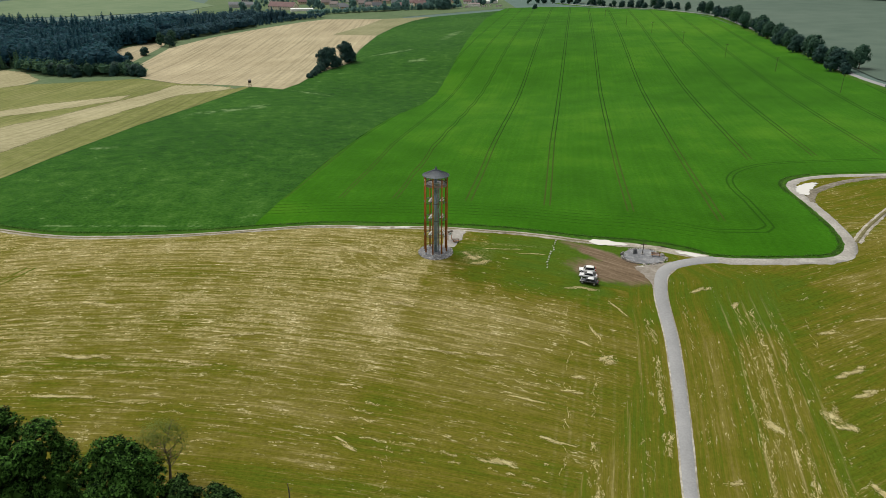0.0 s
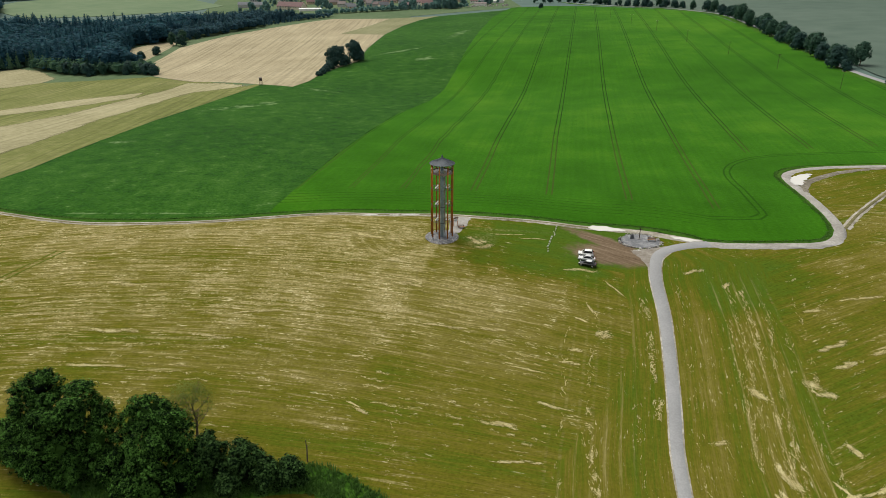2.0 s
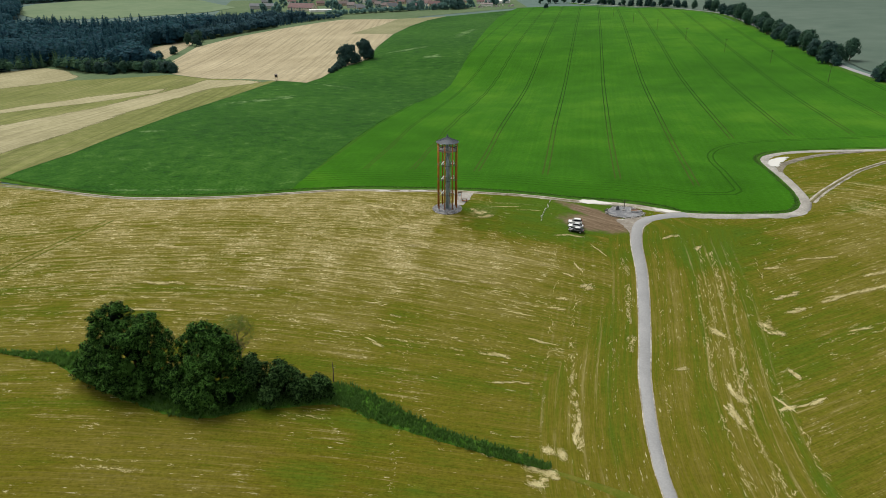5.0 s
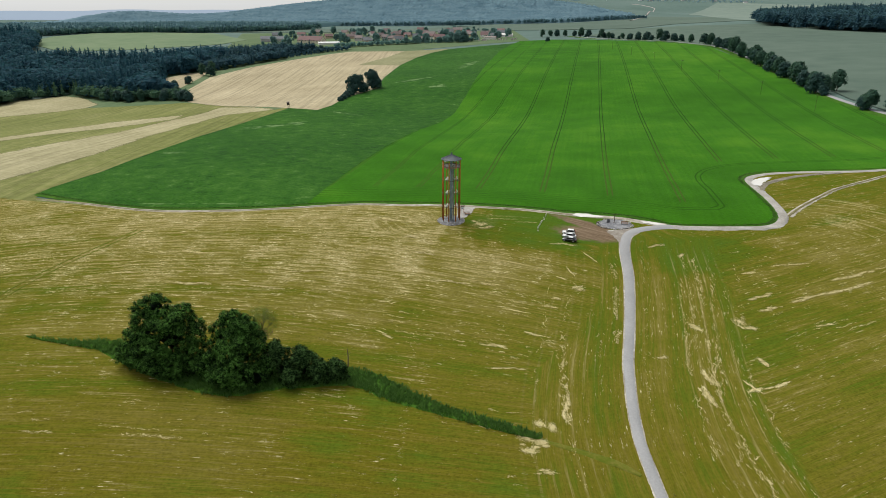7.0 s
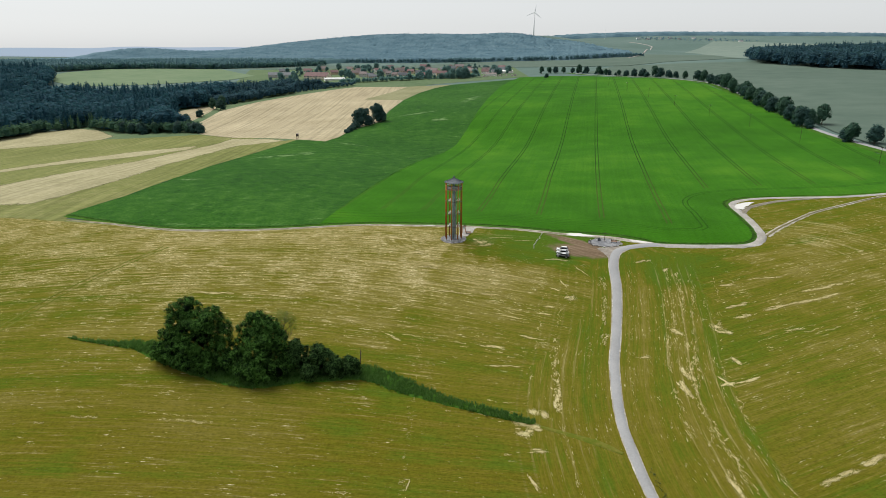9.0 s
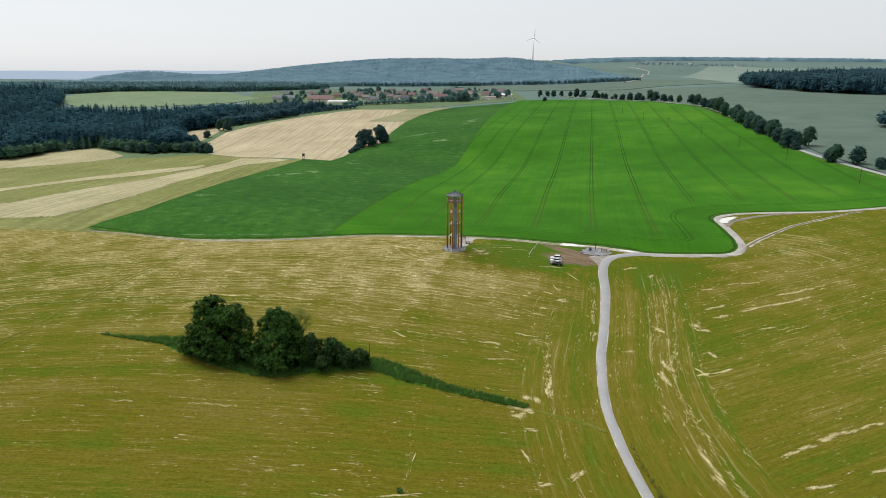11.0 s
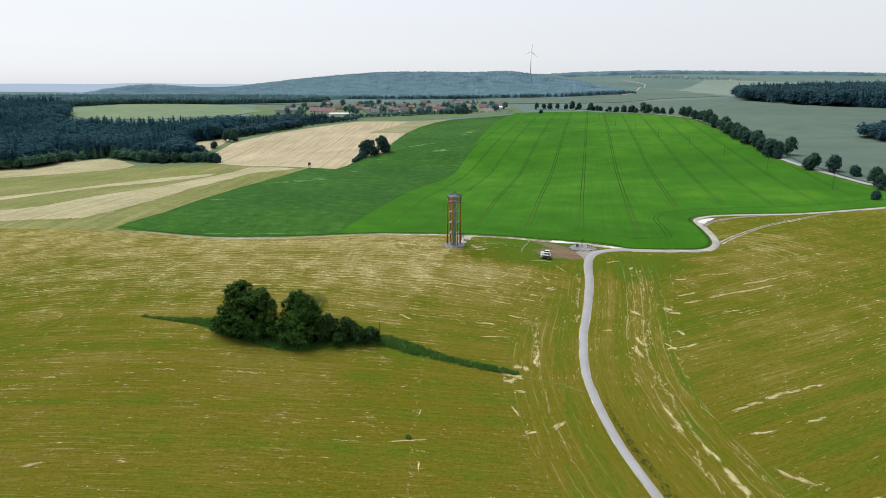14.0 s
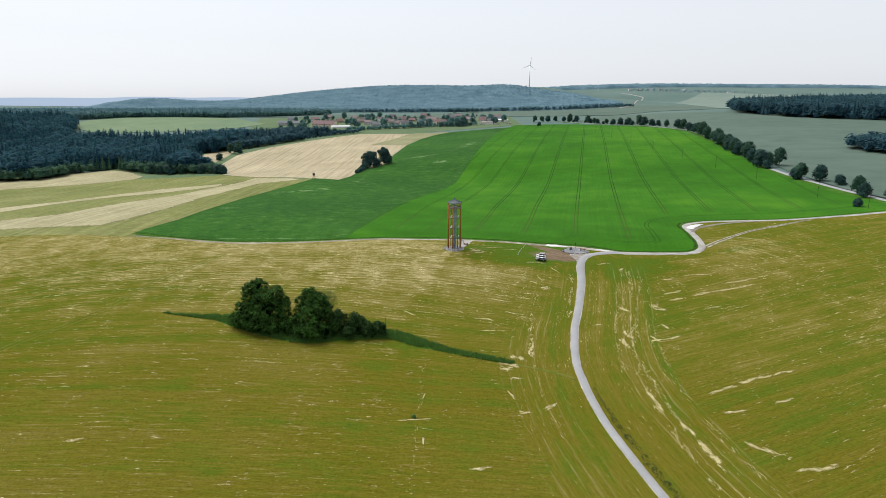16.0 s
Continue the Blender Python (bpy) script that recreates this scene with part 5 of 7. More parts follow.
for k, (d0, d1, y0, y1, often, wide) in enumerate(ROWS):
    n = int(abs(y1 - y0) * often * 3.2)
    t = SWRNG.rand(n)
    t = t[[noise.noise((q * abs(y1 - y0) * 0.16, k * 3.7, 0)) > -0.12 + 0.3 * (SWRNG.rand() - 0.5) for q in t]]
    y = y0 + (y1 - y0) * t
    at.append(np.column_stack([road_x(y) + d0 + (d1 - d0) * t + SWRNG.normal(0, 0.4, len(t)), y]))
    head.append(np.arctan2(np.full(len(t), -1.0), road_x(y - 0.5) - road_x(y + 0.5) + (d1 - d0) / (y0 - y1)) + SWRNG.normal(0, 0.2, len(t)))
    size.append(np.column_stack([SWRNG.uniform(0.5, 2.0, len(t)), wide * SWRNG.uniform(0.15, 0.55, len(t))]))
at, head, size = np.vstack(at), np.concatenate(head), np.vstack(size)
strewn("straw_rows", at, head, size[:, 0], size[:, 1], 62, "broken rows of pale straw beside the road")


def swath_wisps(seed, tries, low, high, pitch, label, thin=0.0):
    """Wisps that keep to the mower's lines: x and y ranges, distance between lines."""
    rng = np.random.RandomState(seed)
    xy = np.column_stack([rng.uniform(low[0], high[0], tries), rng.uniform(low[1], high[1], tries)])
    d = xy[:, 0] - road_x(xy[:, 1])
    v = swath_uv(xy)[:, 0]
    want = np.array([noise.noise((x * 0.022, w * 0.07, seed)) + 0.7 * noise.noise((x * 0.09, w * 0.35, 4.0)) for x, w in zip(xy[:, 0], v)])
    top = np.interp(xy[:, 1], [-330, -110, -70, -45, -10, 20], [-0.62, -0.5, -0.26, -0.04, 0.06, 0.0])
    lawn = ((xy[:, 0] - 28) / 30) ** 2 + ((xy[:, 1] - 1) / 15) ** 2 < 1
    keep = (want + top - thin > rng.uniform(-0.15, 0.25, tries)) & ((d < -22) | (d > 31)) & ~lawn & (xy[:, 1] < 12 - 0.06 * np.abs(xy[:, 0]))
    xy, v = xy[keep], v[keep]
    slope = (swath_uv(xy + (0.5, 0))[:, 0] - swath_uv(xy - (0.5, 0))[:, 0])
    xy[:, 1] += np.round(v / pitch) * pitch - v + rng.normal(0, 0.16, len(xy))
    long = np.minimum(0.8 + rng.exponential(1.5, len(xy)), 7.0)
    return strewn("straw_wisps", xy, np.arctan2(-slope, 1.0), long, rng.uniform(0.16, 0.5, len(xy)), seed + 1, label)


swath_wisps(63, 5200, (-200, -150), (46, 14), 1.9, "short pale wisps of straw along the mower's lines")
swath_wisps(65, 2600, (55, -190), (250, 40), 1.9, "scattered wisps of straw on the far meadow", 0.06)
# two thin rows that follow the track
x = SWRNG.uniform(-170, -18, 260)
track_xy = smooth_line(TRACK, 4)
y = np.interp(x, track_xy[:, 0], track_xy[:, 1]) - np.where(np.arange(260) % 2, 5.6, 8.8) + SWRNG.normal(0, 0.18, 260)
lean = np.interp(x + 1, track_xy[:, 0], track_xy[:, 1]) - np.interp(x - 1, track_xy[:, 0], track_xy[:, 1])
strewn("straw_rows", np.column_stack([x, y]), np.arctan2(lean, 2.0), SWRNG.uniform(0.8, 3.4, 260), np.full(260, 0.28), 69, "two thin straw rows running beside the track")
# a line of dropped tufts across the swaths
y = SWRNG.uniform(-150, -14, 150)
strewn("dropped_tufts", np.column_stack([-8.6 + 0.012 * (y + 80) + SWRNG.normal(0, 0.35, 150), y]), SWRNG.uniform(0, 3.1, 150), np.full(150, 0.6), np.full(150, 0.35), 67, "line of dropped straw tufts crossing the swaths", 12.0)


# ---- the lookout tower ----
M_REDPOST = speckled("red_stained_larch", [(0, (0.19, 0.062, 0.014)), (0.5, (0.30, 0.106, 0.026)), (1, (0.42, 0.165, 0.046))], 6.0, 0.8, 0.6, relief=0.006)
M_STEEL = speckled("blue_grey_steel", [(0, (0.15, 0.20, 0.23)), (0.5, (0.24, 0.31, 0.345)), (1, (0.35, 0.42, 0.46))], 5.0, 0.8, 0.45, 0.3, 0.5)
M_DARKSTEEL = speckled("dark_steel", [(0, (0.035, 0.04, 0.045)), (0.5, (0.06, 0.066, 0.072)), (1, (0.10, 0.108, 0.115))], 5.0, 0.8, 0.5, 0.4, 0.4)
M_ZINC = speckled("galvanised_steel", [(0, (0.30, 0.31, 0.32)), (0.5, (0.42, 0.43, 0.44)), (1, (0.55, 0.56, 0.57))], 6.0, 1.0, 0.45, 0.5, 0.5)
M_WHITE = speckled("white_painted_metal", [(0, (0.70, 0.70, 0.68)), (0.5, (0.80, 0.80, 0.78)), (1, (0.86, 0.86, 0.84))], 5.0, 0.7, 0.45)
M_ROOF = speckled("dark_seamed_sheet_metal", [(0, (0.045, 0.053, 0.066)), (0.5, (0.068, 0.080, 0.097)), (1, (0.10, 0.116, 0.135))], 4.0, 0.5, 0.55, 0.1, 0.25)
M_DARKWOOD = speckled("weathered_dark_wood", [(0, (0.035, 0.028, 0.022)), (0.5, (0.06, 0.048, 0.038)), (1, (0.10, 0.08, 0.06))], 7.0, 1.0, 0.8, relief=0.01)
M_GREYWOOD = speckled("grey_weathered_planks", [(0, (0.12, 0.10, 0.085)), (0.5, (0.20, 0.17, 0.15)), (1, (0.30, 0.27, 0.24))], 6.0, 0.8, 0.8, relief=0.01)

tower = thing("lookout_tower", 0, 1.7, 8, 0.22, "lookout tower with red posts, grey stair core and conical metal roof", "tower")
tower.matrix_world = tower.matrix_world @ Matrix.Diagonal((1, 1, 0.958, 1))
LEVELS = (4.8, 9.3, 13.8)
for k in range(8):
    a = radians(22.5 + 45 * k)
    x, y = 2.8 * math.cos(a), 2.8 * math.sin(a)
    bm = bmesh.new()
    rod(bm, (x, y, 0.15), (x, y, 20.6), 0.17, 0.15, 10)
    post = part("post", bm, M_REDPOST, tower, "round red-stained timber post", True)
    bm = bmesh.new()
    rod(bm, (x, y, -0.15), (x, y, 0.22), 0.24, 0.22, 10)
    part("post_foot", bm, M_ZINC, post)
bm = bmesh.new()
rod(bm, (0, 0, -0.1), (0, 0, 20.7), 0.40, 0.34, 16)
part("core_column", bm, M_STEEL, tower, "blue-grey steel core column", True)
for k in range(20):
    a = radians(18 * k)
    bm = bmesh.new()
    rod(bm, (0.86 * math.cos(a), 0.86 * math.sin(a), 0), (0.86 * math.cos(a), 0.86 * math.sin(a), 18.4), 0.04, sides=5)
    part("stair_mullion", bm, M_STEEL, tower)
for k in range(98):
    a, z = radians(24 * k), 0.15 + 0.185 * k
    bm = bmesh.new()
    ring(bm, 0.2, 0.86, z, z + 0.04, 2, 24 * k, 24 * k + 27)
    part("stair_tread", bm, M_STEEL, tower)
bm = bmesh.new()
for k in range(220):
    a0, a1 = radians(10.8 * k), radians(10.8 * (k + 1))
    rod(bm, (0.9 * math.cos(a0), 0.9 * math.sin(a0), 1.1 + 0.0832 * k), (0.9 * math.cos(a1), 0.9 * math.sin(a1), 1.1 + 0.0832 * (k + 1)), 0.03, sides=4)
part("stair_handrail", bm, M_ZINC, tower)
for n, z in enumerate(LEVELS):
    bm = bmesh.new()
    ring(bm, 2.7, 2.86, z - 0.05, z + 0.05, 40)
    part("brace_ring", bm, M_DARKSTEEL, tower, "grey steel ring tying the posts")
    for k in range(4):
        a0 = 45 + 90 * k
        bm = bmesh.new()
        rod(bm, (0.95 * math.cos(radians(a0)), 0.95 * math.sin(radians(a0)), z), (2.7 * math.cos(radians(a0)), 2.7 * math.sin(radians(a0)), z), 0.06, sides=6)
        part("spoke", bm, M_DARKSTEEL, tower)
    for cx in (-1.35, 1.4):
        bm = bmesh.new()
        box(bm, (1.1, 1.3, 0.06), (cx, -0.4, z + 0.05), bevel=0.01)
        part("landing", bm, M_DARKSTEEL, tower, "dark grating landing")
        bm = bmesh.new()
        rod(bm, (cx - 0.42, -0.6, z + 0.05), (cx + 0.3, -0.6, z + 1.05), 0.2, sides=6)
        part("diagonal_brace", bm, M_WHITE, tower, "white painted diagonal brace")
        bm = bmesh.new()
        rod(bm, (cx - 0.1, -0.75, z - 0.1), (cx + 0.5, -0.75, z + 0.55), 0.12, sides=6)
        part("diagonal_brace", bm, M_WHITE, tower, "white painted diagonal brace")
bm = bmesh.new()
ring(bm, 1.05, 2.7, 18.0, 18.22, 40)
deck = part("viewing_deck", bm, M_ZINC, tower, "round grey viewing deck")
bm = bmesh.new()
ring(bm, 2.66, 2.72, 17.92, 18.5, 40)
part("deck_fascia", bm, M_GREYWOOD, deck, "grey timber band round the deck")
for k in range(72):
    a = radians(5 * k)
    bm = bmesh.new()
    rod(bm, (2.69 * math.cos(a), 2.69 * math.sin(a), 18.5), (2.69 * math.cos(a), 2.69 * math.sin(a), 19.15), 0.028, sides=4)
    part("baluster", bm, M_GREYWOOD, deck)
bm = bmesh.new()
ring(bm, 2.63, 2.75, 19.12, 19.2, 40)
part("parapet_rail", bm, M_ZINC, deck)
bm = bmesh.new()
ring(bm, 2.65, 2.95, 20.45, 20.62, 40)
part("eaves_ring", bm, M_ZINC, tower)
N_SEAM = 32
for k in range(N_SEAM):  # roof of single metal trays
    a0, a1 = 2 * math.pi * k / N_SEAM, 2 * math.pi * (k + 1) / N_SEAM
    bm = bmesh.new()
    prof = ((3.25, 20.55), (1.6, 21.28), (0.42, 21.85))
    top = [[bm.verts.new((r * math.cos(a), r * math.sin(a), z)) for a in (a0, a1)] for r, z in prof]
    low = [[bm.verts.new((r * math.cos(a), r * math.sin(a), z - 0.07)) for a in (a0, a1)] for r, z in prof]
    for i in range(2):
        bm.faces.new((top[i][0], top[i][1], top[i + 1][1], top[i + 1][0]))
        bm.faces.new((low[i][0], low[i + 1][0], low[i + 1][1], low[i][1]))
    bm.faces.new((top[0][0], low[0][0], low[0][1], top[0][1]))
    tray = part("roof_panel", bm, M_ROOF, tower)
    bm = bmesh.new()
    rod(bm, (3.25 * math.cos(a0), 3.25 * math.sin(a0), 20.58), (1.6 * math.cos(a0), 1.6 * math.sin(a0), 21.31), 0.035, sides=4)
    rod(bm, (1.6 * math.cos(a0), 1.6 * math.sin(a0), 21.31), (0.42 * math.cos(a0), 0.42 * math.sin(a0), 21.88), 0.035, sides=4)
    part("seam", bm, M_ROOF, tray)
bm = bmesh.new()
rod(bm, (0, 0, 21.8), (0, 0, 22.15), 0.46, 0.3, 12)
rod(bm, (0, 0, 22.15), (0, 0, 22.9), 0.3, 0.03, 12)
part("roof_cap", bm, M_ROOF, tower, "pointed metal roof cap")

# loose stones
M_ROCK = speckled("pale_field_stone", [(0, (0.17, 0.16, 0.155)), (0.5, (0.28, 0.268, 0.26)), (1, (0.44, 0.425, 0.41))], 4.0, 0.8, 0.9, relief=0.03, random_part=1.5)
ROCKS = []
for s in range(5):
    rng = np.random.RandomState(40 + s)
    v, f = blob((0, 0, 0), (0.5, 0.4, 0.34), rng, 0.16, 4, 6)
    ROCKS.append(mesh_of("stone", v, f, M_ROCK))
M_BOULDER = speckled("pale_lichened_boulder", [(0, (0.26, 0.25, 0.215)), (0.5, (0.39, 0.375, 0.33)), (1, (0.53, 0.52, 0.47))], 4.0, 0.8, 0.9, relief=0.03, random_part=0.6)
BOULDERS = []
for s in range(5):
    v, f = blob((0, 0, 0), (0.5, 0.4, 0.34), np.random.RandomState(50 + s), 0.16, 4, 6)
    BOULDERS.append(mesh_of("stone", v, f, M_BOULDER))
SRNG = np.random.RandomState(9)


def stone(x, y, size, label, group, parent=None, base=None, dz=0.0):
    ob = new("stone", (ROCKS if parent else BOULDERS)[SRNG.randint(5)])
    z = land_at(x, y) + dz + 0.16 * size
    m = pose(x, y, z, SRNG.uniform(-20, 20), SRNG.uniform(-20, 20), SRNG.uniform(0, 360)) @ Matrix.Diagonal((size, size * SRNG.uniform(0.7, 1.1), size * SRNG.uniform(0.7, 1), 1))
    if parent:
        ob.parent = parent
        ob.matrix_basis = base.inverted() @ m
    else:
        ob.matrix_world = m
        tagged(ob, label, "stone", group)
    return ob


bed_ring = thing("stone_kerb", 0, 1.5, 0, 0, "ring of small stones round the tower's gravel bed", "stone kerb")
for k in range(84):
    a = 2 * math.pi * k / 84
    stone(4.25 * math.cos(a), 1.5 + 4.25 * math.sin(a), SRNG.uniform(0.26, 0.45), "", "", bed_ring, bed_ring.matrix_world, 0.02)
for k in range(205):
    a, r = SRNG.uniform(0, 6.28), 4.0 * math.sqrt(SRNG.rand())
    if r > 1.4:
        stone(r * math.cos(a), 1.5 + r * math.sin(a), SRNG.uniform(0.16, 0.42), "", "", bed_ring, bed_ring.matrix_world, 0.1)
kerb = thing("stone_kerb", 51.4, -0.6, 0, 0, "rough border of piled field stones round the cross bed", "stone kerb")
for k in range(150):
    a = SRNG.uniform(0, 6.28)
    front = -math.sin(a)
    r = 1 + SRNG.normal(0, 0.05) + (0.05 if front > 0 else 0)
    stone(51.4 + 5.1 * r * math.cos(a), -0.7 + 4.0 * r * math.sin(a), SRNG.uniform(0.3, 0.75 if front > -0.3 else 0.5), "", "", kerb, kerb.matrix_world, 0.04)
ROW = smooth_line([(31.4, 8.0), (30.1, 4.8), (29.0, 1.5), (27.9, -1.5), (27.1, -3.8), (26.6, -6.5)], 0.95)
for k, (x, y) in enumerate(ROW):
    stone(x + SRNG.normal(0, 0.2), y, SRNG.uniform(0.35, 0.72), "pale boulder in a row marking the lawn's edge", "row of boulders")

# ---- wayside cross, memorial stone, bench, notice board ----
cross = thing("wayside_cross", 51.5, 0.3, 0, 0.1, "tall dark iron wayside cross on a stone foot", "cross")
bm = bmesh.new()
box(bm, (0.16, 0.14, 3.1), (0, 0, 1.75), bevel=0.015)
part("upright", bm, M_DARKWOOD, cross)
bm = bmesh.new()
box(bm, (1.5, 0.12, 0.16), (0, -0.01, 2.62), bevel=0.015)
part("crossbar", bm, M_DARKWOOD, cross)
bm = bmesh.new()
box(bm, (0.7, 0.6, 0.34), (0, 0, 0.14), bevel=0.04)
part("foot", bm, M_ROCK, cross, "rough stone foot")
slab = thing("memorial_stone", 49.7, 0.6, 20, 0.1, "dark upright memorial stone leaning on the gravel", "stone")
bm = bmesh.new()
box(bm, (1.3, 0.4, 1.2), (0, 0, 0.55), Euler((radians(-14), 0, 0)), 0.08)
for v in bm.verts:
    if v.co.z > 0.8:
        v.co.x *= 0.55
part("slab", bm, speckled("dark_granite", [(0, (0.05, 0.052, 0.058)), (0.5, (0.09, 0.093, 0.10)), (1, (0.15, 0.155, 0.16))], 8, 1, 0.6, relief=0.01), slab)
M_BENCHWOOD = speckled("brown_bench_wood", [(0, (0.16, 0.075, 0.03)), (0.5, (0.25, 0.13, 0.06)), (1, (0.34, 0.19, 0.09))], 7, 1, 0.65, relief=0.008)
bench = thing("bench", 54.4, -1.0, -8, 0.1, "brown wooden bench with a backrest", "bench")
for k in range(3):
    bm = bmesh.new()
    box(bm, (2.2, 0.13, 0.05), (0, -0.16 + 0.16 * k, 0.46), bevel=0.01)
    part("seat_board", bm, M_BENCHWOOD, bench)
for k in range(2):
    bm = bmesh.new()
    box(bm, (2.2, 0.05, 0.15), (0, 0.3 + 0.04 * k, 0.68 + 0.2 * k), bevel=0.01)
    part("back_board", bm, M_BENCHWOOD, bench)
for s in (-0.85, 0.85):
    bm = bmesh.new()
    box(bm, (0.09, 0.5, 0.42), (s, 0, 0.22), bevel=0.01)
    box(bm, (0.09, 0.07, 0.62), (s, 0.28, 0.7), bevel=0.01)
    part("leg", bm, M_DARKWOOD, bench)
board = thing("notice_board", 3.7, 8.6, 35, 0.05, "small notice board with red posts and a white panel", "notice board")
for s in (-0.6, 0.6):
    bm = bmesh.new()
    rod(bm, (s, 0, -0.1), (s, 0, 2.3), 0.09, sides=8)
    part("post", bm, M_REDPOST, board)
bm = bmesh.new()
box(bm, (1.1, 0.06, 0.7), (0, -0.05, 1.6), bevel=0.01)
panel = part("panel", bm, M_WHITE, board, "white panel")
for k in range(5):
    bm = bmesh.new()
    box(bm, (0.8 - 0.12 * (k % 2), 0.012, 0.05), (-0.05 * (k % 2), -0.087, 1.84 - 0.12 * k))
    part("text_bar", bm, M_STEEL, panel)
for s in (-1, 1):
    bm = bmesh.new()
    box(bm, (1.6, 0.5, 0.04), (0, 0.2 * s, 2.36), Euler((radians(-28 * s), 0, 0)))
    part("roof_board", bm, M_DARKWOOD, board)
table = thing("picnic_table", 5.2, 7.4, 10, 0.05, "small dark picnic table with benches", "table")
bm = bmesh.new()
box(bm, (1.7, 0.75, 0.06), (0, 0, 0.75), bevel=0.01)
part("tabletop", bm, M_GREYWOOD, table)
for s in (-0.65, 0.65):
    bm = bmesh.new()
    box(bm, (1.7, 0.28, 0.05), (0, s, 0.45), bevel=0.01)
    part("seat", bm, M_REDPOST, table)
    bm = bmesh.new()
    box(bm, (0.08, 1.4, 0.08), (s, 0, 0.4))
    box(bm, (0.08, 0.5, 0.72), (s, 0, 0.36))
    part("leg", bm, M_DARKWOOD, table)


# ---- cars ----
M_GLASS = plain("dark_car_glass", (0.008, 0.009, 0.011), 0.08, 0.0, 0.35)
M_TYRE = plain("black_rubber", (0.018, 0.018, 0.018), 0.8)
M_RIM = plain("alloy_rim", (0.45, 0.46, 0.47), 0.35, 0.8)
M_LAMP = plain("clear_lamp", (0.7, 0.72, 0.74), 0.1, 0.0, 0.7)
M_TAIL = plain("red_tail_lamp", (0.35, 0.012, 0.01), 0.2)
M_TRIM = plain("black_plastic", (0.02, 0.02, 0.021), 0.6)


def paint(name, colour, coat=0.9):
    m = plain(name, colour, 0.25, 0.0, 0.5)
    b = m.node_tree.nodes["Principled BSDF"]
    b.inputs["Coat Weight"].default_value, b.inputs["Coat Roughness"].default_value = coat, 0.05
    return m


def loft(sections, closed_ends=True):
    bm = bmesh.new()
    rows = [[bm.verts.new(p) for p in s] for s in sections]
    n = len(rows[0])
    for a, b in zip(rows, rows[1:]):
        for k in range(n):
            bm.faces.new((a[k], b[k], b[(k + 1) % n], a[(k + 1) % n]))
    if closed_ends:
        bm.faces.new(rows[0])
        bm.faces.new(rows[-1][::-1])
    bmesh.ops.recalc_face_normals(bm, faces=bm.faces)
    return bm


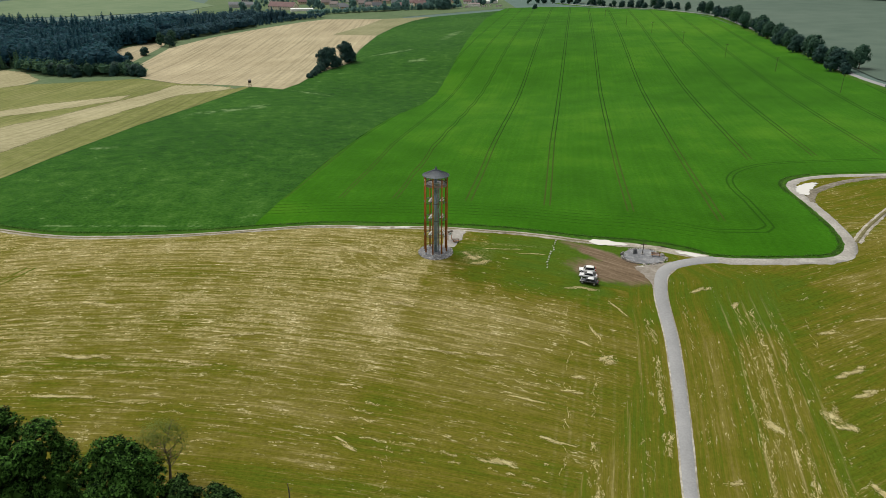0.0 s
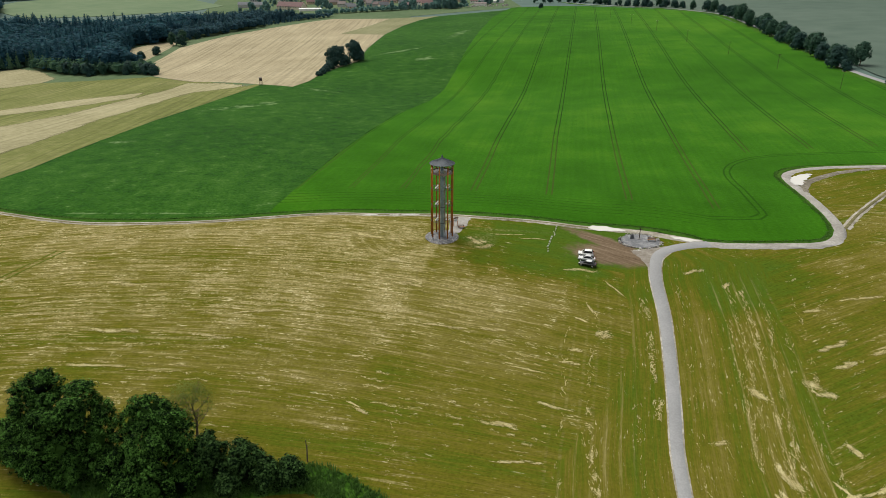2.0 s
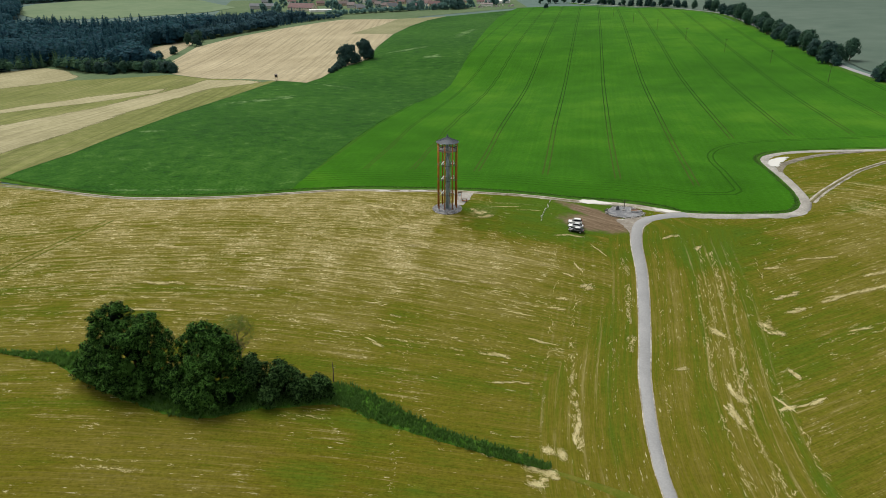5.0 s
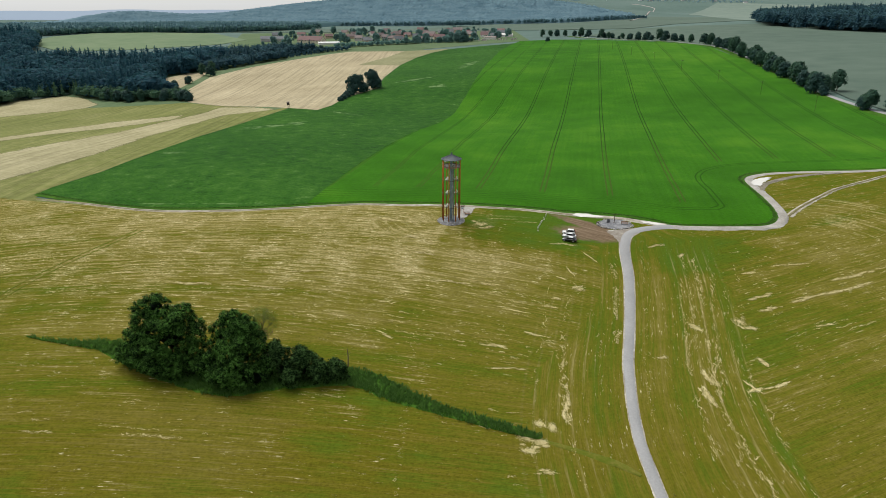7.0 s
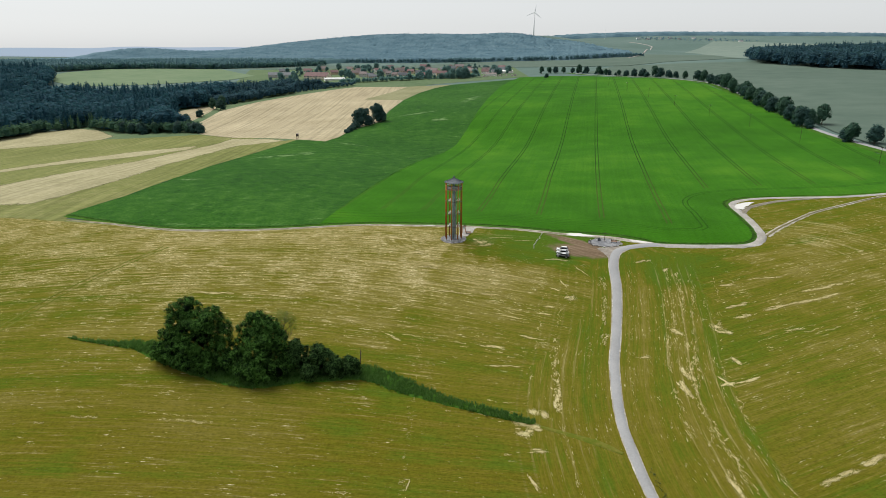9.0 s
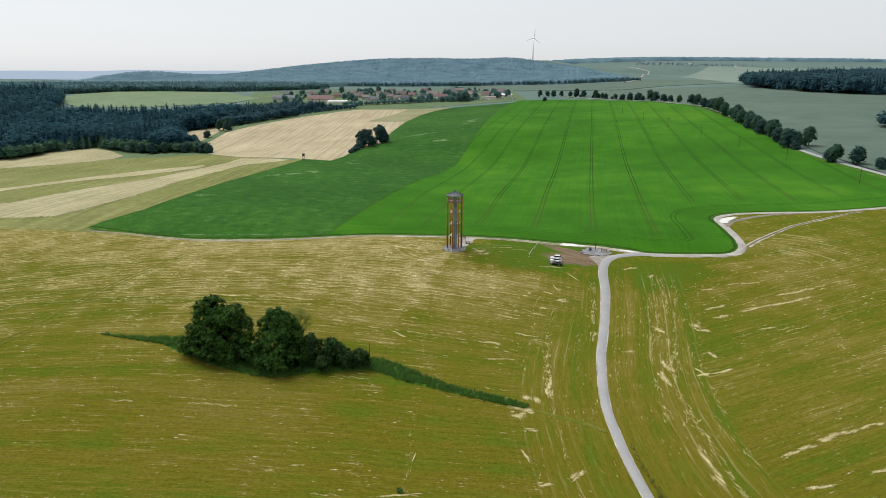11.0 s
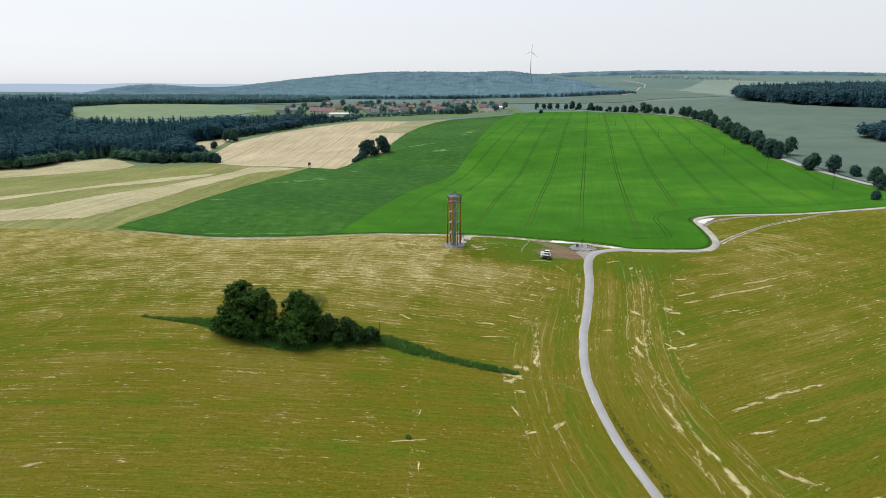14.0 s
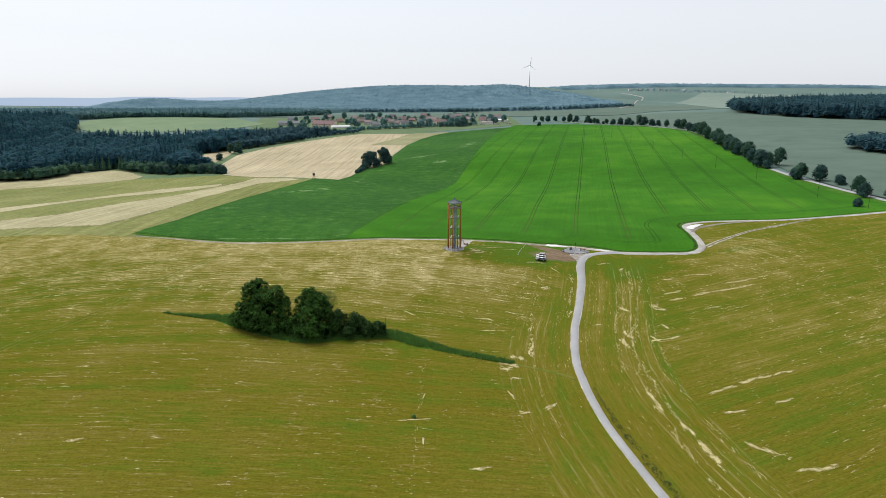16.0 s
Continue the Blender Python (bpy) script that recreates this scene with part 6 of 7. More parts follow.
def car(x, y, turn, colour, length, height, hatch, label, roof_colour=None):
    """A parked car; its nose points along its own -x."""
    ob = thing("car", x, y, turn, 0.04, label, "car", "parked cars")
    L, half = length, 0.88
    body = []
    for f, top, w in ((0.0, 0.47, 0.56), (0.02, 0.58, 0.70), (0.06, 0.65, 0.79), (0.14, 0.71, 0.85), (0.25, 0.78, 0.87), (0.34, 0.83, 0.88), (0.6, 0.85, 0.88), (0.8, 0.88, 0.87), (0.92, 0.91 if hatch else 0.87, 0.83), (0.975, 0.80, 0.75), (1.0, 0.56, 0.64)):
        px = L * (f - 0.5)
        body.append([(px, -w + 0.03, 0.30), (px, -w - 0.02, 0.52), (px, -w, top - 0.12), (px, -w + 0.06, top - 0.03), (px, -w + 0.2, top), (px, w - 0.2, top), (px, w - 0.06, top - 0.03), (px, w, top - 0.12), (px, w + 0.02, 0.52), (px, w - 0.03, 0.30), (px, w - 0.25, 0.2), (px, -w + 0.25, 0.2)])
    part("body", loft(body), colour, ob, smooth=True)
    roof_a, roof_b = (0.43, 0.84) if hatch else (0.43, 0.71)
    end = 0.965 if hatch else 0.90
    cab = []
    for f, top, w in ((0.27, 0.84, 0.72), (roof_a - 0.04, height - 0.12, 0.63), (roof_a + 0.02, height - 0.05, 0.62), ((roof_a + roof_b) / 2, height - 0.02, 0.63), (roof_b, height - 0.06, 0.61), (roof_b + 0.05, height - 0.13, 0.62), (end, 0.90, 0.68)):
        px, low = L * (f - 0.5), 0.78
        mid = low + 0.55 * (top - low)
        cab.append([(px, -0.80, low), (px, -0.5 * (0.80 + w) - 0.03, mid), (px, -w, top - 0.03), (px, -w + 0.16, top), (px, w - 0.16, top), (px, w, top - 0.03), (px, 0.5 * (0.80 + w) + 0.03, mid), (px, 0.80, low)])
    part("windows", loft(cab), M_GLASS, ob, "dark tinted glass", True)
    top = []
    for f, dz, w in ((roof_a - 0.02, -0.085, 0.60), (roof_a + 0.03, -0.02, 0.63), ((roof_a + roof_b) / 2, 0.012, 0.645), (roof_b - 0.02, -0.015, 0.63), (roof_b + 0.03, -0.085, 0.60)):
        px, z = L * (f - 0.5), height + dz
        top.append([(px, -w - 0.02, z - 0.09), (px, -w + 0.02, z - 0.03), (px, -w + 0.16, z), (px, w - 0.16, z), (px, w - 0.02, z - 0.03), (px, w + 0.02, z - 0.09)])
    part("roof", loft(top), roof_colour or colour, ob, "roof coloured pale for the reflected sky" if roof_colour else "", True)
    for s in (-1, 1):
        for f0, f1 in ((0.275, roof_a), (0.58, 0.57), (end - 0.01, roof_b)):
            bm = bmesh.new()
            rod(bm, (L * (f0 - 0.5), s * 0.78, 0.84), (L * (f1 - 0.5), s * 0.64, height - 0.07), 0.035, sides=5)
            part("pillar", bm, colour if f0 != 0.58 else M_TRIM, ob)
        bm = bmesh.new()
        box(bm, (0.12, 0.18, 0.12), (L * (0.335 - 0.5), s * 0.95, 0.92), bevel=0.03)
        part("mirror", bm, colour, ob)
        bm = bmesh.new()
        box(bm, (0.3, 0.32, 0.14), (L * (0.055 - 0.5), s * 0.62, 0.66), Euler((0, radians(-18), radians(16 * s))), 0.03)
        part("headlight", bm, M_LAMP, ob)
        bm = bmesh.new()
        box(bm, (0.1, 0.26, 0.2 if not hatch else 0.34), (L * (0.982 - 0.5), s * 0.66, 0.82), bevel=0.03)
        part("tail_light", bm, M_TAIL, ob)
        for f in (0.17, 0.80):
            px = L * (f - 0.5)
            bm = bmesh.new()
            rod(bm, (px, s * 0.70, 0.31), (px, s * 0.90, 0.31), 0.315, sides=20)
            tyre = part("tyre", bm, M_TYRE, ob)
            bm = bmesh.new()
            rod(bm, (px, s * 0.80, 0.31), (px, s * 0.91, 0.31), 0.2, 0.19, sides=14)
            part("rim", bm, M_RIM, tyre)
    bm = bmesh.new()
    box(bm, (0.1, 1.3, 0.16), (-L * 0.497, 0, 0.42), bevel=0.03)
    part("front_grille", bm, M_TRIM, ob)
    bm = bmesh.new()
    box(bm, (0.08, 1.4, 0.14), (L * 0.497, 0, 0.42), bevel=0.03)
    part("rear_bumper", bm, M_TRIM, ob)
    return ob


# black car: the sky's reflection is put into the roof colour
car(35.2, -13.4, -24, paint("black_car_paint", (0.006, 0.008, 0.013), 0.45), 4.25, 1.42, False, "black saloon car on the trodden grass, sky reflection painted on its roof", paint("sky_reflection_roof", (0.62, 0.63, 0.65)))
car(35.5, -10.9, -20, paint("silver_car_paint", (0.60, 0.61, 0.63)), 4.2, 1.42, False, "silver-white saloon parked between two cars")
car(35.8, -8.4, -14, paint("white_car_paint", (0.78, 0.78, 0.77)), 3.9, 1.48, True, "white hatchback parked at the row's end")

# ---- hunting stand, field trees, poles ----
stand = thing("hunting_stand", -119.4, 279.5, 15, 0.2, "dark wooden raised hunting stand at the field's corner", "hunting stand")
for sx in (-1, 1):
    for sy in (-1, 1):
        bm = bmesh.new()
        rod(bm, (1.1 * sx, 1.1 * sy, -0.2), (0.75 * sx, 0.75 * sy, 3.0), 0.09, sides=6)
        part("leg", bm, M_DARKWOOD, stand)
    bm = bmesh.new()
    rod(bm, (1.0 * sx, -1.0, 0.8), (0.85 * sx, 0.85, 2.2), 0.06, sides=5)
    part("brace", bm, M_DARKWOOD, stand)
bm = bmesh.new()
box(bm, (1.9, 1.9, 1.9), (0, 0, 3.9), bevel=0.03)
cabin = part("cabin", bm, M_DARKWOOD, stand)
bm = bmesh.new()
box(bm, (1.2, 0.05, 0.5), (0, -0.96, 4.2))
part("hatch", bm, M_TRIM, cabin)
bm = bmesh.new()
box(bm, (2.3, 2.3, 0.1), (0, 0, 4.95), Euler((radians(8), 0, 0)), 0.02)
part("roof", bm, M_GREYWOOD, stand)
bm = bmesh.new()
for s in (-0.3, 0.3):
    rod(bm, (s, -2.0, -0.1), (s, -0.9, 3.0), 0.05, sides=5)
for k in range(8):
    rod(bm, (-0.3, -1.93 + 0.13 * k, 0.3 + 0.36 * k), (0.3, -1.93 + 0.13 * k, 0.3 + 0.36 * k), 0.035, sides=4)
part("ladder", bm, M_DARKWOOD, stand)

# field trees: leaf colour blued for the haze between
M_LEAF_D = foliage("haze_tinted_field_leaves", (0.011, 0.037, 0.040), (0.036, 0.084, 0.070), 0.7, 0.3, (0.06, 0.14, 0.07))
FULL = [(0, 0, 7.2, 6.6, 6.6, 6.8), (-3.4, 0, 9.6, 4.2, 4.2, 4.4), (3.2, 0.6, 10.2, 4.2, 4.2, 4.4), (-4.6, -0.8, 4.0, 4.0, 4.2, 4.4), (4.8, -0.6, 4.0, 4.0, 4.2, 4.4), (0.2, -4.2, 4.0, 5.0, 3.8, 4.4), (-4.0, -3.0, 2.2, 4.0, 3.6, 2.6), (4.0, -3.0, 2.2, 4.0, 3.6, 2.6), (-0.4, 0.4, 12.2, 3.6, 3.6, 3.0)]
tree("broadleaf_tree", -81.5, 363, 31, 15.5, 8.0, "rounded dark tree at the corner of the hay field", clumps=820, leaves=14, clump_r=0.8, leaf=0.38, knobs=3, material=M_LEAF_D, lobes=FULL)
tree("broadleaf_tree", -70.0, 386, 32, 16.5, 8.0, "taller rounded dark tree beside the hay field", clumps=820, leaves=14, clump_r=0.8, leaf=0.38, knobs=3, material=M_LEAF_D, turn=75, lobes=[(a, b, c * 1.05, d, e, f * 1.05) for a, b, c, d, e, f in FULL])
for x, y, s, h, w in ((-75.5, 371, 37, 7.0, 5.0), (-85.0, 350, 33, 5.0, 4.0), (-86.0, 340, 35, 3.8, 3.2), (-87.0, 330, 36, 3.0, 2.8), (-88.0, 320, 34, 2.2, 2.2)):
    tree("shrub", x, y, s, h, w, "low dark scrub trailing down the field edge", "shrub", 110, 12, 0.7, 0.36, M_LEAF_D, group="scrub at the hay field")

pole = thing("power_pole", 223.8, 209.7, 0, 0.2, "thin wooden power pole with a crossarm", "pole", "power line")
bm = bmesh.new()
rod(bm, (0, 0, -0.5), (0, 0, 9.6), 0.12, 0.09, 8)
part("mast", bm, M_DARKWOOD, pole)
bm = bmesh.new()
box(bm, (2.6, 0.14, 0.16), (0, 0, 9.2), bevel=0.02)
arm = part("crossarm", bm, M_DARKWOOD, pole)
for s in (-1.15, 0, 1.15):
    bm = bmesh.new()
    rod(bm, (s, 0, 9.28), (s, 0, 9.55), 0.07, 0.05, 6)
    part("insulator", bm, M_WHITE, arm)
for x, y in ((220.4, 276.8), (214.8, 341.4), (210.3, 417.5), (206.8, 491), (200, 555), (195, 625), (226, 132), (231, 90)):
    copy_thing(pole, pose(x, y, land_at(x, y) + 0.2, 0, 0, 4))

# ---- trees that are met again and again: a few built ones, then copies ----
# roadside leaves keep a blue share that stands for haze
M_LEAF_C = foliage("haze_tinted_lime_leaves", (0.014, 0.048, 0.038), (0.052, 0.114, 0.074), 0.7, 0.35, (0.08, 0.17, 0.08))
KINDS = []
for s, (h, r, mt) in enumerate(((11.5, 4.6, M_LEAF_C), (9.5, 4.4, M_LEAF_D), (13.0, 5.0, M_LEAF_C), (8.0, 3.4, M_LEAF_C), (6.5, 3.6, M_LEAF_D))):
    lobes = [(a, b, c + (0.1 if s < 4 else 0.0), d, e, f * 0.92) for a, b, c, d, e, f in lumpy(60 + s, h, r, 6, 0.16 if s < 4 else 0.1)]
    KINDS.append((trunk_mesh("trunk", 60 + s, h * 0.7, 0.24, 4, r * 0.5), crown_mesh("crown", 60 + s, lobes, 120, 12, 0.95, 0.46, mt, floor=0.5 if s < 4 else 0.1)))
# village foliage lightened and blued to carry the haze
M_LEAF_FAR = foliage("haze_tinted_garden_leaves", (0.060, 0.135, 0.150), (0.125, 0.225, 0.205), 0.9, 0.5, (0.25, 0.42, 0.36))
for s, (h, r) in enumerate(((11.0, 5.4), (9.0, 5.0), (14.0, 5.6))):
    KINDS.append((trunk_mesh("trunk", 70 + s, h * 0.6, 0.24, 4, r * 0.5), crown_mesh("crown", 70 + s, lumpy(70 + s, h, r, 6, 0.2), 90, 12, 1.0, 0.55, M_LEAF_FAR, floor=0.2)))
TRNG = np.random.RandomState(21)


def planted(x, y, k, size, label, group, name="roadside_tree"):
    ob = thing(name, x, y, TRNG.uniform(0, 360), 0.0, label, "tree", group, scale=size)
    under("trunk", KINDS[k][0], ob)
    under("crown", KINDS[k][1], ob)
    return ob


AVENUE = [(206.9, 893, 0, 1.0), (216, 885, 1, 1.1), (228.9, 845, 2, 0.9), (236, 822, 3, 1.0), (249, 800, 3, 0.8), (258, 782, 4, 1.2), (266, 774, 1, 1.0), (275, 762, 4, 1.3), (287, 745, 2, 1.1), (293, 735, 1, 1.1),
          (300, 722, 4, 1.2), (306, 706, 1, 0.9), (310, 684, 0, 0.9), (315, 650, 1, 1.1), (318, 632, 0, 1.0), (316, 606, 4, 1.3), (316, 586, 1, 0.9), (312, 566, 1, 1.1), (309, 548, 2, 1.0), (306, 531, 0, 1.2), (302, 515, 1, 1.0),
          (299, 495, 0, 1.0), (295, 472, 1, 1.1), (291, 452, 0, 1.0), (287, 436, 1, 1.1), (283, 417, 2, 0.9), (279, 398, 0, 1.0), (276, 380, 1, 1.1), (274, 366, 0, 0.9), (270, 345, 1, 1.2), (268, 330, 0, 1.05),
          (263, 312, 2, 1.0), (262, 297, 1, 1.15), (259, 282, 0, 1.05), (256, 268, 1, 1.1), (270, 271, 0, 1.0), (249.5, 207, 4, 1.0), (253, 203, 3, 1.25), (262, 192, 1, 0.95), (263, 174, 4, 1.0), (254, 139, 0, 1.0), (252.5, 126, 1, 0.85),
          (262, 116, 4, 1.2), (196, 900, 1, 0.9), (184, 906, 0, 0.9), (172, 910, 1, 1.0), (160, 914, 3, 1.0), (148, 918, 0, 0.9)]
for k, (x, y, which, size) in enumerate(AVENUE):
    planted(x + TRNG.normal(0, 1.0), y + TRNG.normal(0, 1.5), which, size * TRNG.uniform(0.92, 1.24) * (1.08 if 240 < y < 600 else 1.0), "dark green roadside tree in a long row", "trees along the country road")
for k in range(10):
    t = k / 9
    planted(292 - 92 * t + TRNG.normal(0, 3), 742 + 152 * t + TRNG.normal(0, 5), 4, TRNG.uniform(0.6, 1.1), "bushy roadside growth between the avenue trees", "trees along the country road")
for k in range(20):
    y = 258 + 12.5 * k
    planted(256 + 0.19 * (y - 268) + TRNG.normal(0, 2.0), y + TRNG.normal(0, 3), (4, 0, 3, 4)[k % 4], TRNG.uniform(0.7, 1.15), "leafy growth filling the row of roadside trees", "trees along the country road")
planted(143, 815, 4, 0.9, "lone small conifer-like bush in the cereal", "", "field_bush")
planted(229.5, 97, 4, 0.7, "small bush at the cereal field's corner", "", "field_bush")
for x, y, k, size in ((-289.6, 488, 4, 1.0), (-282.4, 508, 4, 1.15), (-295, 474, 3, 0.8), (-276, 556, 1, 1.2), (-284, 585, 0, 1.1), (-279, 612, 4, 1.3), (-288, 566, 2, 1.0), (-262, 402, 4, 1.5), (-250, 398, 1, 0.9), (-243, 392, 4, 1.4), (-236, 388, 4, 1.2),
                      (-256, 412, 0, 0.9), (-298, 402, 4, 1.5), (-310, 408, 1, 1.0), (-322, 416, 4, 1.5), (-286, 404, 3, 1.2), (-305, 420, 0, 1.0), (-292, 660, 1, 1.1), (-286, 700, 0, 1.0), (-262, 745, 1, 1.1), (-238, 765, 4, 1.4), (-215, 775, 1, 1.0), (-192, 782, 4, 1.3)):
    planted(x, y, k, size, "bushy tree at the edge of the hay field", "trees round the hay field", "field_tree")


# ---- woods, as stuff ----
def fill(poly, gap, seed):
    p = np.array(poly, float)
    rng = np.random.RandomState(seed)
    lo, hi = p.min(0), p.max(0)
    gx, gy = np.meshgrid(np.arange(lo[0], hi[0], gap), np.arange(lo[1], hi[1], gap))
    g = np.column_stack([gx.ravel(), gy.ravel()]) + rng.uniform(-0.45, 0.45, (gx.size, 2)) * gap
    return g[inside(p, g)], rng


def wood(name, poly, gap, seed, material, label, tall, conifers=0.6, boughs=52, grow=1.0):
    """A wood of single trees: whorls of drooping boughs for spruces, round leafy heads for the rest, each over a dark inner body."""
    at, rng = fill(poly, gap, seed)
    n = len(at)
    spruce = rng.rand(n) < conifers
    patch = np.array([noise.noise((x * 0.012, y * 0.012, seed)) for x, y in at])
    spruce = np.where(np.abs(patch) < 0.25, spruce, patch > 0) if conifers < 1 else spruce
    h = tall * np.where(spruce, rng.uniform(0.72, 1.0, n), rng.uniform(0.55, 0.82, n))
    z = land(at[:, 0], at[:, 1])
    b = rng.rand(n, boughs)
    a = rng.rand(n, boughs) * 6.28
    # spruce boughs: radius shrinks to the tip; round heads: shell of an ellipsoid
    zs = 0.12 + 0.88 * b
    rs = (1 - zs) ** 0.85 * 0.28 * (0.75 + 0.5 * rng.rand(n, boughs)) + 0.008
    t = np.arccos(1 - 1.55 * b)
    zr, rr = 0.55 + 0.45 * np.cos(t), 0.42 * np.sin(t) * (0.85 + 0.3 * rng.rand(n, boughs))
    sp = spruce[:, None]
    hz, hr = np.where(sp, zs, zr) * h[:, None], np.where(sp, rs, rr) * h[:, None]
    out = np.stack([np.cos(a), np.sin(a), np.zeros_like(a)], -1)
    p = np.stack([at[:, None, 0] + out[..., 0] * hr, at[:, None, 1] + out[..., 1] * hr, z[:, None] + hz], -1)
    size = grow * np.where(sp, 0.045 + 0.085 * (1 - zs), 0.12)[..., None] * h[:, None, None] * (0.7 + 0.6 * rng.rand(n, boughs, 1))
    droop = np.where(sp[..., None], np.array([0, 0, -0.55]), np.array([0, 0, 0.0]))
    u = unit(out + droop + rng.normal(0, 0.25, p.shape)) * size
    nrm = unit(out * 0.55 + np.array([0, 0, 0.8]) + rng.normal(0, 0.22, p.shape))
    v = unit(np.cross(nrm, u)) * size * np.where(sp, 0.75, 1.0)[..., None]
    p, u, v = p.reshape(-1, 3), u.reshape(-1, 3), v.reshape(-1, 3)
    # inner bodies
    ev, ef = [], []
    ring_n = 5
    for k in range(n):
        base = len(ev)
        r0 = h[k] * (0.15 if spruce[k] else 0.33)
        zb = h[k] * (0.06 if spruce[k] else 0.3)
        for j in range(ring_n):
            c, s = math.cos(1.2566 * j), math.sin(1.2566 * j)
            ev.append((at[k, 0] + r0 * c, at[k, 1] + r0 * s, z[k] + zb))
        zt, r1 = (0.6, 0.45) if spruce[k] else (0.75, 0.85)
        for j in range(ring_n):
            c, s = math.cos(1.2566 * j + 0.5), math.sin(1.2566 * j + 0.5)
            ev.append((at[k, 0] + r1 * r0 * c, at[k, 1] + r1 * r0 * s, z[k] + zt * h[k]))
        ev.append((at[k, 0], at[k, 1], z[k] + 0.95 * h[k]))
        for j in range(ring_n):
            q = (j + 1) % ring_n
            ef.append((base + j, base + q, base + ring_n + q, base + ring_n + j))
            ef.append((base + ring_n + j, base + ring_n + q, base + 2 * ring_n))
    ob = new(name, quads_to(name, p, u, v, material, (np.array(ev), ef)))
    return tagged(ob, label, "wood", kind="stuff")


# wood leaves with blue haze worked into the colour
M_MIXED = foliage("haze_tinted_wood_leaves", (0.012, 0.044, 0.070), (0.040, 0.092, 0.116), 0.9, 0.3, (0.07, 0.16, 0.14), 0.04)
M_FRINGE = foliage("fringe_leaves", (0.026, 0.074, 0.058), (0.080, 0.155, 0.085), 0.9, 0.3, (0.10, 0.20, 0.09), 0.08)
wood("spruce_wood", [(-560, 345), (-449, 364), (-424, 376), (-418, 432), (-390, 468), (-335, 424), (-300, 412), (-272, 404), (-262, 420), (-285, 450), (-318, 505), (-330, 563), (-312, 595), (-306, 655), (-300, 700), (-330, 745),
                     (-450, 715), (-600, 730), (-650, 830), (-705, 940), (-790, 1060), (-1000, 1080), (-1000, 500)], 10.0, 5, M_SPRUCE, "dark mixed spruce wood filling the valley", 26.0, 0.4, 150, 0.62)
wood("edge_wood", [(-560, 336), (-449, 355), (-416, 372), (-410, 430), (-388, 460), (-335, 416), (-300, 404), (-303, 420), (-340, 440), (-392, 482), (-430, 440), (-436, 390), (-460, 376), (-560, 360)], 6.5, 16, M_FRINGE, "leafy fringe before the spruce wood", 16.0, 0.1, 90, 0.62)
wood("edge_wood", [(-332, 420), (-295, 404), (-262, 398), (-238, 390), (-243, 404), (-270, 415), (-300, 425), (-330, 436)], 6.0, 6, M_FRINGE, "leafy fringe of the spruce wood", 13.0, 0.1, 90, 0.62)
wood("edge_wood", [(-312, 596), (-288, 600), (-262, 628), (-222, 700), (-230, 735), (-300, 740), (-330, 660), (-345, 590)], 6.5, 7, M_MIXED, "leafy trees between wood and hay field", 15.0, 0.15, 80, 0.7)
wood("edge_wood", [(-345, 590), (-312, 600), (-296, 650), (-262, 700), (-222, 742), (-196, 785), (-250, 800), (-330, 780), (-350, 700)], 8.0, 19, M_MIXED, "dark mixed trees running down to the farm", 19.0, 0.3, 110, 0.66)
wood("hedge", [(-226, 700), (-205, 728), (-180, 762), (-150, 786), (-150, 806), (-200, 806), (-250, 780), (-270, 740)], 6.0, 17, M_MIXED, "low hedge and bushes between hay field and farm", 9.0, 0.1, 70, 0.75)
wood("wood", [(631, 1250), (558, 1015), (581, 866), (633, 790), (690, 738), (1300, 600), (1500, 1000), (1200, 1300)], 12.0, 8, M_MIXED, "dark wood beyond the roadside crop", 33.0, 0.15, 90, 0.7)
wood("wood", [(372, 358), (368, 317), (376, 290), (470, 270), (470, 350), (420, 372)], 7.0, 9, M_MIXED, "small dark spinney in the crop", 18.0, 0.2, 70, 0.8)


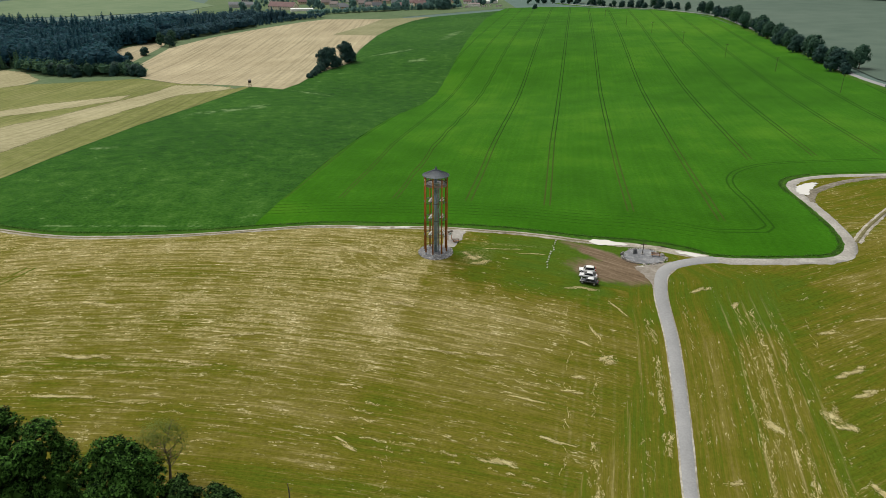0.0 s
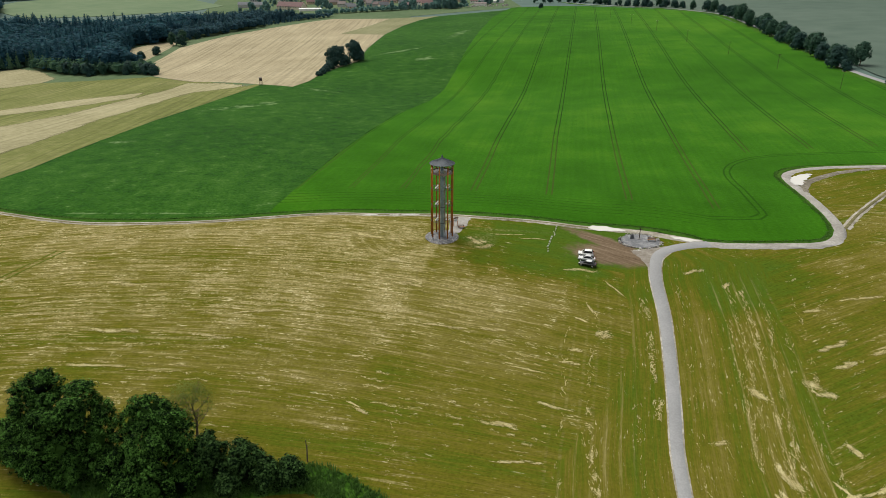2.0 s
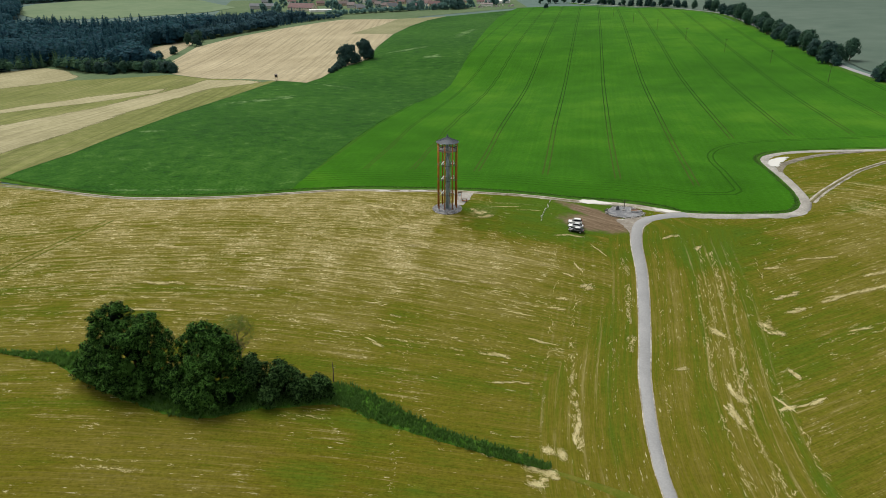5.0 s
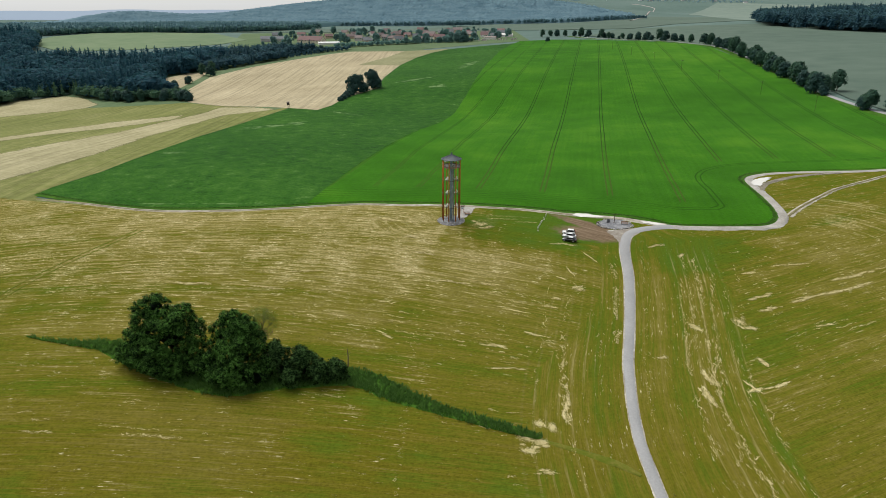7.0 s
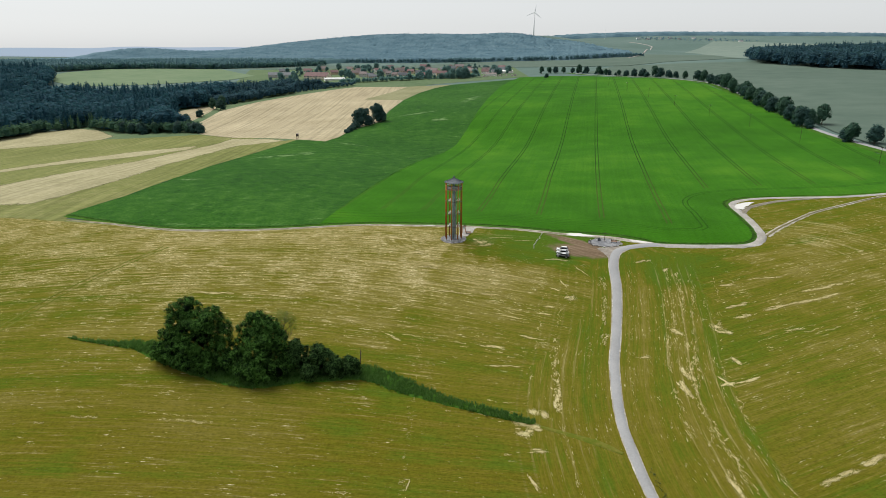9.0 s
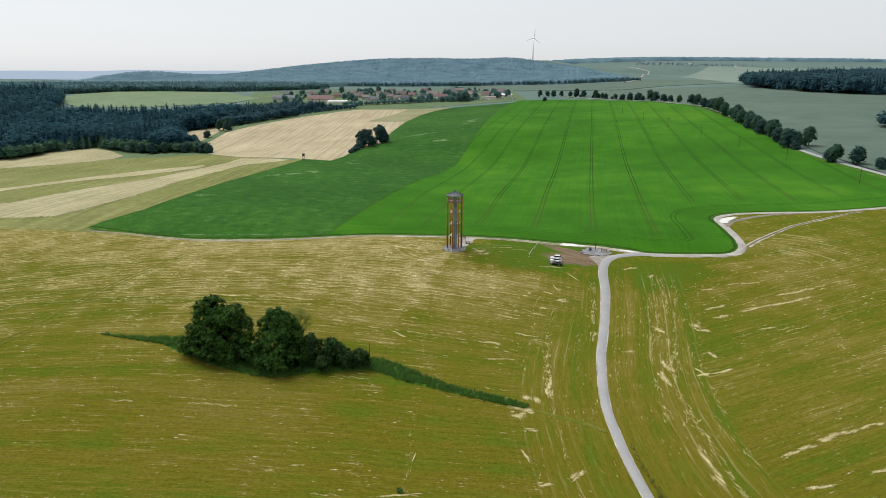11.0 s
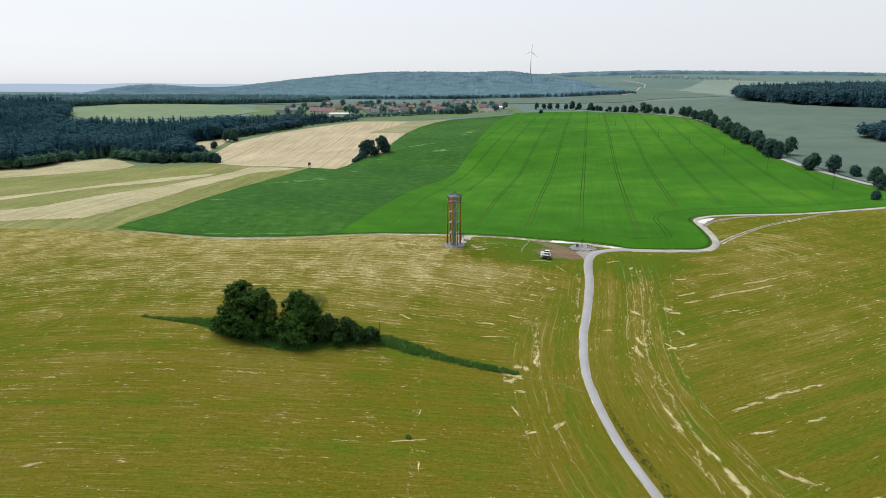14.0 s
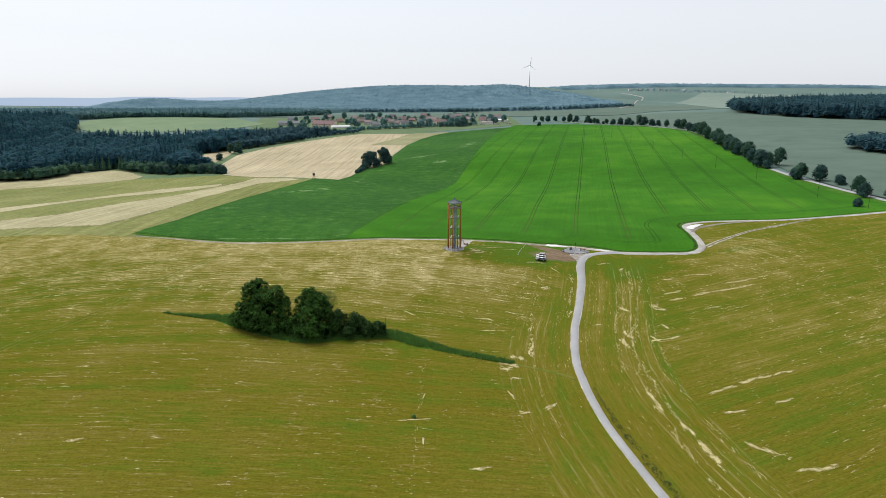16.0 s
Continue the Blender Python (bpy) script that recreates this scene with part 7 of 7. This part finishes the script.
def canopy(name, poly, cell, crown, height, seed, material, label):
    """A closed forest roof seen from afar: crowns as domes side by side, with a ragged rim down to the ground."""
    p = np.array(poly, float)
    lo, hi = p.min(0), p.max(0)
    xs, ys = np.arange(lo[0], hi[0], cell), np.arange(lo[1], hi[1], cell)
    gx, gy = np.meshgrid(xs, ys)
    rng = np.random.RandomState(seed)
    nx, ny = int((hi[0] - lo[0]) / crown) + 4, int((hi[1] - lo[1]) / crown) + 4
    jx, jy, jh = rng.rand(ny, nx), rng.rand(ny, nx), rng.rand(ny, nx)
    ix, iy = ((gx - lo[0]) / crown).astype(int) + 1, ((gy - lo[1]) / crown).astype(int) + 1
    best = np.zeros(gx.shape)
    for dy in (-1, 0, 1):
        for dx in (-1, 0, 1):
            cx = lo[0] + (ix + dx - 1 + jx[iy + dy, ix + dx]) * crown
            cy = lo[1] + (iy + dy - 1 + jy[iy + dy, ix + dx]) * crown
            d2 = ((gx - cx) ** 2 + (gy - cy) ** 2) / (0.8 * crown) ** 2
            best = np.maximum(best, (0.72 + 0.5 * jh[iy + dy, ix + dx]) * np.sqrt(np.clip(1 - d2, 0, 1)))
    keep = inside(p, np.column_stack([gx.ravel(), gy.ravel()])).reshape(gx.shape)
    z = land(gx.ravel(), gy.ravel()).reshape(gx.shape) + np.where(keep, height * (0.25 + 0.75 * best), -1.0)
    n = len(xs)
    any_in = keep[:-1, :-1] | keep[1:, :-1] | keep[:-1, 1:] | keep[1:, 1:]
    jj, ii = np.nonzero(any_in)
    used = np.unique(np.concatenate([jj * n + ii, jj * n + ii + 1, (jj + 1) * n + ii, (jj + 1) * n + ii + 1]))
    back = np.zeros(gx.size, int)
    back[used] = np.arange(len(used))
    faces = [tuple(back[[j * n + i, j * n + i + 1, (j + 1) * n + i + 1, (j + 1) * n + i]]) for j, i in zip(jj, ii)]
    v = np.column_stack([gx.ravel(), gy.ravel(), z.ravel()])[used]
    return tagged(new(name, mesh_of(name, v, faces, material, True)), label, "forest", kind="stuff")


HILL_WOOD = [(-1400, 1900), (-400, 1760), (-140, 1700), (132, 1674), (308, 1640), (480, 1760), (560, 1900), (640, 2250), (560, 2500), (420, 2950), (-300, 2950), (-900, 2850), (-1700, 2850), (-2400, 2400)]
VALLEY_WOOD = [(-2200, 1030), (-1000, 1105), (-815, 1115), (-735, 1180), (-622, 1222), (-528, 1208), (-496, 1245), (-430, 1320), (-375, 1400), (-362, 1500), (-380, 1620), (-200, 1900), (-700, 1900), (-1300, 1900), (-2200, 1800)]
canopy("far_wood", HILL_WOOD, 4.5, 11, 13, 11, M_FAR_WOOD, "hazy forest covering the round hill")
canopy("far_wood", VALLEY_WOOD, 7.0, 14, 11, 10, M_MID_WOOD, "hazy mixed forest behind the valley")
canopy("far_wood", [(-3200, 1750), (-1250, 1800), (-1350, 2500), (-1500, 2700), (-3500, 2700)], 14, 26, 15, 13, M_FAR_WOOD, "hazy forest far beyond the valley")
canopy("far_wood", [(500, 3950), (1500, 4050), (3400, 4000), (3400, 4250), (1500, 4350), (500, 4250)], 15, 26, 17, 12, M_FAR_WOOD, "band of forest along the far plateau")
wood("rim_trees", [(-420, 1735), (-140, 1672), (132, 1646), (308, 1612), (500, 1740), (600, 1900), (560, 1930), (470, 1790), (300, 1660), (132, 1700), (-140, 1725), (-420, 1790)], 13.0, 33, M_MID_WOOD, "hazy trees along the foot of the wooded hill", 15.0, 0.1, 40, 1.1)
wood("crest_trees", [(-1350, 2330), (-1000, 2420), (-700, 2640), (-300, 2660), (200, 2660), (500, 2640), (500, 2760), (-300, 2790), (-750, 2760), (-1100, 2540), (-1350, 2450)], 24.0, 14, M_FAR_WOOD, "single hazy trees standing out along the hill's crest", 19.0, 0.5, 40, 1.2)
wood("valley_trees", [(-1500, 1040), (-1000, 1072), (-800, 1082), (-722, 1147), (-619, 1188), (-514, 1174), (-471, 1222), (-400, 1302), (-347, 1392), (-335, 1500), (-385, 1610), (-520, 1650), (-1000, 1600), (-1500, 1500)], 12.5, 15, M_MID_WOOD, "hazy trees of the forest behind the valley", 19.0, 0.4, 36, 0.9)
# edge trees take the same blue haze into their leaf colour
M_RIM = foliage("haze_tinted_edge_leaves", (0.030, 0.086, 0.096), (0.082, 0.165, 0.140), 0.9, 0.4, (0.12, 0.24, 0.20), 0.03, 0.22)
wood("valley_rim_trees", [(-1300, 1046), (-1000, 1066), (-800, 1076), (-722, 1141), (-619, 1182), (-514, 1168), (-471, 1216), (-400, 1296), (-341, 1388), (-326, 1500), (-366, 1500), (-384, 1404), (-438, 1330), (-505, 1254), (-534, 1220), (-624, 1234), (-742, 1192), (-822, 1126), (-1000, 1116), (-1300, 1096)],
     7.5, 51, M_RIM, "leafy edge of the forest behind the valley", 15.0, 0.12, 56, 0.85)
wood("spinney", [(-12, 1466), (70, 1530), (72, 1556), (30, 1545), (-14, 1492)], 8.0, 18, M_MID_WOOD, "dark spinney in the fields behind the village", 19.0, 0.1, 60, 0.8)

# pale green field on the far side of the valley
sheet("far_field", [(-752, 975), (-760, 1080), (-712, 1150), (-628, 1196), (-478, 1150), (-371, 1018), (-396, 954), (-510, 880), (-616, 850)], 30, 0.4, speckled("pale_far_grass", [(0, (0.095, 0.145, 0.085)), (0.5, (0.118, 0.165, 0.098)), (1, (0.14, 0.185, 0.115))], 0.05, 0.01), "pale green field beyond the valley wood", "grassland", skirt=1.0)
sheet("far_field", [(-520, 1230), (-371, 1480), (-140, 1330), (132, 1660), (310, 1530), (534, 1820), (660, 2220), (900, 2200), (700, 1400), (330, 1060), (120, 1130), (-300, 1160)], 60, 0.5, M_HAZED_CROP, "green fields behind the village", "grassland", skirt=1.0)
# plateau grass is paled and blued in its colour for haze
sheet("far_field", [(700, 1420), (900, 2180), (1100, 3000), (1500, 3700), (2200, 3500), (2000, 2000), (1200, 1400)], 80, 0.6, speckled("haze_tinted_plateau_grass", [(0, (0.118, 0.160, 0.138)), (0.5, (0.138, 0.180, 0.156)), (1, (0.158, 0.20, 0.174))], 0.03, 0.006), "fields on the far plateau, paled by haze in their colour", "grassland", skirt=1.0)
ribbon("far_lane", [(468, 1595), (570, 1892), (728, 2363), (880, 2830), (1022, 3285), (1058, 3395), (1056, 3494), (1033, 3591), (1000, 3640)], 6.0, 1.6, M_LANE, "pale lane winding over the far fields", "track", 0.3, step=30)

# ---- the village ----
M_WALLS = [speckled(n, [(0, tuple(c * 0.85 for c in col)), (0.5, col), (1, tuple(min(0.85, c * 1.1) for c in col))], 1.5, 0.2, 0.85) for n, col in (("cream_render", (0.56, 0.50, 0.40)), ("white_render", (0.68, 0.67, 0.64)), ("grey_render", (0.36, 0.36, 0.35)), ("ochre_render", (0.42, 0.34, 0.25)))]
# roof colours are greyed to take in the haze over the village
M_ROOFS = [speckled(n, [(0, tuple(c * 0.75 for c in col)), (0.5, col), (1, tuple(c * 1.2 for c in col))], 1.2, 0.25, 0.8) for n, col in (("red_roof_tiles", (0.175, 0.118, 0.120)), ("brown_roof_tiles", (0.165, 0.135, 0.135)), ("grey_roof_slates", (0.15, 0.16, 0.175)), ("faded_roof_tiles", (0.21, 0.178, 0.178)))]
M_PANE = plain("window_glass", (0.03, 0.035, 0.04), 0.1, 0.0, 0.6)


def gable(name, parent, length, width, low, high, over, material, label=""):
    """A pitched roof with thickness, ridge along x."""
    bm = bmesh.new()
    l2, w2 = length / 2 + over, width / 2 + over
    drop = (high - low) * over / (width / 2)
    for s in (-1, 1):
        q = [(-l2, s * w2, low - drop), (l2, s * w2, low - drop), (l2, 0, high), (-l2, 0, high)]
        a = [bm.verts.new((x, y, z + 0.12)) for x, y, z in q]
        b = [bm.verts.new((x, y, z - 0.08)) for x, y, z in q]
        bm.faces.new(a if s < 0 else a[::-1])
        bm.faces.new(b[::-1] if s < 0 else b)
        for k in range(4):
            bm.faces.new((a[k], b[k], b[(k + 1) % 4], a[(k + 1) % 4]))
    bmesh.ops.recalc_face_normals(bm, faces=bm.faces)
    return part(name, bm, material, parent, label)


def house(x, y, turn, length, width, eaves, rise, wall, roof, label, category="house", name="house", windows=True, chimney=True):
    ob = thing(name, x, y, turn, 0.0, label, category, "village houses" if name == "house" else "")
    bm = bmesh.new()
    l2, w2 = length / 2, width / 2
    pts = [(-w2, -1.0), (w2, -1.0), (w2, eaves), (0, eaves + rise), (-w2, eaves)]
    a = [bm.verts.new((-l2, p, z)) for p, z in pts]
    b = [bm.verts.new((l2, p, z)) for p, z in pts]
    bm.faces.new(a)
    bm.faces.new(b[::-1])
    for k in range(5):
        bm.faces.new((a[k], b[k], b[(k + 1) % 5], a[(k + 1) % 5]))
    bmesh.ops.recalc_face_normals(bm, faces=bm.faces)
    part("wall", bm, wall, ob)
    top = gable("roof", ob, length, width, eaves, eaves + rise, 0.5, roof)
    if chimney:
        bm = bmesh.new()
        box(bm, (0.7, 0.6, 1.8), (length * 0.2, 0.4, eaves + rise + 0.3))
        part("chimney", bm, M_ROOFS[1], top)
    if windows:
        for k in range(max(2, int(length / 3.2))):
            px = -l2 + length * (k + 0.5) / max(2, int(length / 3.2))
            for s in (-1, 1):
                bm = bmesh.new()
                box(bm, (1.1, 0.12, 1.3), (px, s * w2, eaves - 1.3))
                part("window", bm, M_PANE, ob)
        for s in (-1, 1):
            bm = bmesh.new()
            box(bm, (0.12, 1.0, 1.2), (s * l2, 0, eaves + 0.6))
            part("window", bm, M_PANE, ob)
    return ob


barn = house(-239, 944, -25, 48, 16, 5.0, 6.5, M_WALLS[0], M_ROOFS[0], "long barn with a broad red tiled roof", "barn", "barn", True, False)
house(-204, 913, 20, 34, 7, 2.6, 1.4, M_WALLS[1], speckled("white_sheet_roof", [(0, (0.6, 0.61, 0.62)), (0.5, (0.7, 0.71, 0.72)), (1, (0.8, 0.8, 0.8))], 1, 0.2, 0.4), "long low shed with a white roof", "shed", "shed", False, False)
house(-318, 992, 10, 40, 14, 4.5, 4.0, M_WALLS[2], M_ROOFS[2], "long grey farm shed", "shed", "shed", False, False)
HOUSES = [(-285, 1075, 8, 0), (-262, 1110, -20, 3), (-180, 1010, 15, 1), (-160, 960, -30, 3), (-150, 1060, 60, 0), (-128, 1005, 5, 1), (-140, 915, 20, 2), (-112, 960, -15, 3), (-98, 1075, 75, 0), (-88, 905, 30, 2), (-80, 1010, -10, 0),
          (-62, 955, 12, 2), (-50, 1060, 40, 1), (-38, 1000, -25, 3), (-22, 940, 10, 0), (-8, 1090, 70, 0), (4, 985, 20, 1), (18, 930, -12, 3), (30, 1040, 35, 0), (38, 975, 80, 2), (60, 1000, 10, 1), (-205, 1090, -40, 1), (-225, 1030, 20, 0),
          (-330, 1060, 0, 2), (70, 935, 15, 2), (84, 985, -8, 2), (10, 1130, 10, 3), (-60, 1130, -10, 0), (-130, 1135, 20, 1)]
HRNG = np.random.RandomState(12)
for k in range(40):
    x, y = HRNG.uniform(-185, 105), HRNG.uniform(885, 1060)
    if all((x - a) ** 2 + (y - b) ** 2 > 20**2 for a, b, _, _ in HOUSES) and not (20 < x < 110 and y < 905):
        HOUSES.append((x, y, HRNG.uniform(-35, 35), (0, 3, 1, 0, 2)[k % 5]))
for k, (x, y, turn, r) in enumerate(HOUSES):
    big = 1.15 + 0.25 * math.sin(7.3 * k)
    house(x, y, turn, 13 * big, 9 * (0.9 + 0.2 * math.cos(3.1 * k)), 4.2 + 1.2 * (k % 2), 3.8, M_WALLS[(k * 3 + 1) % 4], M_ROOFS[r],
          ("village house with a red tiled roof", "village house with a brown roof", "village house with a grey roof", "village house with a faded roof")[r])
house(90, 955, 12, 24, 11, 3.5, 2.0, M_WALLS[1], speckled("pale_sheet_roof", [(0, (0.55, 0.55, 0.54)), (0.5, (0.66, 0.66, 0.65)), (1, (0.75, 0.75, 0.74))], 1, 0.2, 0.45), "pale-roofed workshop by the yard", "shed", "shed", False, False)
house(62, 905, -10, 18, 9, 3.2, 1.6, M_WALLS[1], M_ROOFS[3], "small workshop beside the lumber yard", "shed", "shed", False, False)
M_CLUTTER = speckled("mixed_yard_scrap", [(0, (0.2, 0.19, 0.17)), (0.5, (0.4, 0.38, 0.35)), (1, (0.6, 0.58, 0.55))], 1, 0.2)
for k in range(16):
    ob = thing("timber_stack", 25 + 5.2 * k + 3 * math.sin(5 * k), 882 + 9 * math.cos(3.7 * k), 40 * k, 0.0, "pale stack of timber in the yard", "timber", "stacks in the yard")
    for j in range(3):
        bm = bmesh.new()
        box(bm, (4.2 - 0.5 * j, 1.4 - 0.3 * j, 0.8), (0.1 * j, 0, 0.4 + 0.8 * j), bevel=0.05)
        part("layer", bm, M_CLUTTER, ob)
VRNG = np.random.RandomState(31)
spots = [(VRNG.uniform(-320, 100), VRNG.uniform(900, 1150)) for _ in range(150)] + [(VRNG.uniform(-75, 25), 868 + VRNG.uniform(-12, 12)) for _ in range(15)] + [(VRNG.uniform(-180, 40), 862 + VRNG.uniform(-6, 8)) for _ in range(30)] + [(-20 + 9 * k, 1160 + VRNG.uniform(0, 10)) for k in range(10)]
built = [(-239, 944, 30), (-225, 925, 22), (-204, 913, 24)] + [(x, y, 9) for x, y, _, _ in HOUSES]
for k, (x, y) in enumerate(spots):
    if all((x - a) ** 2 + (y - b) ** 2 > r * r for a, b, r in built):
        size = (VRNG.uniform(0.8, 1.3) if k < 165 else VRNG.uniform(0.3, 0.6)) if k > 149 else 0.4 + 0.75 * VRNG.rand() ** 1.4
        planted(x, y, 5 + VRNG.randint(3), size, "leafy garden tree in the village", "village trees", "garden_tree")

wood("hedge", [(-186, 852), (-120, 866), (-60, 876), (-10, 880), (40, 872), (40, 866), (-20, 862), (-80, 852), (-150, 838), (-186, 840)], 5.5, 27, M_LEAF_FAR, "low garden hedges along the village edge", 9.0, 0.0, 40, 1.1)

# ---- wind turbine and mast on the skyline ----
turbine = thing("wind_turbine", 430, 3450, 0, -2, "white three-bladed wind turbine on the far hill", "wind turbine")
M_TURBINE = plain("white_turbine_paint", (0.8, 0.81, 0.82), 0.4)
HUB = 251 - land_at(430, 3450)
bm = bmesh.new()
rod(bm, (0, 0, 0), (0, 0, HUB), 3.0, 1.7, 16)
part("tower", bm, M_TURBINE, turbine, smooth=True)
bm = bmesh.new()
box(bm, (5, 14, 5), (0, 2, HUB + 1.5), bevel=1.0)
part("nacelle", bm, M_TURBINE, turbine)
bm = bmesh.new()
rod(bm, (0, -9, HUB + 1.5), (0, -5, HUB + 1.5), 0.8, 2.4, 12)
hub = part("hub", bm, M_TURBINE, turbine)
for k in range(3):
    a = radians(8 + 120 * k)
    bm = bmesh.new()
    tip = Vector((math.sin(a), 0, math.cos(a)))
    side = Vector((math.cos(a), 0, -math.sin(a)))
    c = Vector((0, -7, HUB + 1.5))
    secs = [(2, 1.4, 1.3), (9, 2.6, 1.0), (25, 1.7, 0.6), (46, 0.5, 0.25)]
    rows = [[bm.verts.new(c + tip * d + side * (w * sx) + Vector((0, t * sy, 0))) for sx, sy in ((-0.5, 0), (0, -1), (1, 0), (0, 1))] for d, w, t in secs]
    for p, q in zip(rows, rows[1:]):
        for j in range(4):
            bm.faces.new((p[j], q[j], q[(j + 1) % 4], p[(j + 1) % 4]))
    bm.faces.new(rows[-1])
    part("blade", bm, M_TURBINE, hub)
mast = thing("radio_mast", 905, 3850, 0, -2, "slim lattice radio mast on the skyline", "mast")
for k in range(5):
    bm = bmesh.new()
    rod(bm, (0, 0, 15 * k), (0, 0, 15 * k + 15), 0.7 - 0.1 * k, 0.6 - 0.1 * k, 4)
    part("mast_section", bm, M_TURBINE, mast)
for k, (x, y) in enumerate(((1100, 3830), (1150, 3800), (1230, 3835), (1330, 3790), (1427, 3823), (1500, 3750), (1642, 3669), (1290, 3840))):
    house(x, y, 30 * k, 22, 14, 5, 4, M_WALLS[1 + k % 2], M_ROOFS[2], "house of the far hamlet", "house", "house", False, False)

wood("hamlet_trees", [(1060, 3780), (1300, 3700), (1560, 3640), (1760, 3680), (1700, 3740), (1500, 3800), (1300, 3850), (1100, 3880)], 34.0, 41, M_FAR_WOOD, "hazy garden trees round the far hamlet", 13.0, 0.1, 40, 1.2)

# last ridge; its haze is a pale blue glow of the material
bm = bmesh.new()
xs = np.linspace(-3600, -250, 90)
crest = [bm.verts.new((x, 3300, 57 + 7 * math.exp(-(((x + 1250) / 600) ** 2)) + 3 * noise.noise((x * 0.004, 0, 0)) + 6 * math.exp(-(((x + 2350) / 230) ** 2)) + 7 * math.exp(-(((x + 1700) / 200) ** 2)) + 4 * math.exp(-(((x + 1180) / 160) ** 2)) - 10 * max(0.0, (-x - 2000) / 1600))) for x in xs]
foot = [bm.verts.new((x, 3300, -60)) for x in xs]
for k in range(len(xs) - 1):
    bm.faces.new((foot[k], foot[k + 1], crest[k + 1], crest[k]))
M_HAZE, nt, b = mat("glowing_haze_ridge", 1.0, 0.0, 0.0)
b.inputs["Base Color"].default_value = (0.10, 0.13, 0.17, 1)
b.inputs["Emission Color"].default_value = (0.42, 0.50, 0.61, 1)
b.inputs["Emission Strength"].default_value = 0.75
me = bpy.data.meshes.new("backdrop")
bm.to_mesh(me)
bm.free()
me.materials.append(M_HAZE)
tagged(new("backdrop", me), "distant ridge on the horizon, glowing pale blue for haze", "ridge", kind="structure")
